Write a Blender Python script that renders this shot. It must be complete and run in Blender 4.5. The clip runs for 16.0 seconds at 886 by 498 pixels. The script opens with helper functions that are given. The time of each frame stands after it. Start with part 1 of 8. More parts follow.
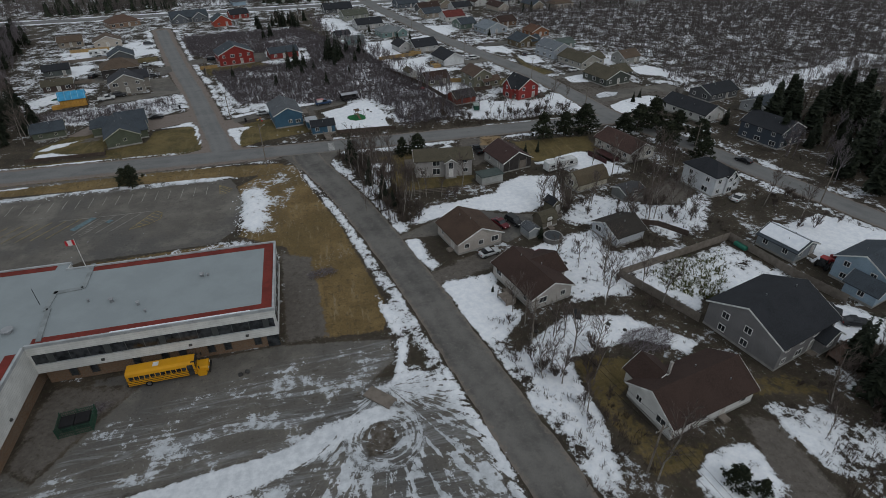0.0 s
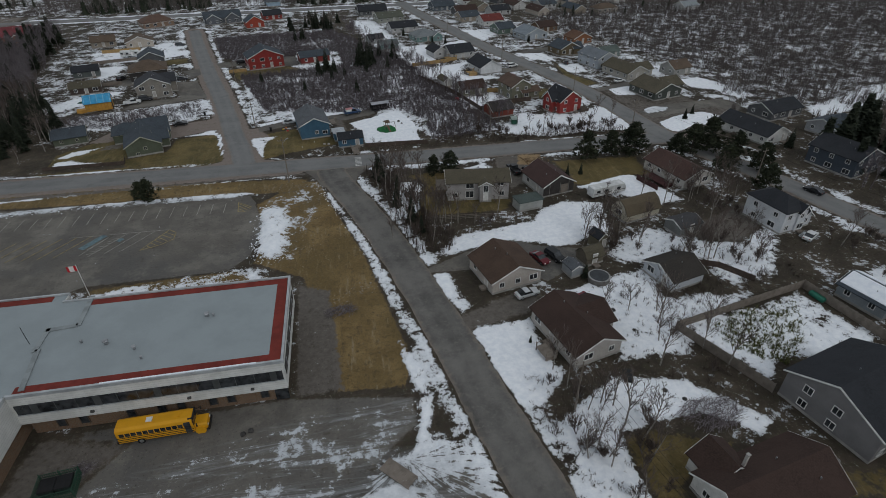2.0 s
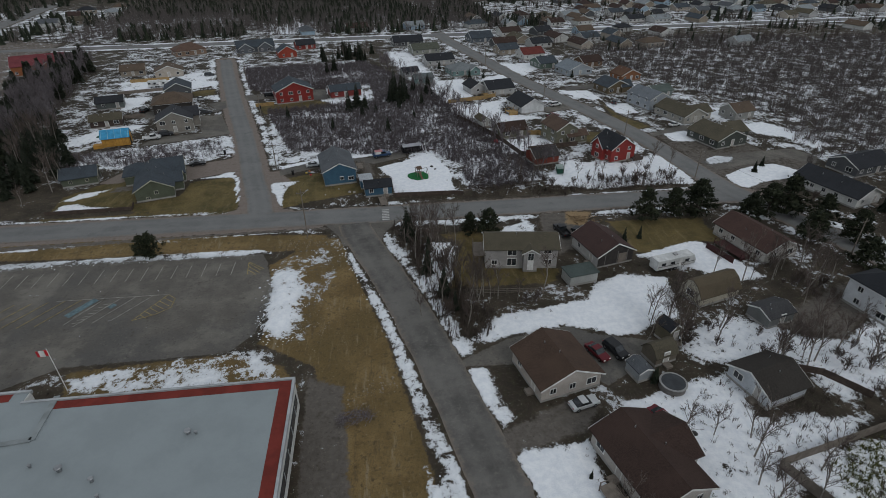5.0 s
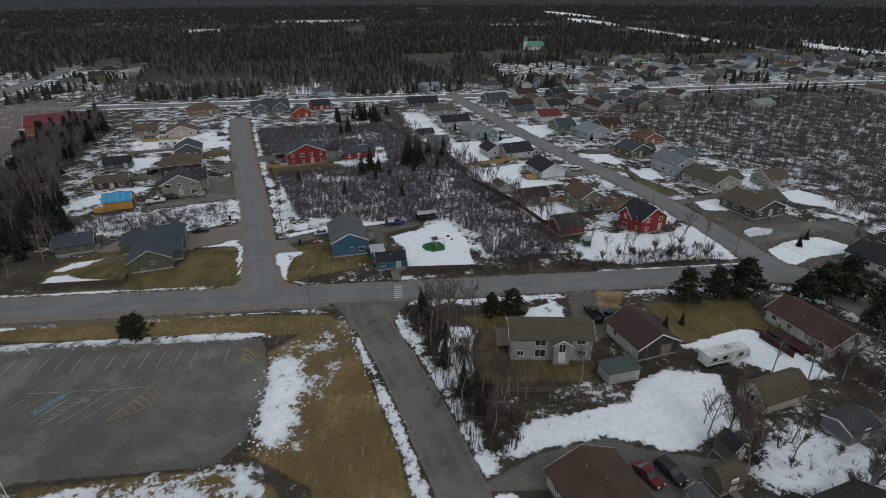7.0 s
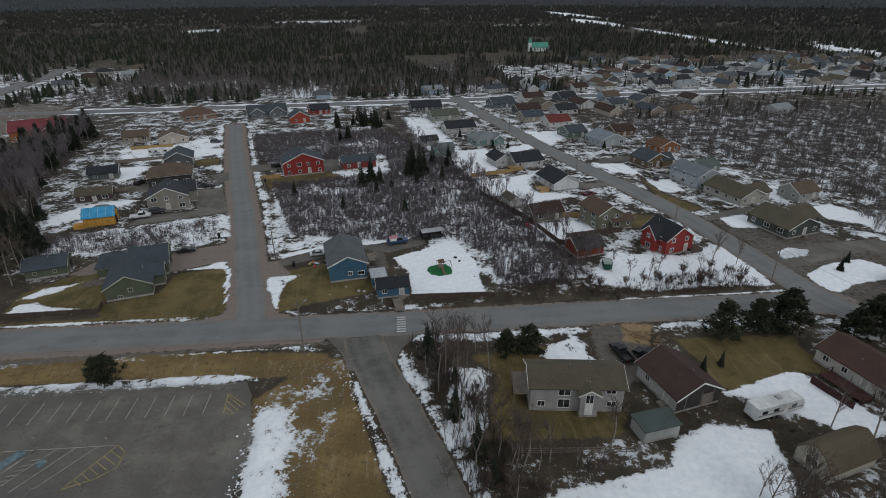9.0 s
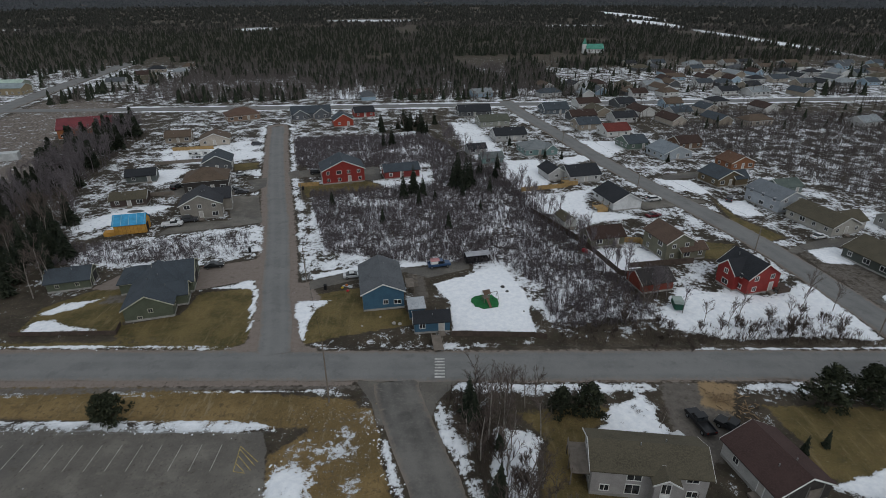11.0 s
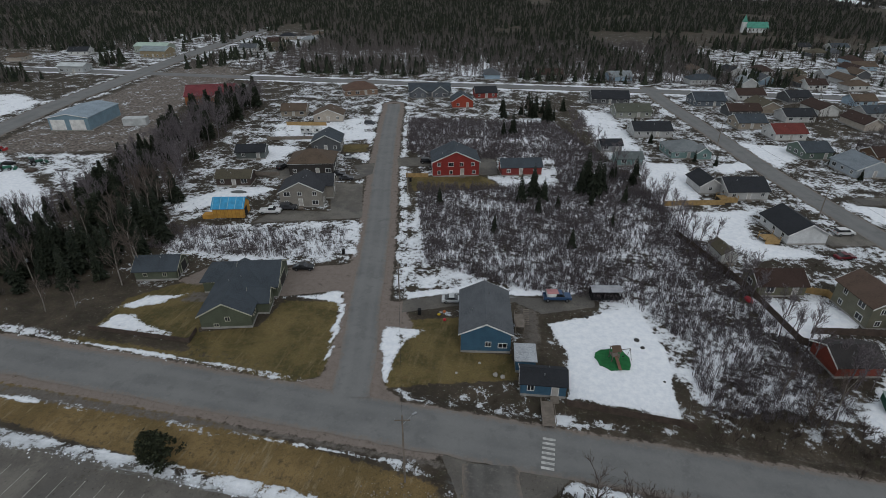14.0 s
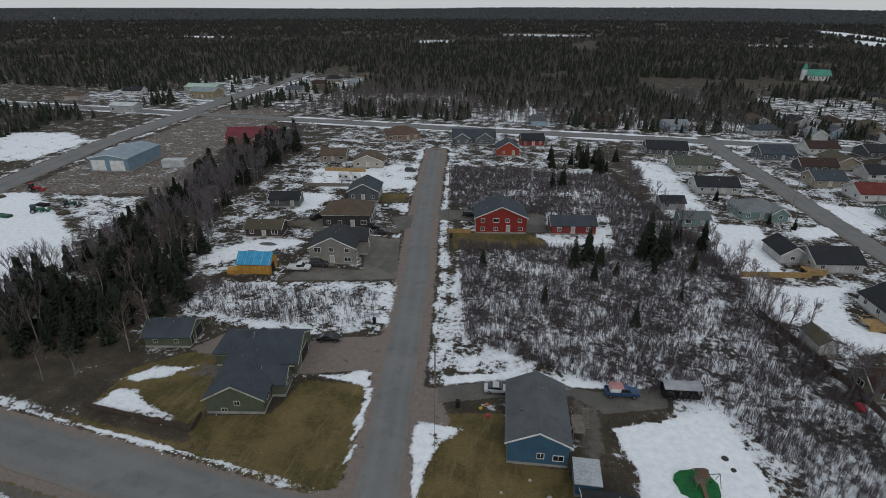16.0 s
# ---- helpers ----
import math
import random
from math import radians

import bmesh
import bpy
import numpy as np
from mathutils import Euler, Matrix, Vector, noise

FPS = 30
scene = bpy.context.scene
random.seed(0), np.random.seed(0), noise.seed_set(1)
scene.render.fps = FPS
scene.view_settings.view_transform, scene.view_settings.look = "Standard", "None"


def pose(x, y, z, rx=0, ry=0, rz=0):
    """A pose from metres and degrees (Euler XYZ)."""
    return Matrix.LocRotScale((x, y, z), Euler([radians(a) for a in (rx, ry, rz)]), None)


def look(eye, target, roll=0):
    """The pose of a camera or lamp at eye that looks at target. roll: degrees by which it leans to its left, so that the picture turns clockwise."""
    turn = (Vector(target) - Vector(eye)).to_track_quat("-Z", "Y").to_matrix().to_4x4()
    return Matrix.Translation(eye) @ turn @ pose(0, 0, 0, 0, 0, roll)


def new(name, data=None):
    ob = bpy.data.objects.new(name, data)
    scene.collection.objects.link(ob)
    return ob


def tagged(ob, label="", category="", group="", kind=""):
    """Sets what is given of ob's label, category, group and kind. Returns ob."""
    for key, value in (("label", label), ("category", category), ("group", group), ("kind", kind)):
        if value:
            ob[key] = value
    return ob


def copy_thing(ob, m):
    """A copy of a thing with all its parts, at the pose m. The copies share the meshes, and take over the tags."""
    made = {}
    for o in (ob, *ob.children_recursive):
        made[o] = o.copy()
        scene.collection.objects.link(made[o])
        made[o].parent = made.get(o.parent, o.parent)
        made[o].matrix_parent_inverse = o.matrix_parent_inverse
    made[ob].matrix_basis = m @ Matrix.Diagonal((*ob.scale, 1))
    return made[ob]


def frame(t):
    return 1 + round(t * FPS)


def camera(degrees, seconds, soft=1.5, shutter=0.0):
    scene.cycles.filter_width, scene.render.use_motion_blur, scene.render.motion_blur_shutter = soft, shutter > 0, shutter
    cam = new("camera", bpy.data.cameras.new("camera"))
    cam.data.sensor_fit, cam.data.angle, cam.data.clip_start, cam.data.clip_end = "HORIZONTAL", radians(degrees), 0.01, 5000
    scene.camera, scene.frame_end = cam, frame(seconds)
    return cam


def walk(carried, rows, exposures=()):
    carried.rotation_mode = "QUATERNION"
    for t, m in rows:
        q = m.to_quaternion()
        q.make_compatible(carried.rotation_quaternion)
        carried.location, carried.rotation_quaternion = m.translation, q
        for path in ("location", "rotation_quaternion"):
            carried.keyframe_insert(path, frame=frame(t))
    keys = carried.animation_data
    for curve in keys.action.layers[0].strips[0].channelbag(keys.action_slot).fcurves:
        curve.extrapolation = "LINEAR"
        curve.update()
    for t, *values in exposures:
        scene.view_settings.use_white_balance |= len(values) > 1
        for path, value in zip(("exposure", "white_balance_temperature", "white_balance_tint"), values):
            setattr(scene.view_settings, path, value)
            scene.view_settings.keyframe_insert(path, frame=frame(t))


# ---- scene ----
cam = camera(79.1, 16.0, soft=0.5)
METRES, EYE, TILT, LEAN, TURN = 114.5, 62.6, 0.0, 0.0, -13.6
ROWS = [
    (0.0, 0.0, 0.0, 0.0, -0.3, -33.75, 0.45),
    (0.5, -0.0024, 0.0285, -0.0003, -0.44, -33.78, 0.45),
    (1.0, -0.0042, 0.0568, -0.0011, -0.53, -33.77, 0.46),
    (1.5, -0.0073, 0.086, -0.0018, 1.59, -33.77, 0.43),
    (2.0, -0.0095, 0.1147, -0.0025, 3.23, -33.76, 0.4),
    (2.5, -0.0125, 0.1431, -0.0031, 3.88, -33.76, 0.37),
    (3.0, -0.0162, 0.1707, -0.0046, 4.62, -34.51, 0.36),
    (3.5, -0.0204, 0.1997, -0.0046, 5.33, -36.63, 0.38),
    (4.0, -0.0257, 0.2288, -0.0048, 5.82, -36.67, 0.36),
    (4.5, -0.0323, 0.2591, -0.0044, 6.26, -34.87, 0.33),
    (5.0, -0.039, 0.2886, -0.0054, 6.69, -31.39, 0.29),
    (7.5, -0.0755, 0.4294, -0.0085, 8.07, -25.81, 0.2),
    (8.0, -0.0829, 0.4577, -0.0091, 7.96, -25.81, 0.18),
    (10.5, -0.1183, 0.6086, -0.0114, 10.94, -25.87, 0.08),
    (11.0, -0.1269, 0.6415, -0.0123, 13.07, -25.89, 0.06),
    (11.5, -0.1359, 0.6731, -0.0148, 15.54, -27.82, 0.05),
    (12.0, -0.1469, 0.707, -0.0148, 17.78, -29.27, 0.01),
    (12.5, -0.159, 0.7396, -0.0157, 19.7, -29.32, 0.01),
    (13.0, -0.1729, 0.7721, -0.0169, 21.75, -29.35, -0.04),
    (13.5, -0.1869, 0.8016, -0.0179, 23.63, -29.35, -0.06),
    (14.0, -0.2039, 0.8337, -0.0173, 25.82, -28.61, -0.11),
    (14.5, -0.2214, 0.8639, -0.0189, 27.77, -24.6, -0.18),
    (15.0, -0.2393, 0.8933, -0.0193, 29.05, -24.63, -0.21),
    (15.5, -0.258, 0.9217, -0.0199, 29.76, -24.65, -0.2),
    (16.0, -0.2766, 0.9494, -0.0207, 30.23, -24.64, -0.21),
]
walk(cam, [(t, pose(0, 0, EYE, TILT, LEAN, TURN) @ pose(METRES * x, METRES * y, METRES * z, 90 + pitch, roll, yaw)) for t, x, y, z, yaw, pitch, roll in ROWS], exposures=[(0.0, -0.37), (5.0, -0.36), (8.0, -0.22), (13.0, -0.21), (16.0, -0.24)])

# ---- world, sun, exposure ----
world = bpy.data.worlds.new("overcast")
scene.world = world
world.use_nodes = True
wn, wl = world.node_tree.nodes, world.node_tree.links
sky = wn.new("ShaderNodeTexSky")
sky.sky_type, sky.sun_disc = "NISHITA", False
SUN_EL, SUN_ROT = radians(42), radians(150)
sky.sun_elevation, sky.sun_rotation = SUN_EL, SUN_ROT
sky.air_density, sky.dust_density = 1.0, 1.0
cloud = wn.new("ShaderNodeMix")
cloud.data_type = "RGBA"
cloud.inputs[0].default_value = 0.8
cloud.inputs[7].default_value = (6.6, 7.0, 7.4, 1)
wl.new(sky.outputs["Color"], cloud.inputs[6])
wl.new(cloud.outputs[2], wn["Background"].inputs["Color"])
wn["Background"].inputs["Strength"].default_value = 0.1
sun = new("sun", bpy.data.lights.new("sun", "SUN"))
sun.data.energy, sun.data.angle, sun.data.color = 0.6, radians(20), (1.0, 0.99, 0.97)
sun.matrix_world = look((math.sin(SUN_ROT) * 60, math.cos(SUN_ROT) * 60, 60 * math.tan(SUN_EL)), (0, 0, 0))


# ---- materials ----
def nodes_of(name, rough=0.85, metal=0.0):
    m = bpy.data.materials.new(name)
    m.use_nodes = True
    nt = m.node_tree
    b = nt.nodes["Principled BSDF"]
    b.inputs["Roughness"].default_value, b.inputs["Metallic"].default_value = rough, metal
    b.inputs["Specular IOR Level"].default_value = 0.25
    return m, nt, b


def add(nt, kind, **values):
    n = nt.nodes.new(kind)
    for k, v in values.items():
        n.inputs[k.replace("_", " ")].default_value = v
    return n


def noise_of(nt, scale, detail=5.0, coord=None, rough=0.6):
    n = add(nt, "ShaderNodeTexNoise", Scale=scale, Detail=detail, Roughness=rough)
    if coord is None:
        coord = nt.nodes.new("ShaderNodeNewGeometry").outputs["Position"]
    nt.links.new(coord, n.inputs["Vector"])
    return n.outputs["Fac"]


def calc(nt, op, a, b=None, c=None):
    n = nt.nodes.new("ShaderNodeMath")
    n.operation = op
    for i, v in enumerate((a, b, c)):
        if v is None:
            continue
        if isinstance(v, (int, float)):
            n.inputs[i].default_value = v
        else:
            nt.links.new(v, n.inputs[i])
    return n.outputs[0]


def ramp(nt, fac, lo, hi):
    n = nt.nodes.new("ShaderNodeMapRange")
    n.interpolation_type = "SMOOTHSTEP"
    n.inputs["From Min"].default_value, n.inputs["From Max"].default_value = lo, hi
    nt.links.new(fac, n.inputs["Value"])
    return n.outputs["Result"]


def mix(nt, fac, a, b):
    n = nt.nodes.new("ShaderNodeMix")
    n.data_type = "RGBA"
    for i, v in ((0, fac), (6, a), (7, b)):
        if isinstance(v, (int, float)):
            n.inputs[i].default_value = v
        elif isinstance(v, tuple):
            n.inputs[i].default_value = (*v, 1)
        else:
            nt.links.new(v, n.inputs[i])
    return n.outputs[2]


def bump(nt, b, height, dist=0.05, strength=0.6):
    n = add(nt, "ShaderNodeBump", Strength=strength, Distance=dist)
    nt.links.new(height, n.inputs["Height"])
    nt.links.new(n.outputs["Normal"], b.inputs["Normal"])


def shade(c, k):
    return tuple(min(1.0, v * k) for v in c)


CACHE = {}


def plain(name, colour, rough=0.7, metal=0.0, scale=1.5, spread=0.22, relief=0.0):
    """A surface with coarse stains and fine grain; each object a little lighter or darker."""
    key = (name, colour)
    if key in CACHE:
        return CACHE[key]
    m, nt, b = nodes_of(name, rough, metal)
    big = ramp(nt, noise_of(nt, scale * 0.35, 4), 0.35, 0.65)
    fine = noise_of(nt, scale * 9, 3)
    c = mix(nt, big, shade(colour, 1 - spread), shade(colour, 1 + spread * 0.6))
    c = mix(nt, calc(nt, "MULTIPLY", fine, 0.35), c, shade(colour, 0.72))
    nt.links.new(c, b.inputs["Base Color"])
    if relief:
        bump(nt, b, fine, relief)
    CACHE[key] = m
    return m


def siding(colour, lap=0.16):
    """Horizontal lapped siding."""
    key = ("siding", colour)
    if key in CACHE:
        return CACHE[key]
    m, nt, b = nodes_of("siding", 0.6)
    geo = nt.nodes.new("ShaderNodeNewGeometry")
    sep = nt.nodes.new("ShaderNodeSeparateXYZ")
    nt.links.new(geo.outputs["Position"], sep.inputs[0])
    saw = calc(nt, "FRACT", calc(nt, "DIVIDE", sep.outputs["Z"], lap))
    big = ramp(nt, noise_of(nt, 0.5, 5), 0.3, 0.7)
    c = mix(nt, big, shade(colour, 0.84), shade(colour, 1.08))
    c = mix(nt, ramp(nt, saw, 0.86, 1.0), c, shade(colour, 0.55))
    c = mix(nt, calc(nt, "MULTIPLY", noise_of(nt, 6, 4), 0.25), c, shade(colour, 0.7))
    nt.links.new(c, b.inputs["Base Color"])
    bump(nt, b, saw, 0.02, 0.5)
    CACHE[key] = m
    return m


def shingles(colour):
    """Asphalt shingles: courses, mottling, weathered streaks."""
    key = ("shingles", colour)
    if key in CACHE:
        return CACHE[key]
    m, nt, b = nodes_of("shingles", 0.9)
    geo = nt.nodes.new("ShaderNodeNewGeometry")
    sep = nt.nodes.new("ShaderNodeSeparateXYZ")
    nt.links.new(geo.outputs["Position"], sep.inputs[0])
    saw = calc(nt, "FRACT", calc(nt, "DIVIDE", sep.outputs["Z"], 0.07))
    big = ramp(nt, noise_of(nt, 0.3, 6), 0.3, 0.7)
    c = mix(nt, big, shade(colour, 0.72), shade(colour, 1.2))
    c = mix(nt, ramp(nt, noise_of(nt, 5, 3), 0.35, 0.7), c, shade(colour, 1.35))
    c = mix(nt, calc(nt, "MULTIPLY", ramp(nt, saw, 0.7, 1.0), 0.5), c, shade(colour, 0.5))
    nt.links.new(c, b.inputs["Base Color"])
    bump(nt, b, noise_of(nt, 7, 3), 0.03, 0.5)
    CACHE[key] = m
    return m


def glass_mat():
    if "glass" in CACHE:
        return CACHE["glass"]
    m, nt, b = nodes_of("window glass", 0.12)
    nt.links.new(mix(nt, ramp(nt, noise_of(nt, 0.8, 2), 0.3, 0.7), (0.012, 0.014, 0.016), (0.05, 0.055, 0.06)), b.inputs["Base Color"])
    b.inputs["Specular IOR Level"].default_value = 0.5
    CACHE["glass"] = m
    return m


def snow_top():
    """Snow lying on a thing."""
    if "snow" in CACHE:
        return CACHE["snow"]
    m, nt, b = nodes_of("snow", 0.75)
    nt.links.new(mix(nt, ramp(nt, noise_of(nt, 0.8, 6), 0.3, 0.7), (0.68, 0.72, 0.77), (0.8, 0.83, 0.86)), b.inputs["Base Color"])
    bump(nt, b, noise_of(nt, 3, 5), 0.08)
    CACHE["snow"] = m
    return m


WHITE = plain("white paint", (0.72, 0.72, 0.70), 0.6)
BLACK = plain("black rubber", (0.015, 0.015, 0.016), 0.9)
CONCRETE = plain("concrete", (0.33, 0.32, 0.30), 0.9, relief=0.02)
WOOD = plain("weathered wood", (0.20, 0.172, 0.145), 0.9, scale=3, relief=0.02)
NEWWOOD = plain("new timber", (0.36, 0.24, 0.105), 0.8, scale=3)
STEEL = plain("galvanised steel", (0.35, 0.36, 0.37), 0.45, 0.8)
GLASS = glass_mat()
SNOW = snow_top()


def ground_material():
    m, nt, b = nodes_of("ground", 0.95)
    za = nt.nodes.new("ShaderNodeAttribute")
    zb = nt.nodes.new("ShaderNodeAttribute")
    za.attribute_name, zb.attribute_name = "zone_a", "zone_b"
    sa, sb = nt.nodes.new("ShaderNodeSeparateColor"), nt.nodes.new("ShaderNodeSeparateColor")
    nt.links.new(za.outputs["Color"], sa.inputs[0])
    nt.links.new(zb.outputs["Color"], sb.inputs[0])
    snow, lawn, asphalt = sa.outputs[0], sa.outputs[1], sa.outputs[2]
    gravel, mud, chips = sb.outputs[0], sb.outputs[1], sb.outputs[2]
    n1, n2, n3 = noise_of(nt, 0.16, 8, rough=0.65), noise_of(nt, 0.9, 6, rough=0.7), noise_of(nt, 6, 4)
    n4 = noise_of(nt, 0.035, 5)
    # dead leaves, moss and bare earth
    c = mix(nt, ramp(nt, n1, 0.35, 0.65), (0.036, 0.029, 0.022), (0.078, 0.062, 0.045))
    c = mix(nt, ramp(nt, n2, 0.45, 0.7), c, (0.05, 0.046, 0.028))
    # dead winter grass
    g = mix(nt, ramp(nt, n1, 0.35, 0.65), (0.150, 0.100, 0.040), (0.245, 0.168, 0.074))
    g = mix(nt, ramp(nt, n4, 0.42, 0.6), g, (0.138, 0.096, 0.039))
    g = mix(nt, ramp(nt, n2, 0.5, 0.72), g, (0.075, 0.056, 0.028))
    # flattened pale straw and plough scrapes
    gp = nt.nodes.new("ShaderNodeMapping")
    gp.inputs["Rotation"].default_value = (0, 0, radians(20))
    gp.inputs["Scale"].default_value = (0.8, 0.12, 1)
    nt.links.new(nt.nodes.new("ShaderNodeNewGeometry").outputs["Position"], gp.inputs["Vector"])
    scrape = noise_of(nt, 1.0, 8, gp.outputs["Vector"], 0.7)
    g = mix(nt, calc(nt, "MULTIPLY", ramp(nt, scrape, 0.54, 0.68), 0.7), g, (0.27, 0.215, 0.135))
    g = mix(nt, calc(nt, "MULTIPLY", ramp(nt, scrape, 0.44, 0.32), 0.6), g, (0.08, 0.058, 0.032))
    g = mix(nt, calc(nt, "MULTIPLY", ramp(nt, n3, 0.45, 0.75), 0.55), g, (0.05, 0.045, 0.02))
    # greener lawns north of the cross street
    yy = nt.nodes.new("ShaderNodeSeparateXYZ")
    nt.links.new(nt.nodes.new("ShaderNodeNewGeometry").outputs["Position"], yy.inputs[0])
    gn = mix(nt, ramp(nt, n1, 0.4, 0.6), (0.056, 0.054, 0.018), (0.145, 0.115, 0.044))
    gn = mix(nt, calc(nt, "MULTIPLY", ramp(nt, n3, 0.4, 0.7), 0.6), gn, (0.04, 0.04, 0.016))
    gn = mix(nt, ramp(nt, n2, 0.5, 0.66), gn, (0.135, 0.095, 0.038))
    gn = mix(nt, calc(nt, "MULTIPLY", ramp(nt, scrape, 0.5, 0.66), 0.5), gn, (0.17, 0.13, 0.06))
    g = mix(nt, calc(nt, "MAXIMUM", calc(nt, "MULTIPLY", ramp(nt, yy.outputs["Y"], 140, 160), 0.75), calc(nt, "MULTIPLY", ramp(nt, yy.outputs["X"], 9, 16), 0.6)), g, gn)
    jit = calc(nt, "MULTIPLY", calc(nt, "SUBTRACT", n2, 0.5), 1.3)
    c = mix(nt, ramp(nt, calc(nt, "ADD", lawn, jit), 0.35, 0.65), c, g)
    # mud
    d = mix(nt, ramp(nt, n2, 0.3, 0.7), (0.095, 0.085, 0.074), (0.14, 0.124, 0.108))
    c = mix(nt, ramp(nt, calc(nt, "ADD", mud, calc(nt, "ADD", jit, calc(nt, "SUBTRACT", n1, 0.5))), 0.3, 0.7), c, d)
    # reddish gravel
    r = mix(nt, ramp(nt, n2, 0.3, 0.7), (0.175, 0.145, 0.125), (0.215, 0.18, 0.158))
    c = mix(nt, ramp(nt, calc(nt, "ADD", gravel, jit), 0.35, 0.65), c, r)
    # old asphalt with damp and pale areas
    a = mix(nt, ramp(nt, n1, 0.35, 0.65), (0.098, 0.089, 0.078), (0.16, 0.146, 0.127))
    a = mix(nt, ramp(nt, n4, 0.45, 0.62), a, (0.088, 0.084, 0.08))
    a = mix(nt, calc(nt, "MULTIPLY", n3, 0.5), a, (0.14, 0.135, 0.122))
    a = mix(nt, calc(nt, "MULTIPLY", ramp(nt, noise_of(nt, 0.08, 7, rough=0.7), 0.5, 0.62), 0.55), a, (0.19, 0.178, 0.155))
    c = mix(nt, ramp(nt, calc(nt, "ADD", asphalt, calc(nt, "MULTIPLY", jit, 0.5)), 0.4, 0.6), c, a)
    c = mix(nt, ramp(nt, calc(nt, "ADD", chips, jit), 0.3, 0.7), c, (0.27, 0.19, 0.105))
    # snow, broken up by two sizes of noise
    s = calc(nt, "SUBTRACT", calc(nt, "MULTIPLY", snow, 2.7), 1.36)
    s = calc(nt, "ADD", s, calc(nt, "MULTIPLY", calc(nt, "SUBTRACT", n1, 0.5), 4.2))
    s = calc(nt, "ADD", s, calc(nt, "MULTIPLY", calc(nt, "SUBTRACT", n2, 0.5), 3.2))
    s = calc(nt, "ADD", s, calc(nt, "MULTIPLY", calc(nt, "SUBTRACT", n3, 0.5), 1.3))
    # tyre tracks and melt streaks drag the slush out over the asphalt
    mp = nt.nodes.new("ShaderNodeMapping")
    mp.inputs["Rotation"].default_value = (0, 0, radians(-14))
    mp.inputs["Scale"].default_value = (0.07, 0.6, 1)
    nt.links.new(nt.nodes.new("ShaderNodeNewGeometry").outputs["Position"], mp.inputs["Vector"])
    streak = noise_of(nt, 1.0, 8, mp.outputs["Vector"], 0.72)
    streak.node.inputs["Distortion"].default_value = 1.1
    s = calc(nt, "ADD", s, calc(nt, "MULTIPLY", calc(nt, "MULTIPLY", calc(nt, "SUBTRACT", streak, 0.5), 3.4), calc(nt, "MULTIPLY", asphalt, ramp(nt, snow, 0.12, 0.4))))
    # ruts of turning tyres
    ta = nt.nodes.new("ShaderNodeAttribute")
    ta.attribute_name = "track"
    ts = nt.nodes.new("ShaderNodeSeparateColor")
    nt.links.new(ta.outputs["Color"], ts.inputs[0])
    tm = nt.nodes.new("ShaderNodeMapping")
    tm.inputs["Scale"].default_value = (1.1, 0.16, 0)
    nt.links.new(ta.outputs["Vector"], tm.inputs["Vector"])
    rut = noise_of(nt, 1.0, 5, tm.outputs["Vector"], 0.65)
    rut.node.inputs["Distortion"].default_value = 0.5
    s = calc(nt, "ADD", s, calc(nt, "MULTIPLY", calc(nt, "MULTIPLY", calc(nt, "SUBTRACT", rut, 0.5), 7.0), ts.outputs[2]))
    mask = ramp(nt, s, -0.05, 0.2)
    sc = mix(nt, ramp(nt, n2, 0.3, 0.7), (0.72, 0.755, 0.80), (0.87, 0.89, 0.91))
    dirty = mix(nt, ramp(nt, n2, 0.3, 0.7), (0.30, 0.32, 0.33), (0.52, 0.55, 0.58))
    sc = mix(nt, ramp(nt, calc(nt, "ADD", snow, calc(nt, "SUBTRACT", n1, 0.5)), 0.3, 0.8), dirty, sc)
    sc = mix(nt, calc(nt, "MULTIPLY", asphalt, 0.65), sc, dirty)
    # thin grey ice over the asphalt
    ice = calc(nt, "MULTIPLY", ramp(nt, streak, 0.46, 0.66), calc(nt, "MULTIPLY", asphalt, ramp(nt, snow, 0.2, 0.42)))
    # gravel, leaf litter and tufts at two sizes
    n5, n6 = noise_of(nt, 2.3, 4, rough=0.75), noise_of(nt, 0.45, 6, rough=0.7)
    c = mix(nt, calc(nt, "MULTIPLY", ramp(nt, n5, 0.44, 0.3), 0.6), c, (0.025, 0.022, 0.016))
    c = mix(nt, calc(nt, "MULTIPLY", ramp(nt, n5, 0.57, 0.7), 0.4), c, (0.27, 0.235, 0.18))
    c = mix(nt, calc(nt, "MULTIPLY", ramp(nt, n6, 0.42, 0.3), 0.45), c, (0.05, 0.042, 0.028))
    c = mix(nt, calc(nt, "MULTIPLY", ice, 0.7), c, (0.33, 0.345, 0.355))
    c = mix(nt, mask, c, sc)
    nt.links.new(c, b.inputs["Base Color"])
    bump(nt, b, calc(nt, "ADD", calc(nt, "MULTIPLY", mask, 0.8), calc(nt, "ADD", n2, n3)), 0.12, 0.6)
    return m


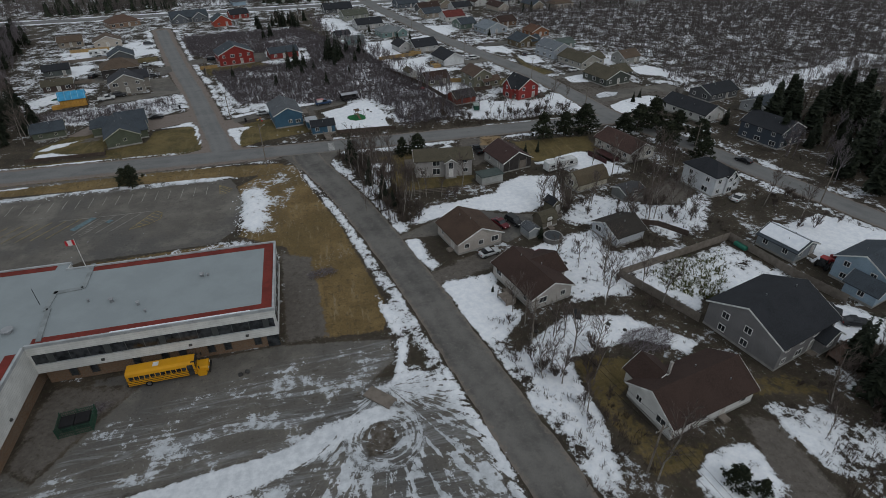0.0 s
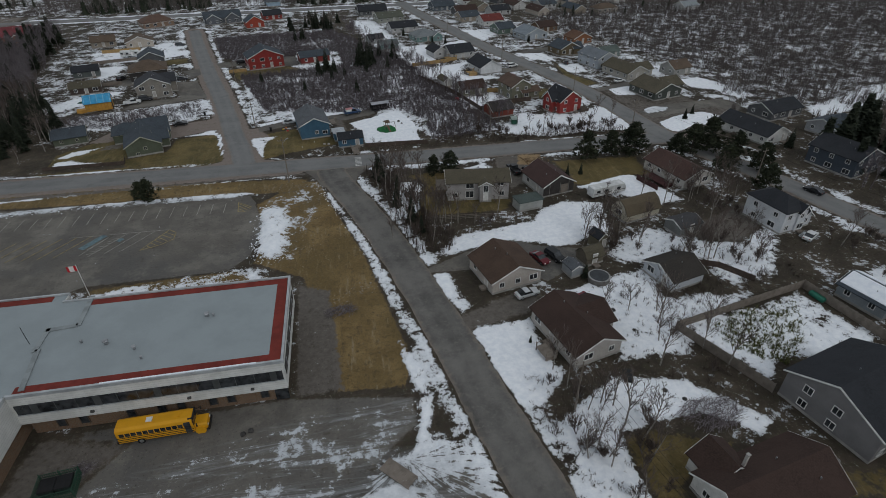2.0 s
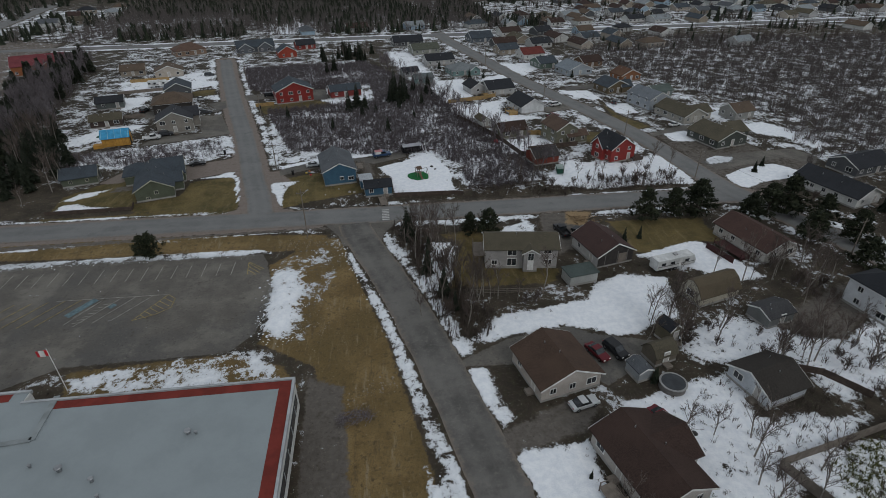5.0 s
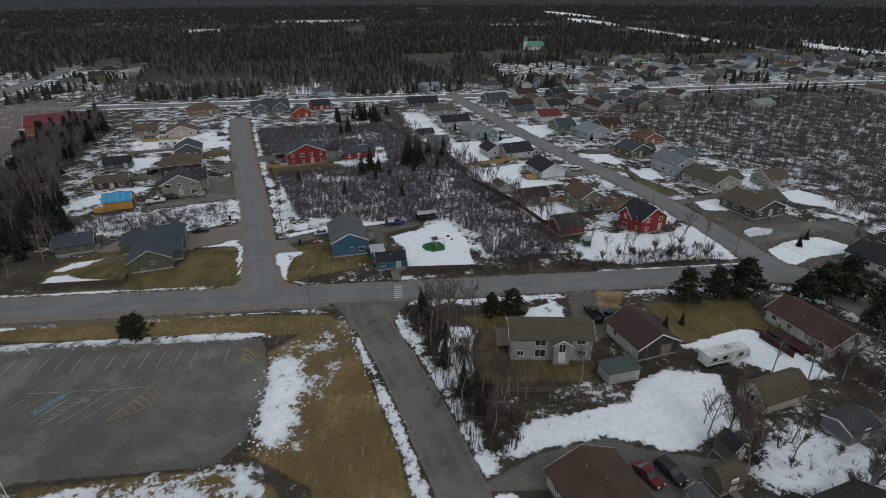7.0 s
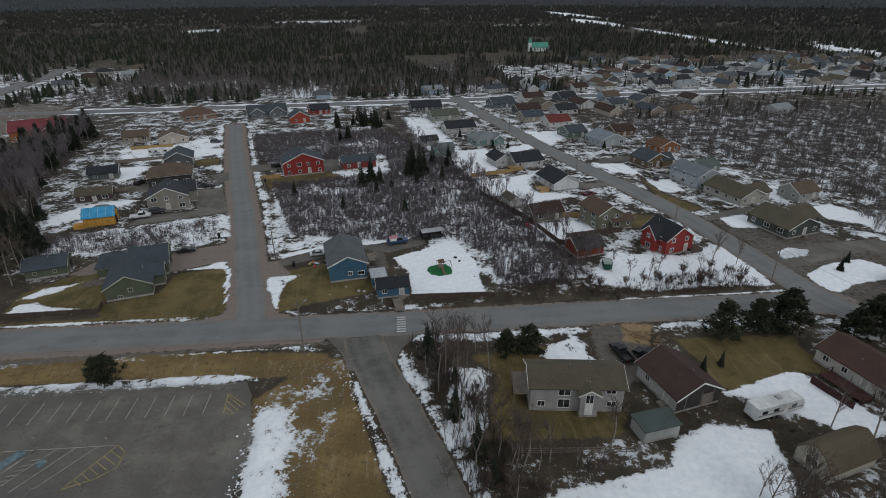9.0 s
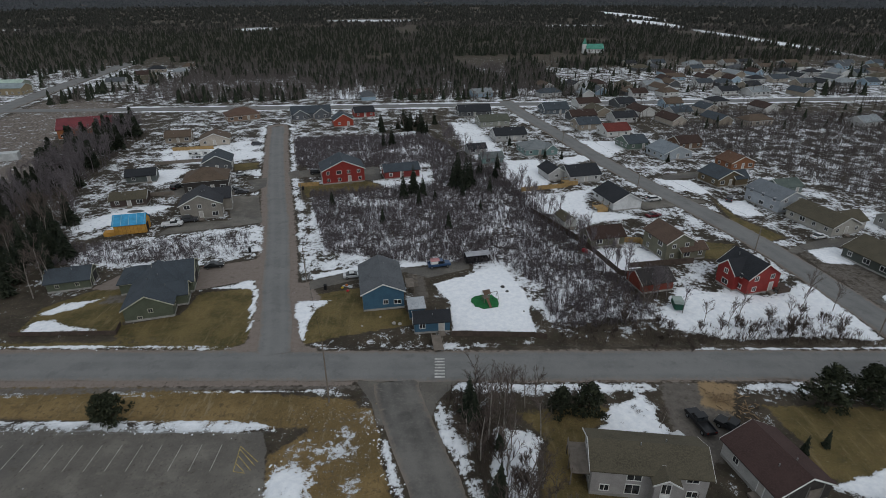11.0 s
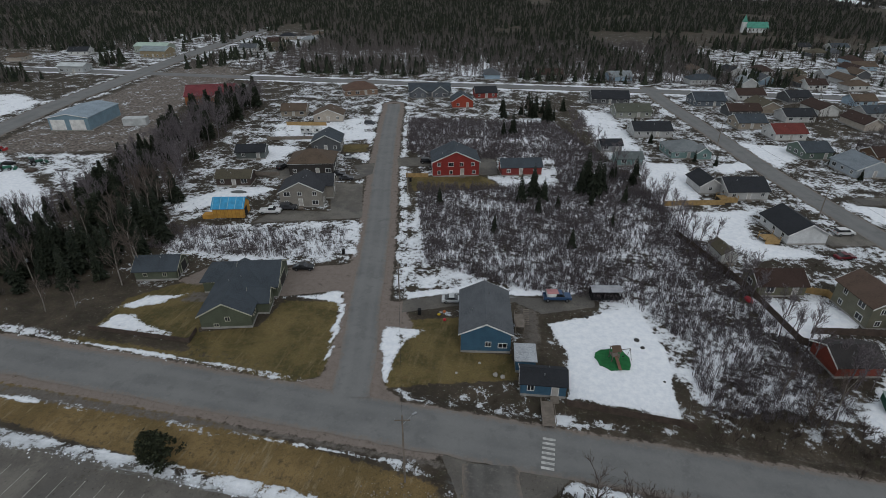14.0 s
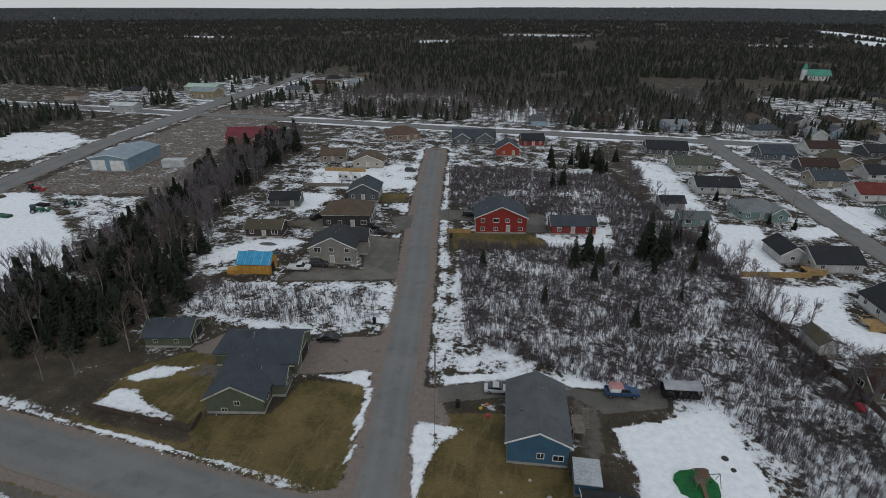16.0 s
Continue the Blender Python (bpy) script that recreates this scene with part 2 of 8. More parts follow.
def road_material(name, dark, light, grit):
    m, nt, b = nodes_of(name, 0.9)
    n1, n2, n3 = noise_of(nt, 0.12, 7, rough=0.65), noise_of(nt, 1.1, 6, rough=0.7), noise_of(nt, 9, 3)
    c = mix(nt, ramp(nt, n1, 0.35, 0.65), dark, light)
    c = mix(nt, ramp(nt, n2, 0.5, 0.75), c, grit)
    uv = nt.nodes.new("ShaderNodeAttribute")
    uv.attribute_name = "across"
    # gravel and slush towards both edges, two worn wheel tracks each way
    edge = calc(nt, "MULTIPLY", ramp(nt, calc(nt, "ADD", uv.outputs["Fac"], calc(nt, "MULTIPLY", calc(nt, "SUBTRACT", n2, 0.5), 0.7)), 0.74, 1.06), 0.7)
    c = mix(nt, edge, c, (0.20, 0.165, 0.135))
    wear = calc(nt, "ABSOLUTE", calc(nt, "SUBTRACT", uv.outputs["Fac"], 0.45))
    c = mix(nt, calc(nt, "MULTIPLY", calc(nt, "SUBTRACT", 1.0, ramp(nt, wear, 0.05, 0.3)), 0.3), c, shade(light, 1.15))
    c = mix(nt, calc(nt, "MULTIPLY", ramp(nt, n3, 0.5, 0.7), 0.3), c, shade(dark, 0.7))
    # damp patches, tar seams and grit
    damp = ramp(nt, noise_of(nt, 0.3, 6, rough=0.7), 0.52, 0.68)
    c = mix(nt, calc(nt, "MULTIPLY", damp, 0.35), c, shade(dark, 0.62))
    c = mix(nt, calc(nt, "MULTIPLY", ramp(nt, noise_of(nt, 2.6, 4, rough=0.75), 0.55, 0.7), 0.35), c, shade(light, 1.35))
    nt.links.new(c, b.inputs["Base Color"])
    bump(nt, b, n3, 0.02, 0.5)
    return m


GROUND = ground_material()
ROAD = road_material("worn asphalt", (0.088, 0.085, 0.079), (0.155, 0.148, 0.137), (0.165, 0.155, 0.14))
ROAD_PALE = road_material("pale worn asphalt", (0.145, 0.147, 0.145), (0.182, 0.183, 0.178), (0.155, 0.153, 0.147))


# ---- mesh helpers ----
class Mesh:
    """Collects corners and faces of one part."""

    def __init__(self):
        self.v, self.f = [], []

    def box(self, cx, cy, z0, w, d, h, yaw=0.0, taper=1.0):
        c, s, n = math.cos(radians(yaw)), math.sin(radians(yaw)), len(self.v)
        for z, k in ((z0, 1.0), (z0 + h, taper)):
            for a, b in ((-1, -1), (1, -1), (1, 1), (-1, 1)):
                x, y = a * w * k / 2, b * d * k / 2
                self.v.append((cx + c * x - s * y, cy + s * x + c * y, z))
        self.f += [(n, n + 3, n + 2, n + 1), (n + 4, n + 5, n + 6, n + 7)]
        self.f += [(n + i, n + (i + 1) % 4, n + 4 + (i + 1) % 4, n + 4 + i) for i in range(4)]
        return self

    def prism(self, profile, a, b, axis):
        """A closed profile of (across, z) drawn along x or y from a to b."""
        n, k = len(self.v), len(profile)
        for t in (a, b):
            for p, z in profile:
                self.v.append((t, p, z) if axis == "x" else (p, t, z))
        self.f += [tuple(n + i for i in range(k)), tuple(n + k + i for i in reversed(range(k)))]
        self.f += [(n + i, n + k + i, n + k + (i + 1) % k, n + (i + 1) % k) for i in range(k)]
        return self

    def tube(self, p, q, r0, r1, sides=6, cap=True):
        p, q = Vector(p), Vector(q)
        w = (q - p).normalized()
        u = w.orthogonal().normalized()
        t = w.cross(u)
        n = len(self.v)
        for o, r in ((p, r0), (q, r1)):
            for i in range(sides):
                a = 2 * math.pi * i / sides
                self.v.append(tuple(o + (u * math.cos(a) + t * math.sin(a)) * r))
        self.f += [(n + i, n + (i + 1) % sides, n + sides + (i + 1) % sides, n + sides + i) for i in range(sides)]
        if cap:
            self.f += [tuple(n + i for i in reversed(range(sides))), tuple(n + sides + i for i in range(sides))]
        return self

    def tri(self, a, b, c):
        n = len(self.v)
        self.v += [tuple(a), tuple(b), tuple(c)]
        self.f.append((n, n + 1, n + 2))
        return self

    def data(self, name, material, fix=True, smooth=False):
        me = bpy.data.meshes.new(name)
        me.from_pydata(self.v, [], self.f)
        if fix:
            bm = bmesh.new()
            bm.from_mesh(me)
            bmesh.ops.recalc_face_normals(bm, faces=bm.faces)
            bm.to_mesh(me)
            bm.free()
        me.materials.append(material)
        if smooth:
            me.polygons.foreach_set("use_smooth", [True] * len(me.polygons))
        me.update()
        return me


def part(name, mesh, material, parent, label="", bevel=0.0, smooth=False):
    ob = new(name, mesh.data(name, material, smooth=smooth))
    ob.parent = parent
    if bevel:
        b = ob.modifiers.new("edge", "BEVEL")
        b.width, b.segments = bevel, 2
    return tagged(ob, label)


def thing(name, label, category, x, y, z=0.0, yaw=0.0, group="", kind=""):
    ob = new(name)
    ob.matrix_world = pose(x, y, z, 0, 0, yaw)
    ob.empty_display_size = 0.5
    return tagged(ob, label, category, group, kind)


def inside(px, py, poly):
    """Signed distance to a closed outline, positive inside."""
    d = np.full(px.shape, 1e9)
    s = np.zeros(px.shape, bool)
    for (ax, ay), (bx, by) in zip(poly, poly[1:] + poly[:1]):
        ex, ey = bx - ax, by - ay
        t = np.clip(((px - ax) * ex + (py - ay) * ey) / (ex * ex + ey * ey + 1e-9), 0, 1)
        d = np.minimum(d, np.hypot(px - ax - t * ex, py - ay - t * ey))
        if ay != by:
            s ^= ((ay > py) != (by > py)) & (px < ax + (py - ay) * ex / ey)
    return np.where(s, d, -d)


def from_line(px, py, line):
    d = np.full(px.shape, 1e9)
    for (ax, ay), (bx, by) in zip(line, line[1:]):
        ex, ey = bx - ax, by - ay
        t = np.clip(((px - ax) * ex + (py - ay) * ey) / (ex * ex + ey * ey), 0, 1)
        d = np.minimum(d, np.hypot(px - ax - t * ex, py - ay - t * ey))
    return d


# ---- ground and roads ----
LANE = [(40, -45), (34, -20), (28.6, 6), (23.6, 33), (18.6, 59), (13.9, 83), (6.4, 114), (-2.6, 141), (-4.3, 148.4)]
CROSS = [(-900, 156), (-400, 154), (-80, 153.4), (0, 152.6), (60, 152.4), (98, 151.5)]
NORTH = [(-27.6, 156.2), (-28.7, 160.7), (-30.2, 167.7), (-33.6, 179.7), (-37.6, 196.1), (-43.6, 219), (-53.3, 253), (-68.4, 310), (-73.2, 330), (-76, 340)]
EAST = [(155, -40), (133, 40), (120.6, 78), (116.4, 92), (112.4, 105), (108, 120), (101, 138), (96, 152), (94, 162), (92.4, 178), (88.8, 203), (83, 226), (75.8, 250), (69, 275), (65, 292), (61, 313), (55.6, 338), (47.4, 376), (44, 404)]
HIGHWAY = [(-900, 350), (-160, 383), (-60, 388), (150, 402), (354, 415), (900, 440)]
TRADE = [(-150, 20), (-194, 190), (-210, 246), (-219, 275), (-229, 310), (-239, 362), (-258, 456), (-280, 600)]
ROADS = [("lane", LANE, 7.6), ("cross_street", CROSS, 8.4), ("north_street", NORTH, 6.2), ("east_street", EAST, 7.8), ("highway", HIGHWAY, 9.0), ("trade_road", TRADE, 12.0)]
ZONES = []


def zone(kind, value, feather, outline):
    ZONES.append((kind, value, feather, outline))


zone("asphalt", 0.85, 2, [(-60, 56), (-47, 55), (-45, 69), (-11, 70), (7, 67), (7, 62), (1, 57), (-11, 49), (-31, 47), (-55, 48)])
zone("snow", 0.4, 2, [(-60, 56), (-47, 55), (-38, 59), (-11, 66), (7, 67), (7, 62), (1, 57), (-11, 49), (-31, 47), (-55, 48)])
zone("asphalt", 0.85, 2, [(-60, 57), (-47, 53), (-31, 48), (-36, 43), (-46, 34), (-62, 38)])
zone("snow", 0.4, 2, [(-60, 57), (-47, 53), (-31, 48), (-36, 43), (-46, 34), (-62, 38)])
zone("asphalt", 0.7, 3, [(-12, 49), (1, 57), (12, 58), (16, 46), (20, 20), (-10, 20), (-40, 40), (-31, 47)])
zone("snow", 0.5, 2, [(-12, 49), (1, 57), (9, 59.5), (16.5, 57), (20, 33), (21, 25), (-23, 32), (-36, 44), (-31, 47)])
zone("snow", 1.1, 1.2, [(-33, 46.4), (-16, 48), (-9, 49), (-3, 52), (4, 53.4), (5, 51.6), (-2, 48.8), (-9, 45.6), (-16, 44), (-33, 43)])
zone("snow", 0.7, 1.5, [(3, 56.5), (9, 59.5), (16.5, 57), (18.6, 46), (20.4, 34), (18.2, 34), (15.6, 46), (13, 54), (6, 54)])
zone("mud", 0.5, 1.5, [(0, 49.5), (3, 50.5), (5, 48), (4, 45), (0.5, 45)])
zone("lawn", 0.95, 1.5, [(-10, 100), (-4, 70), (6, 69), (8, 74), (2, 106), (-8, 141), (-14, 141), (-20, 107)])
zone("mud", 0.9, 1.5, [(-11, 98), (-5, 95), (-3, 70), (-10, 70)])
zone("asphalt", 1, 1, [(-115, 144), (-67, 138.6), (-24, 136.8), (-19.5, 127), (-21, 110), (-25, 105), (-51, 105), (-58, 101), (-84, 103)])
zone("snow", 0.1, 1, [(-115, 144), (-67, 138.6), (-24, 136.8), (-19.5, 127), (-21, 110), (-25, 105), (-51, 105), (-58, 101), (-84, 103)])
zone("lawn", 0.75, 1.5, [(-50, 104), (-24, 105.2), (-15, 101), (-12, 96), (-14, 91.5), (-46, 91.5)])
zone("snow", 0.62, 2, [(-49, 102), (-43, 104), (-22, 106), (-15, 100), (-15, 96), (-47, 98)])
zone("lawn", 1, 2, [(-22, 132), (-12, 142), (-7, 142), (-6, 135), (-12, 107), (-16, 106)])
zone("mud", 0.38, 2, [(-22, 132), (-12, 142), (-7, 142), (-6, 135), (-12, 107), (-16, 106)])
zone("snow", 0.42, 2, [(-22, 132), (-12, 142), (-7, 142), (-6, 135), (-12, 107), (-16, 106)])
zone("snow", 0.82, 2.5, [(-20, 130), (-15, 129), (-14, 114), (-17, 107), (-20, 110), (-20, 122)])
zone("lawn", 0.8, 1.5, [(-123, 155), (-86, 152), (-10, 144), (-13, 138), (-27, 137), (-80, 141), (-115, 144)])
zone("snow", 0.66, 1.0, [(-112, 139.6), (-80, 139.2), (-51, 139.6), (-26, 139.2), (-22, 138), (-22, 136.4), (-49, 136.8), (-77, 136.8), (-109, 137)])
zone("mud", 0.8, 2, [(-46, 55), (-45, 69), (-32, 66), (-36, 61), (-42, 52)])
zone("lawn", 0.5, 3, [(-46, 55), (-45, 69), (-32, 66), (-36, 61), (-42, 52)])
zone("gravel", 0.9, 1.5, [(-34, 182), (-27, 184), (-22, 175), (-26, 174)])
zone("gravel", 0.9, 2, [(-30, 152), (-29, 161), (-26, 162), (-24, 156), (-17, 154), (-32, 150)])
zone("snow", 0.74, 1.2, [(6, 80), (9, 75), (10, 66), (8, 59), (6, 56), (8, 67), (6, 75)])
zone("snow", 1, 1.5, [(19, 80), (29, 80), (29, 74), (30, 67), (25, 62), (22, 63), (20, 74)])
zone("snow", 0.8, 2.5, [(44, 88), (58, 91), (52, 77), (62, 81), (71, 79), (51, 68), (40, 68), (43, 77)])
zone("snow", 0.92, 1.5, [(25.5, 57), (31, 61), (38, 65), (48, 62), (56, 53), (53, 52), (47, 57), (39, 56.5), (35, 54), (34, 48), (33.5, 42), (31, 34), (28, 42)])
zone("lawn", 0.7, 2, [(34, 55), (39, 55), (49, 51), (39, 47), (35, 41), (34, 45)])
zone("snow", 0.72, 1, [(55, 73), (80, 78), (84, 64), (66, 64), (61, 60)])
zone("snow", 0.9, 2, [(44, 35), (51, 34), (51, 27), (43, 27), (41, 31)])
zone("snow", 0.62, 2, [(57, 41), (65, 37), (73, 31), (66, 25), (58, 28), (57, 34)])
zone("mud", 0.9, 2, [(53, 39), (57, 37), (57, 24), (49, 26)])
zone("lawn", 0.6, 2.5, [(37, 47), (40, 38), (46, 36), (44, 33), (36, 32), (34, 42)])
zone("snow", 0.85, 1.5, [(44, 35), (51, 34), (51, 27), (43, 27), (41, 31)])
zone("lawn", 0.55, 2, [(54, 42), (60, 45), (66, 44), (70, 38), (62, 40)])
zone("snow", 1, 2, [(98, 81), (109, 83), (118, 70), (112, 65), (93, 68)])
zone("snow", 0.95, 2, [(83, 59), (88, 54), (91, 50), (87, 46), (79, 48)])
zone("asphalt", 0.9, 1.2, [(13, 98), (23, 103), (34, 105), (39, 102), (49, 99), (44, 94), (36, 90), (31, 96), (14, 97)])
zone("snow", 0.05, 1.2, [(13, 98), (23, 103), (34, 105), (39, 102), (49, 99), (44, 94), (36, 90), (31, 96), (14, 97)])
zone("snow", 1, 1.5, [(16, 103), (24, 109), (41, 112), (44, 117), (50, 119), (59, 117), (55, 105), (42, 101), (39, 103), (34, 105), (18, 103)])
zone("lawn", 0.8, 2, [(63, 141), (80, 141), (77, 131), (59, 126), (55, 129)])
zone("snow", 1, 1.5, [(57, 126), (73, 131), (79, 115), (72, 114), (62, 124)])
zone("snow", 0.75, 3, [(52, 99), (64, 104), (74, 98), (92, 100), (81, 84), (70, 84), (68, 91), (53, 93)])
zone("snow", 0.85, 2, [(37, 86), (46, 88), (52, 84), (60, 78), (66, 79), (55, 74), (49, 73), (42, 70), (41, 78), (38, 81)])
zone("mud", 0.9, 2, [(16, 83), (29, 88), (34, 87), (30, 82), (17, 79)])
zone("snow", 0.85, 1, [(15, 96), (18, 96), (17, 88), (18, 83), (16, 84), (15, 90)])
zone("mud", 0.7, 2, [(73, 103), (92, 111), (107, 116), (98, 107), (81, 95), (73, 98)])
zone("lawn", 0.8, 2, [(15, 119), (19, 134), (23, 142), (33, 142), (27, 137), (23, 128), (39, 123), (36, 118)])
zone("snow", 0.95, 1.5, [(12, 137), (20, 136), (16, 129), (16, 123), (13, 119), (10, 119), (11, 131)])
zone("snow", 0.9, 1.5, [(31, 142), (37, 144), (38, 136), (27, 136)])
zone("mud", 0.9, 2, [(41, 148), (52, 147), (50, 139), (45, 131), (40, 128), (39, 137)])
zone("chips", 1, 2, [(48, 148), (54, 147), (50, 140), (46, 142)])
zone("lawn", 0.9, 2, [(56, 142), (73, 141), (81, 132), (81, 128), (70, 131), (60, 131), (57, 135)])
zone("lawn", 0.75, 2, [(15, 141), (24, 142), (29, 138), (22, 138), (19, 135), (16, 139)])
zone("lawn", 1, 1, [(-61, 166), (-51, 170), (-50, 179), (-39, 181), (-34, 163), (-34, 159), (-58, 159), (-60, 162)])
zone("lawn", 0.9, 1.5, [(-80.5, 163), (-81.5, 173), (-76, 179), (-68, 186), (-62, 180), (-61, 164)])
zone("gravel", 0.8, 1.2, [(-76, 181), (-72, 189), (-66, 189), (-66, 183), (-71, 180)])
zone("mud", 0.7, 1, [(-70.5, 174), (-70, 178), (-65, 179), (-64.6, 175)])
zone("snow", 0.86, 2, [(-80.5, 163.2), (-80, 168), (-76, 168.4), (-71, 166.4), (-65, 165), (-65, 163.6)])
zone("snow", 0.7, 1.5, [(-81, 170), (-78, 175), (-70, 177.5), (-73, 173.5), (-78, 170)])
zone("gravel", 1, 1.2, [(-55, 191), (-41, 196), (-38, 186), (-52, 180)])
zone("snow", 0.8, 0.8, [(-52, 180), (-40, 184), (-37, 179), (-34, 162), (-35, 163), (-39, 180), (-42, 181)])
zone("lawn", 1, 1, [(-24, 166), (-24, 178), (-15, 181), (-12, 171), (-4, 172), (-2, 166), (-23, 160)])
zone("snow", 0.8, 1.5, [(-27, 169), (-28, 175), (-20, 176), (-23, 171), (-23, 163)])
zone("asphalt", 0.9, 1, [(-27, 184), (-17, 189), (-0, 191), (10, 195), (11, 190), (-0, 185), (-5, 188), (-15, 185), (-26, 180)])
zone("snow", 0.05, 1, [(-27, 184), (-17, 189), (-0, 191), (10, 195), (11, 190), (-0, 185), (-5, 188), (-15, 185), (-26, 180)])
zone("snow", 1.1, 1.2, [(2, 182), (18, 191), (22, 179), (22, 163), (6, 164), (6, 174)])
zone("snow", 0.64, 2, [(-90, 192), (-87, 206), (-47, 218), (-42, 199), (-55, 192), (-85, 190)])
zone("snow", 0.85, 2, [(-95, 213), (-102, 214), (-93, 232), (-80, 232), (-84, 227)])
zone("asphalt", 0.9, 1.5, [(-75, 210), (-73, 219), (-58, 221), (-66, 241), (-56, 242), (-48, 219)])
zone("snow", 0.12, 1.5, [(-75, 210), (-73, 219), (-58, 221), (-66, 241), (-56, 242), (-48, 219)])
zone("snow", 0.9, 2, [(-104, 269), (-92, 271), (-90, 256), (-95, 254)])
zone("snow", 0.75, 2, [(-114, 296), (-76, 315), (-67, 287), (-84, 277), (-104, 278)])
zone("asphalt", 0.8, 2, [(-94, 243), (-87, 250), (-70, 248), (-60, 249), (-65, 257), (-57, 262), (-55, 252), (-60, 244), (-81, 240)])
zone("lawn", 0.8, 1.5, [(-77, 277), (-67, 280), (-65, 271), (-73, 269)])
zone("lawn", 0.9, 2, [(-44, 251), (-22, 257), (-13, 248), (-40, 240)])
zone("asphalt", 0.8, 1.5, [(-53, 267), (-42, 271), (-20, 276), (-17, 259), (-22, 257), (-40, 262), (-50, 259)])
zone("snow", 0.75, 2, [(-5, 275), (1, 257), (-17, 247), (-15, 254), (-3, 259)])
zone("lawn", 0.62, 1.5, [(-90, 159), (-78, 161), (-60, 161), (-59, 164), (-33, 159), (-36, 157), (-57, 158), (-82, 158)])
zone("mud", 0.7, 2, [(-5, 188), (-0, 186), (1, 177), (0, 170), (-2, 171), (-3, 181)])
zone("snow", 0.92, 1, [(-27, 187), (-17, 191), (-6, 192), (8, 195), (8, 194), (-6, 190), (-17, 189), (-26, 185)])
zone("snow", 0.85, 1, [(-23, 161), (-24, 165), (-23, 171), (-26, 170), (-25, 161)])
zone("snow", 1.1, 1.2, [(42, 199), (55, 201), (60, 195), (47, 187), (41, 189)])
zone("snow", 0.85, 2.5, [(49, 169), (58, 180), (76, 176), (94, 184), (88, 159), (79, 161), (61, 160), (49, 164)])
zone("lawn", 0.8, 2, [(72, 205), (82, 203), (74, 194), (65, 195)])
zone("snow", 0.85, 2.5, [(33, 239), (51, 245), (49, 228), (63, 222), (47, 218), (41, 226), (32, 224)])
zone("snow", 1, 2, [(28, 280), (42, 280), (42, 254), (34, 244), (29, 251)])
zone("snow", 0.75, 3, [(8, 348), (21, 347), (31, 284), (17, 287)])
zone("snow", 0.95, 1.5, [(81, 257), (92, 255), (93, 241), (84, 246)])
zone("snow", 0.95, 1.5, [(92, 235), (101, 235), (100, 223), (91, 223)])
zone("snow", 0.95, 1.5, [(100, 200), (109, 200), (106, 192), (99, 192)])
zone("snow", 0.95, 1.5, [(99, 176), (110, 177), (112, 174), (99, 171)])
zone("lawn", 0.85, 2, [(92, 242), (92, 221), (98, 207), (91, 204), (89, 219)])
zone("asphalt", 0.9, 1.5, [(94, 200), (107, 206), (121, 207), (118, 201), (105, 200), (94, 196)])
zone("asphalt", 0.9, 1.5, [(94, 178), (106, 181), (117, 183), (103, 165), (98, 170), (110, 175), (101, 178)])
zone("asphalt", 0.8, 1.5, [(81, 240), (90, 234), (67, 228), (61, 232)])
zone("snow", 0.8, 2, [(126, 225), (139, 224), (126, 212), (121, 215)])
zone("snow", 0.8, 3, [(75, 310), (85, 309), (73, 286), (68, 294)])
zone("asphalt", 0.8, 3, [(84, 262), (103, 267), (103, 260), (83, 256)])
zone("snow", 1, 3, [(157, 166), (197, 182), (244, 197), (249, 191), (187, 169), (152, 157)])
zone("snow", 0.9, 3, [(287, 227), (384, 262), (337, 226), (267, 207)])
zone("mud", 0.7, 1, [(-90, 147), (-72, 148), (-43, 148), (-10, 148), (-10, 146), (-42, 146), (-70, 145), (-88, 144)])
zone("snow", 0.72, 1, [(-89, 145), (-71, 146), (-43, 146), (-14, 147), (-14, 146), (-42, 145), (-70, 145), (-87, 144)])
zone("snow", 0.72, 1, [(0, 148), (37, 147), (38, 141), (37, 144), (34, 146), (1, 146)])
zone("snow", 1, 4, [(-62, 419), (-73, 499), (-55, 498), (-39, 413)])
zone("snow", 1, 4, [(1, 466), (22, 467), (18, 418), (3, 414)])
zone("snow", 0.9, 4, [(55, 451), (83, 449), (75, 422), (53, 433)])
zone("gravel", 0.5, 4, [(-200, 237), (-227, 360), (-238, 426), (-184, 400), (-171, 319), (-154, 284), (-140, 256), (-178, 244)])
zone("mud", 0.6, 4, [(-200, 237), (-227, 360), (-238, 426), (-184, 400), (-171, 319), (-154, 284), (-140, 256), (-178, 244)])
zone("snow", 0.34, 4, [(-200, 237), (-227, 360), (-238, 426), (-184, 400), (-171, 319), (-154, 284), (-140, 256), (-178, 244)])
zone("snow", 0.97, 4, [(-239, 227), (-191, 242), (-145, 216), (-123, 195), (-115, 181), (-145, 172)])
zone("snow", 0.6, 4, [(-184, 244), (-151, 248), (-137, 231), (-139, 216)])
zone("snow", 0.8, 5, [(-323, 300), (-264, 318), (-238, 308), (-233, 275), (-261, 259)])
zone("asphalt", 1, 1, [(-11, 148), (-8, 143), (-6.6, 138), (1.6, 138), (2.6, 143), (6, 148), (6, 150), (-11, 150)])
zone("gravel", 0.95, 1, [(-37, 158), (-34, 160), (-33.4, 166), (-26, 167), (-24.2, 161), (-20, 158), (-20, 155), (-37, 155)])
zone("snow", 0.1, 1, [(-11, 148), (-8, 143), (-6.6, 138), (1.6, 138), (2.6, 143), (6, 148), (6, 150), (-11, 150)])
zone("snow", 0.1, 1, [(-37, 158), (-33.4, 161), (-32.4, 166), (-26, 166), (-23.6, 161), (-20, 158), (-20, 155), (-37, 155)])

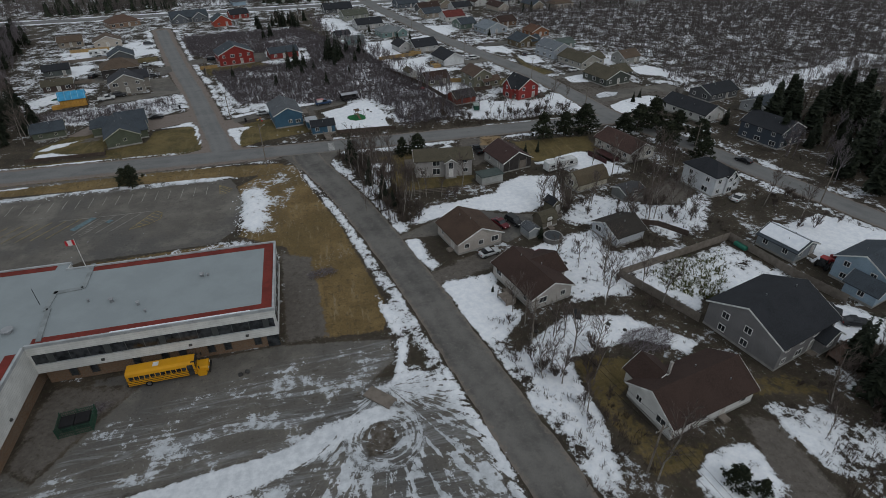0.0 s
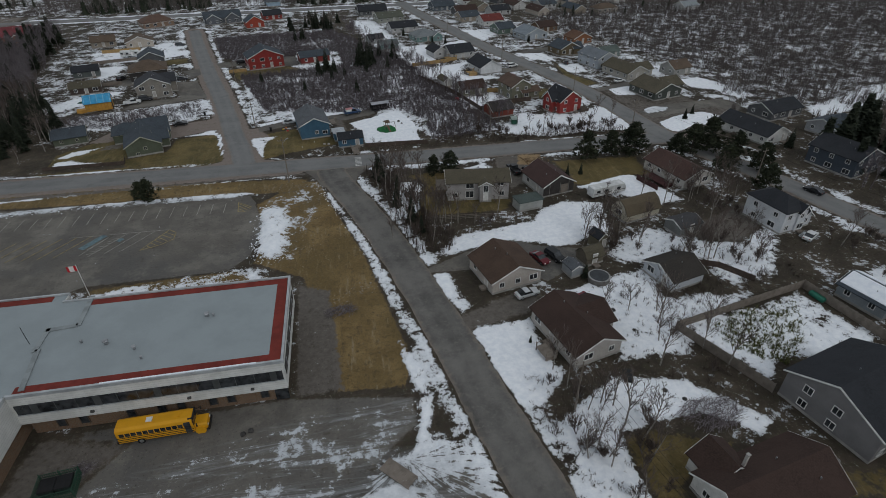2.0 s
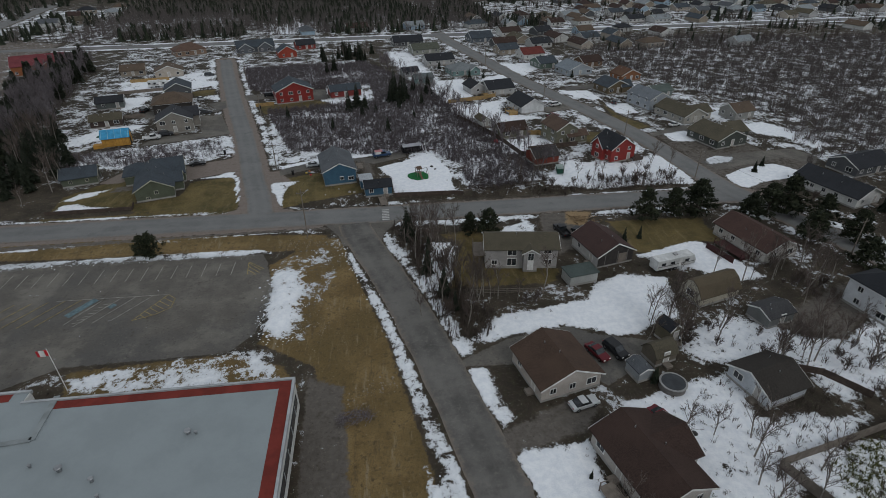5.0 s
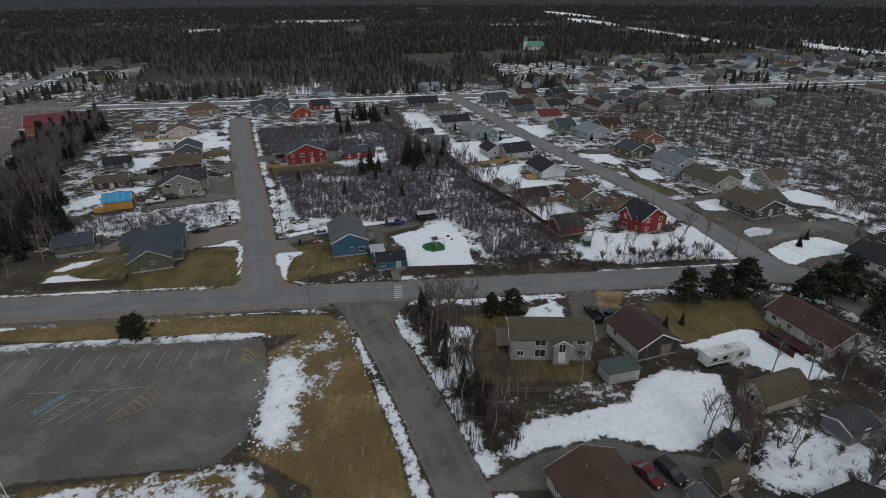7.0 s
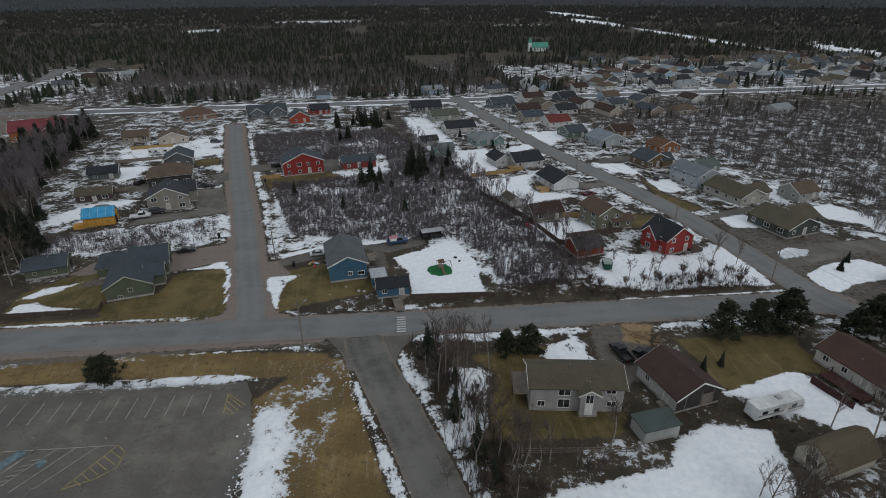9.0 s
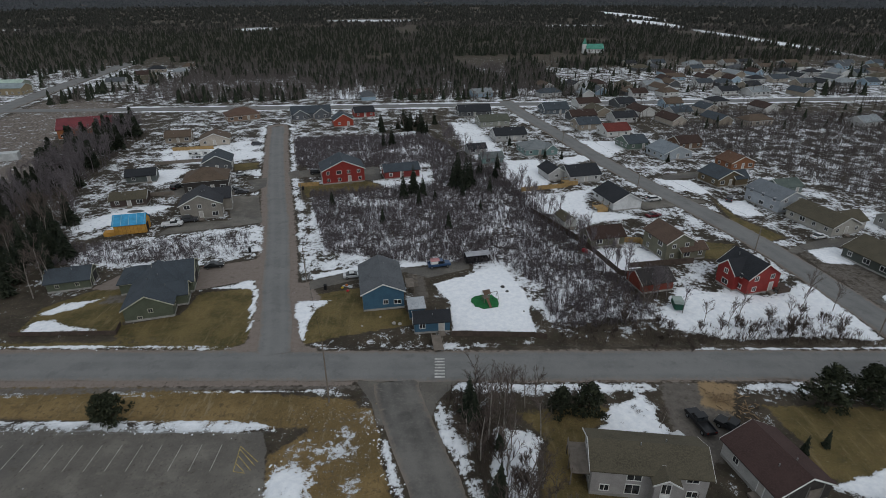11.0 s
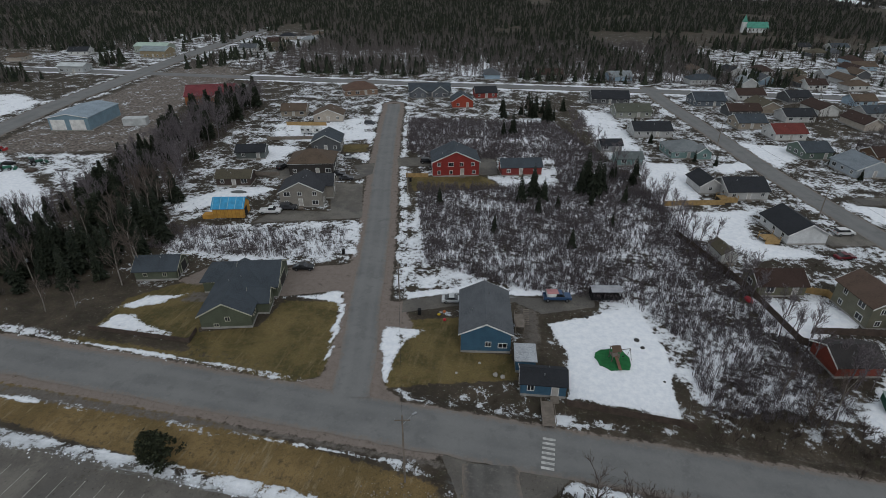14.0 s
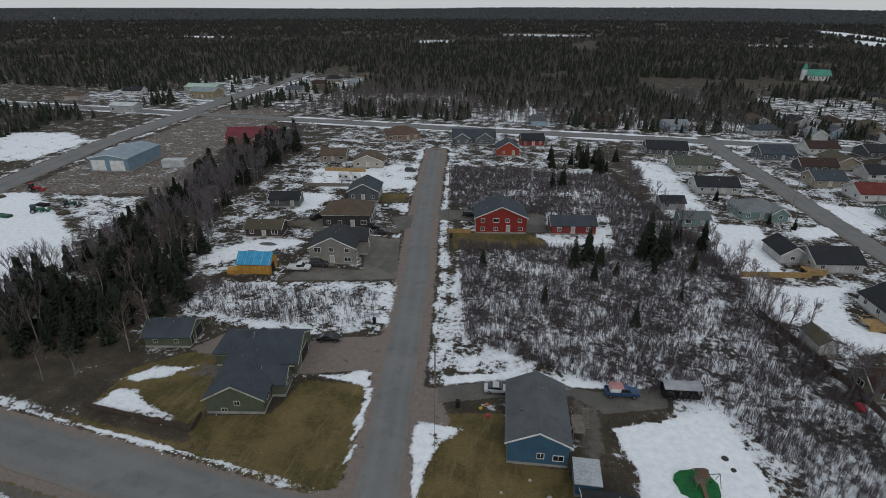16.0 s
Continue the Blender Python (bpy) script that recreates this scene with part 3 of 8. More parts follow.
zone("mud", 0.6, 1.5, [(94.8, 197.9), (116.4, 203), (123.3, 179.9), (131.1, 168.0), (116.0, 151.4), (95.7, 148.3), (97.2, 161.9)])
zone("asphalt", 0.9, 1.2, [(97.9, 174.3), (112.6, 179.1), (132.7, 180.9), (135.5, 172.9), (131.1, 168.0), (125.2, 174.0), (105.3, 169.0), (99.9, 167.9)])
zone("snow", 1.0, 1.2, [(100.2, 175.5), (105.1, 177.9), (109.5, 176.0), (107.6, 173.3), (99.8, 171.3)])
zone("snow", 1.05, 1.2, [(99.3, 163.2), (107.5, 167.8), (118.7, 170.0), (123.0, 163.9), (117.9, 159.7), (107.8, 158.4), (100.2, 154.1), (98.9, 158.2)])
zone("snow", 0.95, 1.2, [(98.2, 199.0), (107.6, 201), (109.1, 195.0), (105.1, 190.9), (98.5, 191.6)])
zone("snow", 0.95, 1.5, [(130.6, 204), (139.6, 206), (146.0, 190.1), (145.3, 183.6), (140.3, 178.1), (137.6, 188.8), (130.7, 196.4)])
zone("snow", 0.85, 1.2, [(67.2, 310), (80.8, 307), (84.5, 300), (75.6, 291), (68.4, 295)])
zone("snow", 1.0, 1.2, [(51.2, 283), (62.2, 287), (65.0, 283), (53.5, 276)])
zone("snow", 1.0, 1.5, [(28.0, 276), (40.5, 281), (40.1, 269), (41.0, 250), (30.4, 246), (29.5, 261)])
zone("snow", 0.9, 1.5, [(30.8, 239), (45.7, 243), (53.5, 245), (45.4, 234), (38.7, 229), (31.3, 230)])
zone("mud", 0.35, 1, [(8, 157.4), (26, 160.6), (60, 160.4), (92, 159.4), (92, 156.8), (8, 156.6)])
zone("snow", 0.2, 1, [(8, 157.4), (26, 160.6), (60, 160.4), (92, 159.4), (92, 156.8), (8, 156.6)])
zone("snow", 0.66, 0.7, [(48, 157.2), (92, 157.4), (92, 156.6), (48, 156.4)])
zone("gravel", 0.9, 0.8, [(-95, 158.4), (-60, 158), (-36, 157.6), (-36, 156.2), (-60, 156.4), (-95, 157)])
zone("snow", 0.66, 0.8, [(-95, 160), (-60, 159.4), (-36, 159), (-36, 157.8), (-60, 158.2), (-95, 158.8)])
zone("gravel", 0.8, 1, [(-95, 149.4), (-50, 149), (-12, 148.6), (-12, 147.2), (-50, 147.2), (-95, 147.6)])


def steps(a, b, step):
    return list(np.arange(a, b, step))


def outwards(start, end, step, grow):
    out, v = [], start
    while abs(v) < abs(end):
        out.append(v)
        v += step
        step *= grow
    return out + [end]


def hills(x, y):
    """Low wooded hills far off."""
    far = np.clip((np.hypot(x, y) - 1700) / 2600, 0, 1)
    h = 3 + 1.6 * np.sin(x / 620 + 1.3) + 1.2 * np.sin(x / 240 + y / 900) + 7 * np.exp(-((x + 900) / 900) ** 2) + 6 + 17 * np.exp(-((x - 700) / 1500) ** 2)
    return far * far * h


xs = [-v for v in outwards(270, 4900, 3, 1.12)][::-1] + steps(-268, -130, 2) + steps(-130, -34, 1) + steps(-34, 24, 0.5) + steps(24, 150, 1) + steps(150, 330, 2) + outwards(330, 4900, 3, 1.12)
ys = [-v for v in outwards(60, 1200, 4, 1.2)][::-1] + steps(-56, 20, 4) + steps(20, 30, 1) + steps(30, 62, 0.5) + steps(62, 272, 1) + steps(272, 470, 2) + outwards(470, 4900, 3, 1.08)
gx, gy = np.meshgrid(np.array(xs, float), np.array(ys, float))
px, py = gx.ravel(), gy.ravel()
layer = {k: np.zeros(px.size) for k in ("snow", "lawn", "asphalt", "gravel", "mud", "chips")}
layer["snow"] += 0.36
layer["snow"] += 0.16 * np.clip((py - 385) / 30, 0, 1) * (np.abs(px - 60) < 420) * (py < 560)
layer["snow"] -= 0.22 * np.clip((py - 560) / 100, 0, 1)
# overgrown plots between the two streets, half under snow
thicket = inside(px, py, [(-29, 189), (8, 194), (26, 166), (48, 168), (36, 205), (22, 262), (-4, 330), (-64, 322), (-40, 250)])
layer["snow"] = np.where(thicket > 0, 0.6, layer["snow"])
# yards of the two northern streets and the wood behind them keep more snow
for value, area in ((0.2, [(-125, 158), (-62, 158), (-60, 166), (-84, 176), (-120, 184)]), (0.48, [(-128, 298), (-20, 322), (4, 385), (-140, 378)]), (0.49, [(-112, 205), (-40, 214), (-72, 318), (-128, 300)]), (0.5, [(30, 214), (60, 166), (98, 170), (140, 180), (138, 240), (110, 300), (84, 390), (10, 390), (14, 290)]), (0.5, [(128, 168), (300, 150), (420, 230), (420, 330), (160, 372), (102, 318), (140, 232)])):
    k = np.clip(0.5 + inside(px, py, area) / 8, 0, 1)
    layer["snow"] += (value - layer["snow"]) * k
def shoulder(line, r0, r1, side=0):
    d = from_line(px, py, line)
    return np.clip((d - r0) / 0.8, 0, 1) * np.clip((r1 - d) / 1.2, 0, 1)


for name, line, width in ROADS:
    wide = 2.6 if name == "north_street" else 0.6 if name == "lane" else 1.2
    k = shoulder(line, width / 2 - 0.8 + wide * 0.8, width / 2 + wide + 2.8)
    value = {"lane": 0.64, "north_street": 0.62, "cross_street": 0.56, "highway": 0.8}.get(name, 0.55)
    layer["snow"] += (value - layer["snow"]) * k
    k2 = shoulder(line, width / 2 - 1.5, width / 2 + wide)
    layer["gravel"] += ((0.8 if name == "north_street" else 0.72) - layer["gravel"]) * k2 * (name != "lane")
    layer["snow"] += (0.1 - layer["snow"]) * k2 * (name == "north_street")
for kind, value, feather, outline in ZONES:
    k = np.clip(0.5 + inside(px, py, outline) / feather, 0, 1)
    if kind != "snow":
        layer["snow"] += ((0.0 if kind == "lawn" else 0.12) - layer["snow"]) * k
    if kind == "asphalt":
        layer["lawn"] *= 1 - k
    elif kind != "snow":
        layer["asphalt"] *= 1 - k * value
    layer[kind] += (value - layer[kind]) * k
# tyre tracks swung through the slush beside the lane, and a fan of plough marks: across, along and amount
slush = np.clip(inside(px, py, [(-9, 47), (1, 56), (9, 59), (16, 56.5), (19.6, 33), (19, 26), (-20, 33)]) / 1.5, 0, 1)
ring, reach = np.hypot(px - 3.2, py - 48.0), np.hypot(px - 4.8, py - 56.5)
swirl = np.clip((6.5 - ring) / 2, 0, 1)
track = np.stack([np.where(swirl > 0.5, ring, np.arctan2(py - 56.5, px - 4.8) * 11), np.where(swirl > 0.5, np.arctan2(py - 48.0, px - 3.2) * 3, reach), slush, np.ones(px.size)], 1)
road_d = np.full(px.size, 1e9)
for name, line, width in ROADS:
    road_d = np.minimum(road_d, from_line(px, py, line) - width / 2)
on_road = np.clip(0.5 - road_d / 1.0, 0, 1)
layer["snow"] *= 1 - on_road * 0.9
# open fields and the river among the far woods
for x0, y0, rx, ry, v in ((-755, 1043, 95, 14, 1.2), (-300, 1040, 40, 40, 1.0), (-130, 1310, 110, 60, 0.75), (250, 1130, 60, 22, 0.8), (-2050, 1820, 170, 25, 1.3), (480, 1540, 26, 210, 1.2), (420, 1200, 24, 130, 1.2), (425, 840, 14, 190, 0.9), (500, 575, 14, 120, 0.9), (530, 680, 45, 110, 0.85)):
    k = np.clip(1.6 - np.hypot((px - x0) / rx, (py - y0) / ry), 0, 1)
    layer["snow"] = np.maximum(layer["snow"], v * k)
smooth_snow = np.clip(layer["snow"] - 0.4, 0, 0.6)
near = np.clip((600 - np.hypot(px, py - 150)) / 300, 0, 1)
lumps = np.array([noise.noise((x * 0.3, y * 0.3, 0)) for x, y in zip(px, py)])
pz = near * (0.05 * lumps + 0.35 * smooth_snow * (0.8 + 0.5 * lumps)) - 0.14 * np.clip(0.5 - (road_d + 0.6) / 0.8, 0, 1) * near
pz += hills(px, py)
# ploughed heaps of snow
for heap, high in (([(-20, 129), (-15, 129), (-13.6, 114), (-17, 107), (-20.2, 110), (-19.8, 121)], 0.9), ([(-46, 96), (-28, 98), (-12, 96), (-12, 92), (-44, 93)], 0.35), ([(-112, 139.6), (-80, 139.4), (-51, 139.8), (-24, 139.2), (-22, 136), (-49, 136.2), (-77, 136.4), (-109, 136.6)], 0.6), ([(5, 80), (8.4, 75), (9.4, 66), (7.6, 57), (5.4, 57), (7, 67), (5, 75)], 0.4)):
    pz += high * np.clip(inside(px, py, heap) / 1.6, 0, 1) * (0.75 + 0.6 * lumps)
ditch = shoulder(CROSS, 5.5, 9.0) * (px > -24) * (px < 80) * (py > 155)
pz -= 0.5 * ditch
cols = len(xs)
me = bpy.data.meshes.new("ground")
quads = [(j * cols + i, j * cols + i + 1, (j + 1) * cols + i + 1, (j + 1) * cols + i) for j in range(len(ys) - 1) for i in range(cols - 1)]
me.from_pydata(np.stack([px, py, pz], 1).tolist(), [], quads)
for attr, keys in (("zone_a", ("snow", "lawn", "asphalt")), ("zone_b", ("gravel", "mud", "chips"))):
    a = me.attributes.new(attr, "FLOAT_COLOR", "POINT")
    a.data.foreach_set("color", np.stack([layer[k] for k in keys] + [np.ones(px.size)], 1).ravel().astype(np.float32))
a = me.attributes.new("track", "FLOAT_COLOR", "POINT")
a.data.foreach_set("color", track.ravel().astype(np.float32))
me.polygons.foreach_set("use_smooth", [True] * len(me.polygons))
me.materials.append(GROUND)
ground = tagged(new("ground", me), "snow-patched ground of dead grass, mud and asphalt", "ground", kind="structure")


def bend(line, step=3.0):
    """Points along a smooth line through the corners."""
    p = [Vector((*q, 0)) for q in line]
    out = []
    for i in range(len(p) - 1):
        a, b, c, d = p[max(i - 1, 0)], p[i], p[i + 1], p[min(i + 2, len(p) - 1)]
        n = max(2, int((c - b).length / step))
        for k in range(n):
            t = k / n
            out.append(0.5 * (2 * b + (c - a) * t + (2 * a - 5 * b + 4 * c - d) * t * t + (3 * b - a - 3 * c + d) * t ** 3))
    return out + [p[-1]]


def road(name, line, width, z, label):
    pts, verts, faces, across = bend(line), [], [], []
    cuts = (-1, -0.75, -0.4, 0, 0.4, 0.75, 1)
    for i, p in enumerate(pts):
        w = (pts[min(i + 1, len(pts) - 1)] - pts[max(i - 1, 0)]).normalized()
        side = Vector((w.y, -w.x, 0))
        for c in cuts:
            r = width / 2 * c
            if abs(c) == 1:
                r *= 1 + 0.13 * noise.noise((p.x * 0.35, p.y * 0.35, c * 3))
            q = p + side * r
            verts.append((q.x, q.y, z + 0.035 * (1 - c * c) - (0.05 if abs(c) == 1 else 0)))
            across.append(abs(c))
    k = len(cuts)
    for i in range(len(pts) - 1):
        faces += [(i * k + j, i * k + j + 1, (i + 1) * k + j + 1, (i + 1) * k + j) for j in range(k - 1)]
    me = bpy.data.meshes.new(name)
    me.from_pydata(verts, [], faces)
    a = me.attributes.new("across", "FLOAT", "POINT")
    a.data.foreach_set("value", across)
    me.materials.append(ROAD if "lane" in name else ROAD_PALE)
    return tagged(new(name, me), label, "road", kind="structure")


for i, (name, line, width) in enumerate(ROADS):
    road("road_" + name, line, width, 0.05 + 0.02 * i, "worn grey asphalt road with gritty edges")


# ---- houses ----
def roof_profile(half, h, rise, over, t):
    k = rise / half
    e = half + over
    return [(-e, h - over * k), (0, h + rise), (e, h - over * k), (e, h - over * k + t), (0, h + rise + t * 1.15), (-e, h - over * k + t)]


def gambrel_profile(half, h, rise, over, t):
    a = half * 0.55
    out = [(-half - over, h - 0.3), (-a, h + rise * 0.68), (0, h + rise), (a, h + rise * 0.68), (half + over, h - 0.3)]
    return out + [(x * 1.02, z + t) for x, z in reversed(out)]


def volume(top, x, y, w, d, h, axis, rise, wall, roof, trim, style="gable", z0=0.0, over=0.45, base=True):
    """One block of a house: plinth, wall with its gables, roof and bargeboards."""
    if base:
        part("foundation", Mesh().box(x, y, z0 - 0.3, w + 0.06, d + 0.06, 0.75), CONCRETE, top)
    half = (d if axis == "x" else w) / 2
    lo, hi = ((x - w / 2, x + w / 2) if axis == "x" else (y - d / 2, y + d / 2))
    mid = y if axis == "x" else x
    b = z0 + 0.45 if base else z0
    top_z = z0 + h
    if style == "hip":
        part("wall", Mesh().box(x, y, b, w, d, top_z - b), wall, top)
        m = Mesh()
        e = over
        run = min(half, (hi - lo) / 2 - 0.3)
        for dz in (0, 0.16):
            n = len(m.v)
            for t, s in ((lo - e, -half - e), (hi + e, -half - e), (hi + e, half + e), (lo - e, half + e)):
                m.v.append((t, mid + s, top_z - 0.12 + dz) if axis == "x" else (mid + s, t, top_z - 0.12 + dz))
            for t in (lo + run, hi - run):
                m.v.append((t, mid, top_z + rise + dz) if axis == "x" else (mid, t, top_z + rise + dz))
            m.f += [(n, n + 1, n + 5, n + 4), (n + 2, n + 3, n + 4, n + 5), (n + 1, n + 2, n + 5), (n + 3, n, n + 4)]
        m.f += [(i, (i + 1) % 4, 6 + (i + 1) % 4, 6 + i) for i in range(4)]
        r = part("roof", m, roof, top)
        part("eaves_board", Mesh().box(x, y, top_z - 0.22, w + 2 * e - 0.06, d + 2 * e - 0.06, 0.12), trim, r)
        return r
    if style == "flat":
        part("wall", Mesh().box(x, y, b, w, d, top_z - b), wall, top)
        return part("roof", Mesh().box(x, y, top_z, w + 0.5, d + 0.5, 0.16), roof, top)
    if style == "gambrel":
        a = half * 0.55
        wp = [(mid - half, b), (mid + half, b), (mid + half, top_z), (mid + a, top_z + rise * 0.66), (mid, top_z + rise * 0.97), (mid - a, top_z + rise * 0.66), (mid - half, top_z)]
        prof = gambrel_profile(half, top_z, rise, over, 0.15)
    else:
        wp = [(mid - half, b), (mid + half, b), (mid + half, top_z), (mid, top_z + rise - 0.02), (mid - half, top_z)]
        prof = roof_profile(half, top_z, rise, over, 0.16)
    part("wall", Mesh().prism(wp, lo, hi, axis), wall, top)
    prof = [(mid + p, z) for p, z in prof]
    r = part("roof", Mesh().prism(prof, lo - over, hi + over, axis), roof, top)
    if style == "gable":
        for t, s in ((lo - over, -1), (hi + over, 1)):
            m = Mesh()
            k = rise / half
            e = half + over
            bp = [(-e - 0.02, top_z - over * k - 0.12), (0, top_z + rise - 0.12), (e + 0.02, top_z - over * k - 0.12), (e + 0.02, top_z - over * k + 0.15), (0, top_z + rise + 0.17), (-e - 0.02, top_z - over * k + 0.15)]
            m.prism([(mid + p, z) for p, z in bp], t + s * 0.004, t + s * 0.05, axis)
            part("bargeboard", m, trim, r)
    return r


def window(top, side, u, z, w, h, box, trim, bars=1):
    """A framed window on one side of a block (x, y, w, d): f front, b back, l left, r right."""
    x, y, bw, bd = box
    out = {"f": (x + u, y - bd / 2, 0), "b": (x - u, y + bd / 2, 180), "l": (x - bw / 2, y - u, -90), "r": (x + bw / 2, y + u, 90)}[side]
    fr = Mesh()
    for cx, cz, ww, hh in ((-w / 2, z, 0.1, h + 0.2), (w / 2, z, 0.1, h + 0.2), (0, z - h / 2 - 0.05, w + 0.1, 0.1), (0, z + h / 2 + 0.05, w + 0.1, 0.1)):
        fr.box(cx, -0.03, cz - hh / 2, ww, 0.12, hh)
    for i in range(bars):
        fr.box(-w / 2 + w * (i + 1) / (bars + 1), -0.02, z - h / 2, 0.07, 0.08, h)
    f = part("window_frame", fr, trim, top)
    f.matrix_local = pose(out[0], out[1], 0, 0, 0, out[2])
    part("pane", Mesh().box(0, 0.0, z - h / 2, w - 0.08, 0.05, h), GLASS, f)
    return f


def door(top, side, u, z0, w, h, box, material, trim, name="door"):
    x, y, bw, bd = box
    out = {"f": (x + u, y - bd / 2, 0), "b": (x - u, y + bd / 2, 180), "l": (x - bw / 2, y - u, -90), "r": (x + bw / 2, y + u, 90)}[side]
    m = Mesh().box(0, -0.03, z0, w, 0.1, h)
    n = 4 if name == "garage_door" else 2
    for i in range(n):
        m.box(0, -0.085, z0 + h * (i + 0.12) / n, w * 0.86, 0.03, h * 0.72 / n)
    d = part(name, m, material, top)
    d.matrix_local = pose(out[0], out[1], 0, 0, 0, out[2])
    fr = Mesh().box(-w / 2 - 0.06, -0.03, z0, 0.12, 0.15, h + 0.12).box(w / 2 + 0.06, -0.03, z0, 0.12, 0.15, h + 0.12).box(0, -0.03, z0 + h, w, 0.15, 0.12)
    part("door_frame", fr, trim, d)
    return d


def auto_openings(top, box, h, trim, storeys, sides, rnd, door_side, doorc, z0=0.0):
    x, y, w, d = box
    for s in sides:
        length = w if s in "fb" else d
        n = max(1, int(length / 3.3))
        for level in range(storeys):
            zc = z0 + (1.75 if storeys == 1 else 1.45 + 2.55 * level)
            for i in range(n):
                u = -length / 2 + length * (i + 0.5) / n + rnd.uniform(-0.25, 0.25)
                if s == door_side and level == 0 and i == n // 2:
                    door(top, s, u, z0 + 0.45, 0.95, 2.05, box, doorc, trim)
                    part("step", Mesh().box(*((x + u, y - d / 2 - 0.6) if s == "f" else (x - w / 2 - 0.6, y - u) if s == "l" else (x + w / 2 + 0.6, y + u) if s == "r" else (x - u, y + d / 2 + 0.6)), z0 - 0.1, 1.3, 1.3, 0.5), WOOD, top)
                    continue
                big = rnd.random() < 0.3
                window(top, s, u, zc, 1.7 if big else 1.05, 1.15 if big else 1.0, box, trim, 1)


def house(label, x, y, yaw, w, d, h, axis, rise, wall, roof, trim=None, style="gable", storeys=1, wings=(), sides="flr", door_side="f", chimney=None, name="house", category="house", doorc=None, over=0.45, auto=True, group=""):
    rnd = random.Random(int(x * 31 + y * 17))
    trim = trim or WHITE
    top = thing(name, label, category, x, y, 0, yaw, group)
    wm, rm = siding(wall), shingles(roof)
    doorc = doorc or plain("door paint", (0.45, 0.43, 0.40), 0.5)
    volume(top, 0, 0, w, d, h, axis, rise, wm, rm, trim, style, over=over)
    if auto:
        auto_openings(top, (0, 0, w, d), h, trim, storeys, sides, rnd, door_side, doorc)
    for wx, wy, ww, wd, wh, wa, wr, ws, wstyle in wings:
        volume(top, wx, wy, ww, wd, wh, wa, wr, wm, rm, trim, wstyle, over=over)
        if ws:
            auto_openings(top, (wx, wy, ww, wd), wh, trim, 1 if wh < 4.4 else 2, ws, rnd, "", doorc)
    if chimney:
        cx, cy = chimney
        c = part("chimney", Mesh().box(cx, cy, h, 0.34, 0.34, rise + 1.0), plain("chimney", (0.42, 0.40, 0.37)), top)
        part("chimney_cap", Mesh().box(cx, cy, h + rise + 1.0, 0.45, 0.45, 0.1), CONCRETE, c)
    # plumbing vents on the roof
    for i in range(2):
        vx, vy = rnd.uniform(-0.3, 0.3) * w, rnd.uniform(-0.3, 0.3) * d
        s = abs(vy) / (d / 2) if axis == "x" else abs(vx) / (w / 2)
        if style == "gable":
            part("roof_vent", Mesh().tube((vx, vy, h + rise * (1 - s)), (vx, vy, h + rise * (1 - s) + 0.55), 0.09, 0.09, 6), STEEL, top)
    return top


GREY, DKGREY, BEIGE, OLIVE = (0.27, 0.255, 0.245), (0.10, 0.105, 0.11), (0.45, 0.40, 0.34), (0.135, 0.13, 0.085)
OFFWHITE, BLUE, RED, TAN = (0.60, 0.60, 0.58), (0.055, 0.125, 0.19), (0.26, 0.035, 0.03), (0.30, 0.255, 0.20)
TEAL, GREEN, PALEBLUE, BROWNW = (0.17, 0.26, 0.25), (0.105, 0.12, 0.085), (0.33, 0.44, 0.53), (0.16, 0.10, 0.065)
R_BROWN, R_BLACK, R_GREY, R_OLIVE = (0.042, 0.026, 0.021), (0.022, 0.024, 0.028), (0.075, 0.082, 0.09), (0.075, 0.066, 0.046)
R_RED, R_TAN, R_SLATE = (0.25, 0.04, 0.03), (0.09, 0.066, 0.048), (0.045, 0.055, 0.065)

# by the lane and the cross street
house("white bungalow with a dark brown shingle roof", 47.4, 43.4, 11, 15.5, 8.6, 2.9, "x", 2.5, OFFWHITE, R_BROWN, wings=((-3.6, 4.6, 5.2, 4.2, 2.9, "y", 1.9, "b", "gable"),), chimney=(-2.6, 2.4), sides="flb")
b = house("large grey two-storey house with a black shingle roof", 68.6, 53.0, 15, 14.2, 13.0, 5.0, "x", 3.0, (0.20, 0.195, 0.195), R_BLACK, sides="fbr", storeys=2, wings=((4.6, -6.0, 4.5, 4.0, 3.0, "y", 1.5, "f", "gable"),))
for u, z in ((-3.2, 1.5), (0.9, 1.5), (-3.2, 4.1), (0.9, 4.1)):
    window(b, "l", u, z, 1.25, 1.15, (0, 0, 14.2, 13.0), WHITE)
house("beige bungalow with a brown shingle roof and front windows", 35.2, 74.9, 14, 8.8, 12.6, 2.9, "y", 2.0, (0.42, 0.395, 0.365), R_BROWN, sides="lf", door_side="l", wings=((3.5, 1.6, 5.5, 7.2, 2.9, "x", 1.7, "r", "gable"),))
house("beige house with a brown shingle roof beside a paved yard", 28.5, 93.8, 13, 10.3, 9.6, 2.9, "y", 2.3, (0.44, 0.40, 0.36), (0.062, 0.04, 0.029), sides="lf", door_side="l")
house("pale garage with a near-black roof", 60.0, 87.0, 14, 7.6, 7.6, 2.5, "x", 1.7, (0.5, 0.53, 0.56), (0.034, 0.03, 0.026), name="garage", category="garage", sides="l", door_side="l")
house("tall narrow wooden shed", 50.2, 99.6, 20, 2.6, 3.0, 3.0, "y", 1.0, (0.14, 0.125, 0.085), R_BLACK, name="shed", category="shed", sides="f", over=0.2)
house("weathered wooden shed with a gambrel roof", 46.6, 95.2, 15, 4.2, 3.4, 1.9, "x", 1.5, (0.15, 0.13, 0.10), R_OLIVE, name="shed", category="shed", sides="f", style="gambrel", over=0.2)
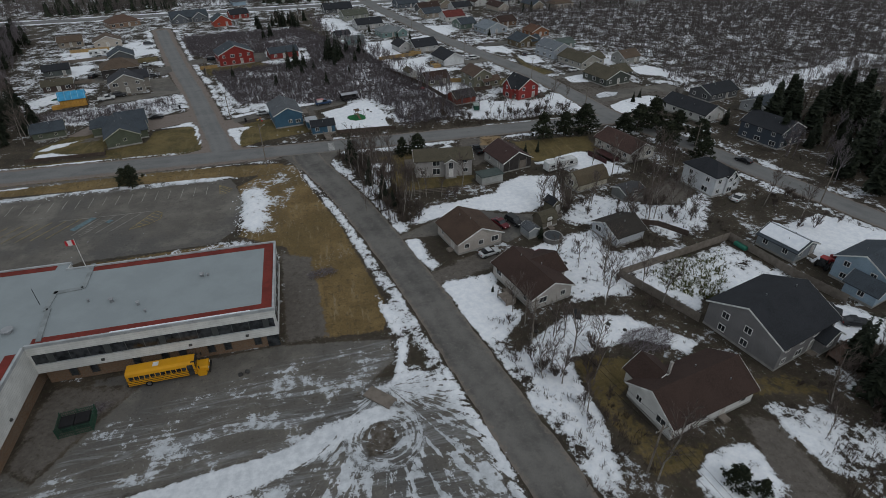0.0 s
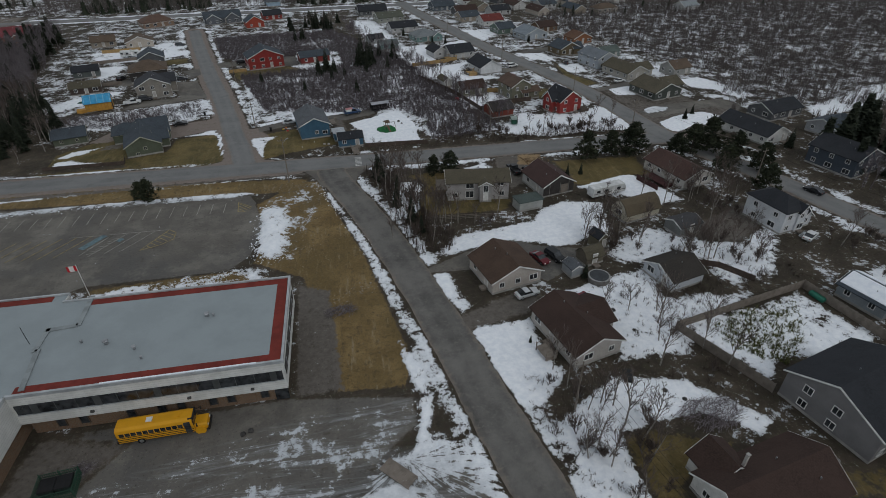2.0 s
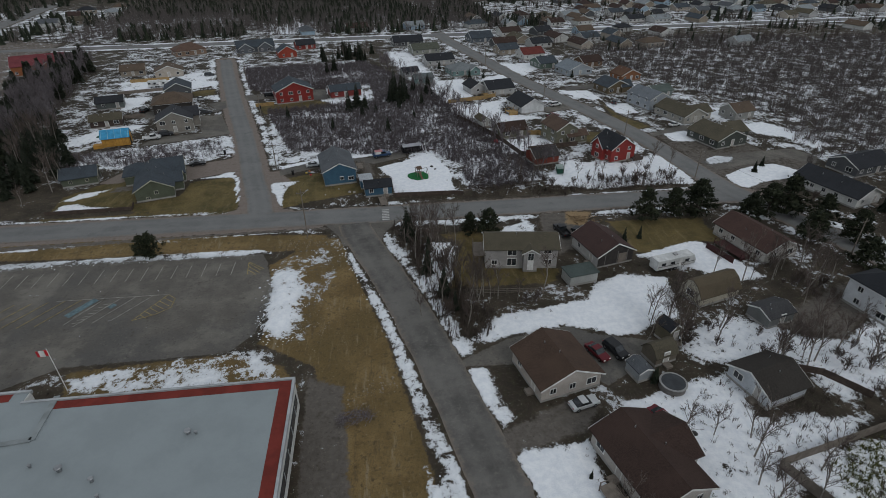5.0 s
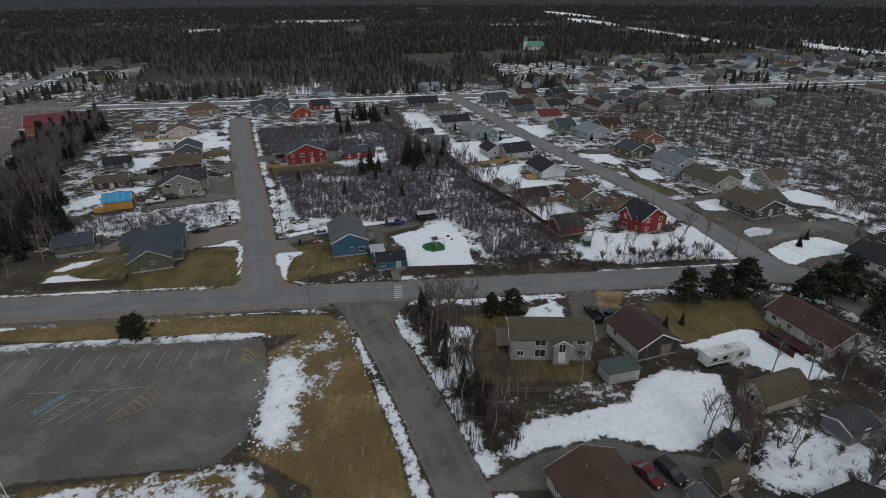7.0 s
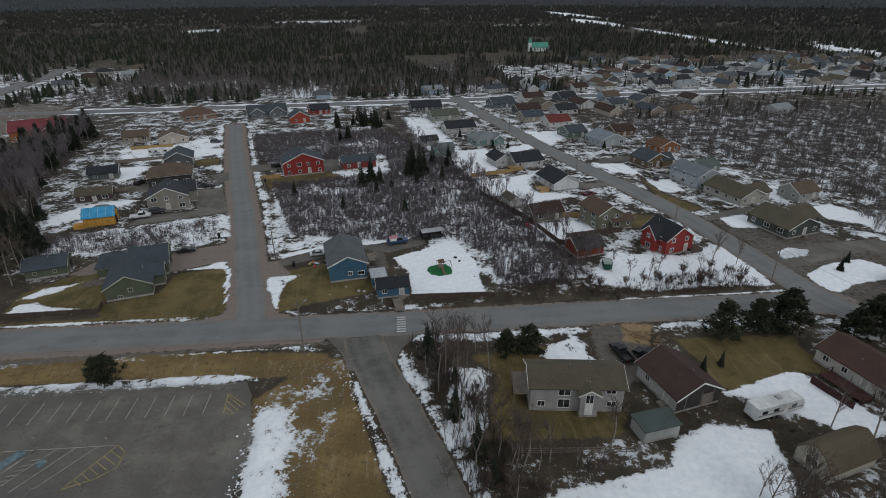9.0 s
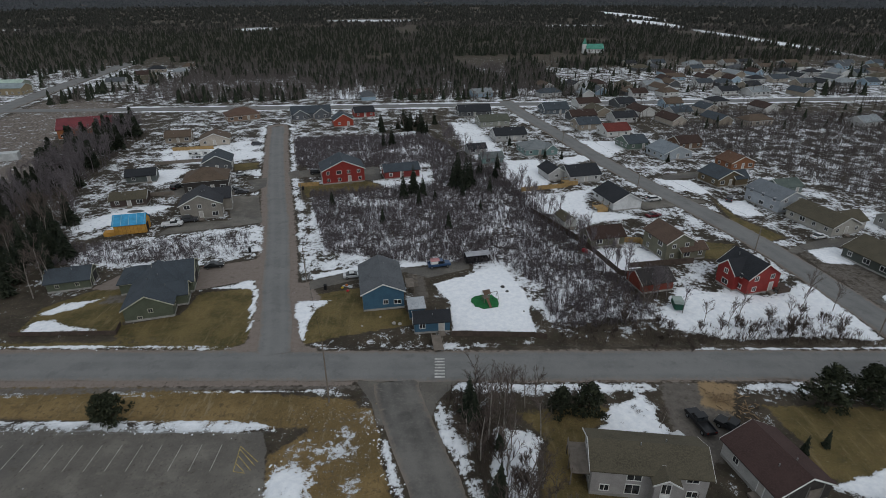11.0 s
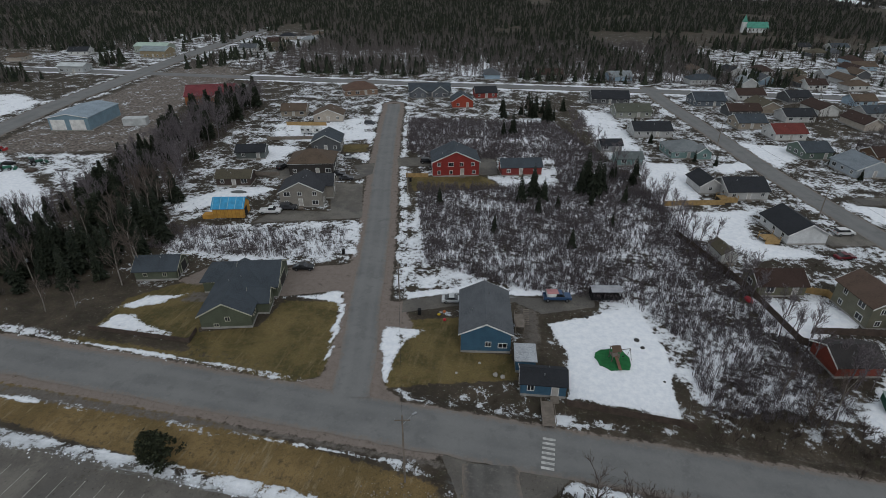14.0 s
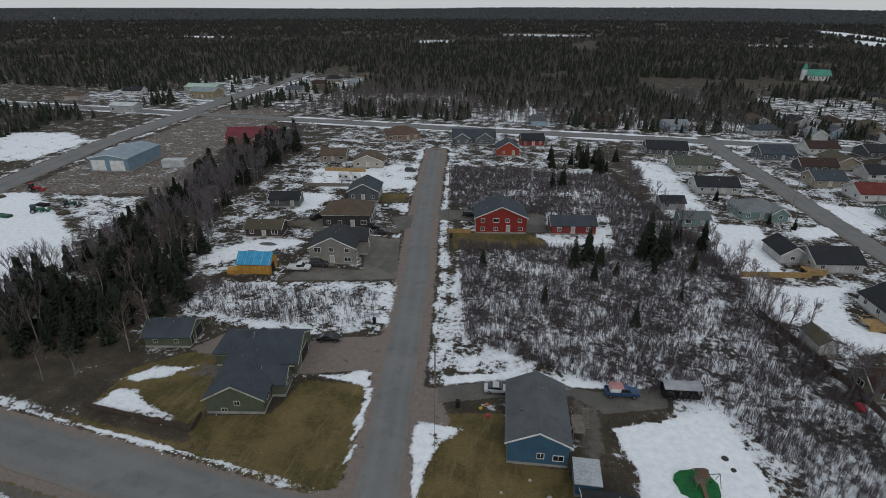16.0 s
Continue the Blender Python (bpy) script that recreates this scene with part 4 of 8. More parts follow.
house("small grey tool shed", 41.6, 91.8, 14, 2.6, 3.2, 2.0, "y", 0.6, (0.30, 0.32, 0.33), R_GREY, name="shed", category="shed", sides="", over=0.15)
g = house("grey two-storey house with an olive shingle roof", 30.94, 127.7, -7, 14.8, 6.8, 4.8, "x", 1.7, (0.36, 0.345, 0.335), R_OLIVE, storeys=2, sides="lr", wings=((1.7, -3.9, 2.8, 1.6, 4.6, "y", 0.8, "", "gable"),))
for u, z, w, h in ((-5.6, 1.5, 1.2, 1.0), (-2.0, 1.6, 1.9, 1.6), (-2.0, 3.9, 1.9, 1.3), (5.6, 1.6, 1.4, 1.0), (5.3, 4.1, 1.6, 0.8)):
    window(g, "f", u, z, w, h, (0, 0, 14.8, 6.8), WHITE)
window(g, "f", 0, 3.6, 1.2, 1.6, (1.7, -3.9, 2.8, 1.6), WHITE)
door(g, "f", 0, 0.45, 1.0, 2.0, (1.7, -3.9, 2.8, 1.6), WHITE, WHITE)
dk = part("deck", Mesh().box(-8.6, 0.5, 2.3, 2.6, 5.6, 0.15), WOOD, g)
for yy in (-2.2, 0.5, 3.2):
    part("deck_post", Mesh().box(-9.8, yy, 0, 0.15, 0.15, 3.3), WOOD, dk)
part("deck_rail", Mesh().box(-9.8, 0.5, 3.2, 0.1, 5.6, 0.1).box(-9.8, 0.5, 2.75, 0.05, 5.6, 0.08), WOOD, dk)
hg = house("long weathered garage with white side and brown metal roof", 49.3, 127.9, 13, 8.6, 9.8, 3.0, "y", 2.3, (0.50, 0.50, 0.48), (0.05, 0.03, 0.027), name="garage", category="garage", sides="l", door_side="l")
part("gable_cladding", Mesh().prism([(-4.3, 0.45), (4.3, 0.45), (4.3, 3.0), (0, 5.25), (-4.3, 3.0)], -4.98, -4.92, "y"), plain("weathered black boards", (0.05, 0.045, 0.042), 0.95, scale=3), hg, "weathered dark board gable")
for u in (-2.6, 0.4, 2.8):
    part("vertical_batten", Mesh().box(u, -5.0, 0.45, 0.16, 0.06, 2.9), plain("grey batten", (0.17, 0.16, 0.15)), hg)
part("barn_door", Mesh().box(1.6, -5.02, 0.45, 2.0, 0.08, 2.2), WOOD, hg)
house("low shed with a dark flat roof", 41.2, 118.8, 10, 6.0, 3.6, 2.3, "x", 0.2, (0.35, 0.36, 0.34), (0.055, 0.07, 0.065), style="flat", name="shed", category="shed", sides="")
house("olive barn shed with a gambrel roof", 64.2, 110.6, 15, 9.4, 5.2, 2.2, "x", 2.4, (0.42, 0.39, 0.31), (0.085, 0.068, 0.045), style="gambrel", name="barn", category="barn", sides="l", over=0.3)
house("small grey shed with a dark roof", 71.2, 102.4, 14, 6.0, 4.6, 2.3, "x", 0.9, (0.16, 0.165, 0.16), (0.05, 0.05, 0.052), name="shed", category="shed", sides="f", over=0.25)
house("white two-storey house with a dark hipped roof", 92.6, 101.8, 12, 6.6, 9.8, 5.4, "y", 2.1, (0.62, 0.64, 0.66), R_BLACK, style="hip", storeys=2, wings=((4.6, -2.4, 3.0, 4.0, 2.8, "y", 1.2, "f", "gable"), (1.6, -4.2, 2.4, 2.2, 5.2, "y", 1.2, "f", "gable")))
house("white bungalow with a brown roof among pines", 84.2, 127.2, 14, 9.0, 14.0, 2.9, "y", 2.0, (0.52, 0.50, 0.46), (0.06, 0.035, 0.029), sides="lf", door_side="l")
ls = house("grey shed with snow on its roof", 90.7, 73.3, 16, 7.0, 8.2, 2.6, "y", 1.5, (0.26, 0.29, 0.31), R_SLATE, name="shed", category="shed", sides="lf")
house("light blue two-storey house with a dark roof", 98.0, 60.3, 15, 10.0, 9.0, 4.8, "x", 2.4, PALEBLUE, R_SLATE, storeys=2, wings=((-6.0, -2.4, 4.6, 5.4, 2.8, "y", 1.5, "l", "gable"),))
house("dark navy two-storey house with white trim", 130.0, 124.0, 16, 10.5, 12.6, 5.0, "y", 2.4, (0.06, 0.075, 0.095), R_BLACK, storeys=2, sides="fl")
house("long white bungalow with a black roof", 121.6, 149.2, 17, 9.4, 17.0, 2.9, "y", 2.2, OFFWHITE, R_BLACK, sides="lf")
house("white house with a dark roof beside the wood", 146.0, 146.0, 17, 10, 9, 2.9, "x", 2.0, (0.35, 0.36, 0.37), R_SLATE)
house("dark grey bungalow by the street", 140.0, 163.0, 14, 14, 9, 2.9, "x", 2.0, DKGREY, R_BLACK)

# north of the cross street
CREAM = plain("cream trim", (0.42, 0.41, 0.33))
gb = house("green bungalow with slate roof, stepped gables and garage", -58.4, 176.0, 16, 9.2, 16.0, 3.1, "y", 2.5, GREEN, R_SLATE, trim=CREAM, auto=False, wings=((3.4, 6.9, 8.0, 10.4, 2.9, "x", 2.8, "", "gable"), (-4.2, 8.0, 7.4, 7.4, 2.9, "x", 2.1, "l", "hip"), (5.0, -1.6, 3.6, 4.4, 2.9, "x", 1.7, "r", "gable")))
for u, z in ((0.4, 2.1), (-1.8, 0.8)):
    window(gb, "f", u, z, 0.9, 0.8 if z > 1 else 0.55, (0, 0, 9.2, 16.0), CREAM)
window(gb, "r", -5.6, 2.0, 1.5, 1.1, (0, 0, 9.2, 16.0), CREAM)
door(gb, "r", 0.2, 0.3, 4.6, 2.3, (3.4, 6.9, 8.0, 10.4), plain("black door paint", (0.03, 0.03, 0.03), 0.5), CREAM, "garage_door")
sg = house("small green garage with a slate roof", -80.8, 183.2, 16, 8.6, 6.4, 2.6, "x", 1.8, GREEN, R_SLATE, trim=CREAM, name="garage", category="garage", auto=False)
for u in (-2.2, 1.8):
    window(sg, "f", u, 1.5, 0.8, 0.7, (0, 0, 8.6, 6.4), CREAM)
door(sg, "r", 0.9, 0.3, 2.6, 2.2, (0, 0, 8.6, 6.4), plain("black door paint", (0.03, 0.03, 0.03), 0.5), CREAM, "garage_door")
door(sg, "r", -2.1, 0.3, 0.9, 2.0, (0, 0, 8.6, 6.4), plain("black door paint", (0.03, 0.03, 0.03), 0.5), CREAM)
bh = house("blue house with a grey shingle roof and white trim", -9.6, 178.0, 10, 8.6, 13.0, 4.3, "y", 2.0, BLUE, (0.085, 0.092, 0.10), storeys=1, sides="", door_side="")
for u, z in ((0.4, 1.9), (2.9, 1.7)):
    window(bh, "f", u, z, 1.5 if u > 1 else 1.0, 0.9, (0, 0, 8.6, 13.0), WHITE)
house("small blue cottage with a dark roof and white windows", 1.6, 165.0, 6, 7.0, 4.2, 2.6, "x", 1.3, BLUE, R_BLACK, name="cottage", category="cottage", sides="f", over=0.3)
house("lean-to shed with a pale metal roof", -1.6, 170.0, 8, 3.2, 4.2, 2.5, "x", 0.2, BLUE, (0.33, 0.35, 0.37), style="flat", name="shed", category="shed", sides="")
house("tan two-storey house with a dark roof", -67.7, 226.5, 15, 11.4, 9.4, 4.6, "y", 2.8, (0.255, 0.235, 0.205), (0.035, 0.037, 0.042), storeys=2, sides="flr", wings=((4.8, 4.2, 6.0, 6.0, 4.2, "x", 2.2, "r", "gable"),))
house("dark brown house with a tan hipped roof", -75.4, 250.2, 15, 13.6, 11.0, 4.2, "x", 2.8, (0.05, 0.045, 0.042), R_TAN, style="hip", sides="fr")
house("dark house with a slate roof", -80.0, 272.4, 15, 10.0, 10.0, 3.6, "y", 2.5, DKGREY, R_SLATE, sides="fr")
house("brown garage with an olive roof", -93.8, 234.6, 15, 10.0, 6.2, 2.7, "x", 1.5, (0.07, 0.05, 0.042), R_OLIVE, name="garage", category="garage", sides="f")
house("grey-green garage with white door", -101.5, 257.8, 17, 9.4, 6.2, 2.8, "x", 1.6, (0.10, 0.115, 0.11), R_BLACK, name="garage", category="garage", sides="f")
house("red two-storey house with a slate roof and white trim", -31.2, 259.2, 16, 14.4, 10.5, 4.9, "y", 3.2, RED, R_SLATE, storeys=2, sides="flr")
house("red garage with a slate roof", -10.6, 262.2, 16, 12.6, 6.4, 3.0, "x", 1.7, (0.20, 0.035, 0.03), R_SLATE, name="garage", category="garage", sides="f")
house("beige bungalow with a brown roof", -94.6, 308.6, 16, 12.0, 9.0, 2.9, "y", 2.4, BEIGE, R_TAN, sides="fr")
house("tan house with a brown roof", -112.0, 312.5, 14, 10.4, 8.0, 2.9, "x", 2.0, TAN, R_TAN)
house("brown-roofed brick bungalow at the street end", -99.0, 357.5, 30, 16.0, 11.0, 3.0, "x", 3.0, (0.25, 0.165, 0.115), (0.095, 0.06, 0.045), style="hip")
house("dark grey house with white garage doors at the street end", -64.0, 361.5, 16, 20.0, 10.0, 3.2, "x", 2.8, (0.12, 0.13, 0.145), R_SLATE, wings=((5.0, -5.0, 7.0, 4.0, 3.2, "y", 2.4, "f", "gable"), (-5.5, -5.0, 7.0, 4.0, 3.2, "y", 2.2, "f", "gable")))
house("orange-red barn with a slate roof", -44.4, 343.4, 17, 9.4, 8.4, 3.4, "y", 2.8, (0.34, 0.06, 0.035), R_SLATE, name="barn", category="barn", sides="f")
house("red barn with a dark roof", -36.6, 363.5, 20, 10.4, 7.4, 3.0, "x", 2.2, (0.26, 0.045, 0.035), R_BLACK, name="barn", category="barn", sides="f")

# east street, west side
house("olive bungalow with a brown roof", 46.8, 204.9, 12, 9.6, 6.4, 2.8, "x", 1.9, OLIVE, R_BROWN)
house("olive two-storey house with a brown roof and porch", 61.8, 198.6, 14, 7.8, 9.6, 5.0, "y", 2.2, (0.17, 0.165, 0.12), (0.085, 0.058, 0.044), storeys=2, wings=((3.6, -3.6, 7.0, 4.0, 2.8, "x", 1.2, "f", "gable"),))
house("red house with a black roof and white base", 73.6, 181.8, 16, 8.6, 9.0, 4.4, "y", 2.9, RED, R_BLACK, storeys=2, wings=((-3.4, 0.5, 4.6, 5.0, 4.4, "x", 2.4, "l", "gable"),))
house("red garage with a black patched roof", 51.2, 181.4, 13, 7.6, 6.6, 2.6, "x", 1.7, (0.19, 0.045, 0.03), (0.04, 0.036, 0.035), name="garage", category="garage", sides="r")
house("white bungalow with a black roof", 59.4, 233.4, 14, 9.6, 12.0, 2.9, "y", 2.5, (0.62, 0.63, 0.63), R_BLACK, sides="l")
house("narrow white shed with a brown roof", 39.6, 217.0, 14, 3.6, 6.4, 2.2, "y", 1.1, (0.50, 0.50, 0.48), R_OLIVE, name="shed", category="shed", sides="f", over=0.2)
house("white bungalow with a black roof and timber deck", 53.2, 258.0, 14, 11.6, 9.6, 2.9, "x", 2.4, (0.46, 0.46, 0.45), R_BLACK, wings=((-8.4, 4.5, 6.4, 9.0, 2.8, "y", 2.0, "f", "gable"),))
house("teal house with a grey hipped roof", 43.2, 292.4, 14, 12.0, 10.5, 2.9, "y", 2.4, TEAL, (0.15, 0.165, 0.17), style="hip", wings=((4.5, -4.6, 5.0, 4.0, 2.8, "y", 1.8, "f", "gable"),))
house("teal shed with a grey roof", 23.6, 278.6, 14, 8.4, 5.6, 2.6, "x", 1.4, TEAL, (0.10, 0.115, 0.115), name="shed", category="shed", sides="f")
house("grey shed with a dark roof", 18.5, 292.0, 14, 7.4, 5.6, 2.6, "x", 1.4, (0.3, 0.31, 0.31), R_BLACK, name="shed", category="shed", sides="f")
house("white bungalow with a black roof", 34.6, 315.0, 13, 14.4, 9.0, 2.9, "x", 2.2, (0.42, 0.42, 0.41), R_BLACK)
house("pale bungalow with an olive roof", 30.0, 343.0, 14, 15.0, 9.4, 2.9, "x", 2.2, (0.27, 0.28, 0.24), (0.075, 0.08, 0.062))
house("dark bungalow at the street end", 22.0, 366.0, 8, 17.0, 10.0, 2.9, "x", 2.6, DKGREY, R_BLACK)

# east street, east side
house("dark green bungalow with an olive roof and white trim", 112.4, 190.6, 15, 12.0, 13.0, 2.9, "y", 2.5, (0.075, 0.085, 0.075), R_OLIVE, sides="fl", wings=((7.0, 2.0, 8.0, 9.0, 2.9, "x", 2.0, "f", "gable"),))
house("cream bungalow with an olive roof", 112.8, 215.6, 16, 10.0, 15.0, 2.9, "y", 2.3, (0.40, 0.385, 0.34), R_OLIVE, sides="fl", wings=((5.0, -2.5, 8.0, 7.0, 2.9, "x", 1.9, "f", "gable"),))
house("grey barn with a tan roof", 133.8, 213.6, 15, 9.0, 7.6, 3.0, "x", 2.2, (0.30, 0.30, 0.28), R_TAN, name="barn", category="barn", sides="fl")
house("pale grey two-storey house with a grey roof", 107.8, 231.4, 16, 9.6, 13.0, 4.4, "y", 2.2, (0.36, 0.39, 0.42), (0.13, 0.145, 0.16), storeys=2, sides="fl")
house("timber-fronted house with a dark slate roof", 101.6, 253.4, 16, 10.4, 9.6, 3.2, "y", 2.4, (0.13, 0.10, 0.06), R_SLATE, sides="fl", wings=((4.0, -3.0, 5.0, 5.0, 3.0, "x", 2.0, "r", "gable"),))
house("orange-brown house with a brown roof", 115.6, 271.4, 15, 10.4, 8.4, 3.0, "y", 2.2, (0.24, 0.105, 0.05), (0.10, 0.055, 0.035), sides="fl")
house("pale blue-grey house with a grey roof", 96.2, 286.0, 16, 13.0, 11.5, 3.0, "y", 2.6, (0.36, 0.40, 0.43), (0.16, 0.185, 0.205), sides="fl")
house("green house with a dark roof", 85.8, 300.4, 15, 9.4, 10.0, 3.0, "x", 2.2, (0.11, 0.15, 0.125), R_SLATE, sides="fl")
house("white house with a bright red roof", 84.4, 322.0, 14, 12.0, 9.4, 3.0, "x", 2.4, OFFWHITE, (0.12, 0.03, 0.025), sides="fl")
house("grey-brown bungalow with a slate roof", 74.6, 335.0, 14, 11.4, 9.0, 3.0, "x", 2.2, TAN, R_SLATE, sides="fl")
house("dark slate bungalow with white trim", 66.0, 371.0, 14, 14.0, 10.0, 3.0, "x", 2.8, (0.11, 0.13, 0.15), R_SLATE, sides="fl")
house("grey garage with a green-grey roof", 118.0, 244.0, 15, 9.0, 7.0, 2.8, "x", 1.6, (0.18, 0.22, 0.21), (0.08, 0.10, 0.09), name="garage", category="garage", sides="f")
house("brown bungalow behind the street", 108.5, 300.0, 15, 11.0, 8.0, 2.9, "x", 2.1, BROWNW, R_BROWN)

# workshops to the west
wh = house("pale blue steel workshop with two white bay doors", -189.6, 281.4, 13, 15.5, 23.0, 5.2, "y", 1.4, (0.20, 0.30, 0.36), (0.22, 0.27, 0.31), name="workshop", category="workshop", auto=False, over=0.3)
for u in (-4.2, 3.4):
    door(wh, "f", u, 0.45, 5.4, 3.9, (0, 0, 15.5, 23.0), WHITE, WHITE, "garage_door")
house("red-roofed hall with orange-brown walls", -160.0, 326.0, 22, 22.0, 15.0, 4.6, "x", 3.4, (0.32, 0.12, 0.05), (0.14, 0.035, 0.04), name="hall", category="hall", wings=((4, -7.5, 8, 5, 3.6, "y", 2.2, "f", "gable"),))
house("low pale warehouse with a metal roof", -283.0, 375.0, 10, 15.0, 9.0, 4.0, "x", 1.2, (0.40, 0.42, 0.42), (0.45, 0.48, 0.48), name="warehouse", category="warehouse")
house("yellow-brown warehouse with a grey roof", -272.0, 434.0, 5, 18.0, 12.0, 4.6, "x", 2.2, (0.30, 0.24, 0.15), (0.2, 0.24, 0.25), name="warehouse", category="warehouse")
house("pale green warehouse behind it", -288.0, 452.0, 5, 24.0, 12.0, 4.5, "x", 1.8, (0.32, 0.36, 0.30), (0.33, 0.42, 0.36), name="warehouse", category="warehouse")

# houses in the distance, over the highway
far_rnd = random.Random(7)
FAR_WALL = (OFFWHITE, (0.42, 0.42, 0.41), BEIGE, OFFWHITE, DKGREY, PALEBLUE, (0.5, 0.5, 0.49), TAN)
FAR_ROOF = (R_BLACK, R_SLATE, R_GREY, R_BROWN, R_OLIVE, R_TAN, (0.2, 0.22, 0.23))
FAR_HOUSES = []
for row in range(9):
    for col in range(23):
        hx = 74 + col * 18 + far_rnd.uniform(-6, 6)
        hy = 338 + row * 28 + far_rnd.uniform(-7, 7) + (hx - 60) * 0.02
        near_road = abs(hy - (402 + (hx - 150) * 0.06)) < 15
        wood = row < 3 and hx > 128 and far_rnd.random() < 0.75
        if near_road or wood or far_rnd.random() < 0.1 or hx < 155 and hy < 395 or hx > 470 or (hx < 150 and hy > 470):
            continue
        FAR_HOUSES.append((hx, hy))
for hx, hy in [(-40, 412), (-8, 418), (30, 420), (-350, 400), (-330, 430), (-224, 470), (-205, 480), (-222, 505), (-200, 520), (-226, 535), (-206, 550), (150, 438), (128, 420), (77, 354), (89, 366), (109, 388), (97, 350), (88, 388), (131, 363), (112, 366), (143, 345), (150, 372), (120, 345), (165, 392), (136, 386)] + FAR_HOUSES:
    house("distant house with pale siding and shingle roof", hx, hy, 14 + far_rnd.choice((0, 90, 4)), far_rnd.uniform(10, 15), far_rnd.uniform(7.5, 9.5), 2.9, "x", 2.2, far_rnd.choice(FAR_WALL), far_rnd.choice(FAR_ROOF), sides="fr" if hy < 480 else "f", door_side="", group="distant houses", style=far_rnd.choice(("gable", "gable", "hip")))


# ---- church ----
def church():
    top = thing("church", "white wooden church with a green roof and steeple", "church", 167, 672, 0, 5)
    wall, roof = siding((0.7, 0.71, 0.7)), plain("green metal roof", (0.07, 0.27, 0.20), 0.5)
    volume(top, 0, 0, 18, 9, 4.6, "x", 4.4, wall, roof, WHITE)
    tower = part("tower", Mesh().box(-10.6, 0, 0, 3.6, 3.6, 9), wall, top)
    part("steeple", Mesh().box(-10.6, 0, 9, 3.9, 3.9, 6, 0, 0.03), roof, tower)
    for i in range(5):
        window(top, "f", -6.6 + i * 3.3, 2.6, 0.9, 1.9, (0, 0, 18, 9), WHITE, 0)


church()


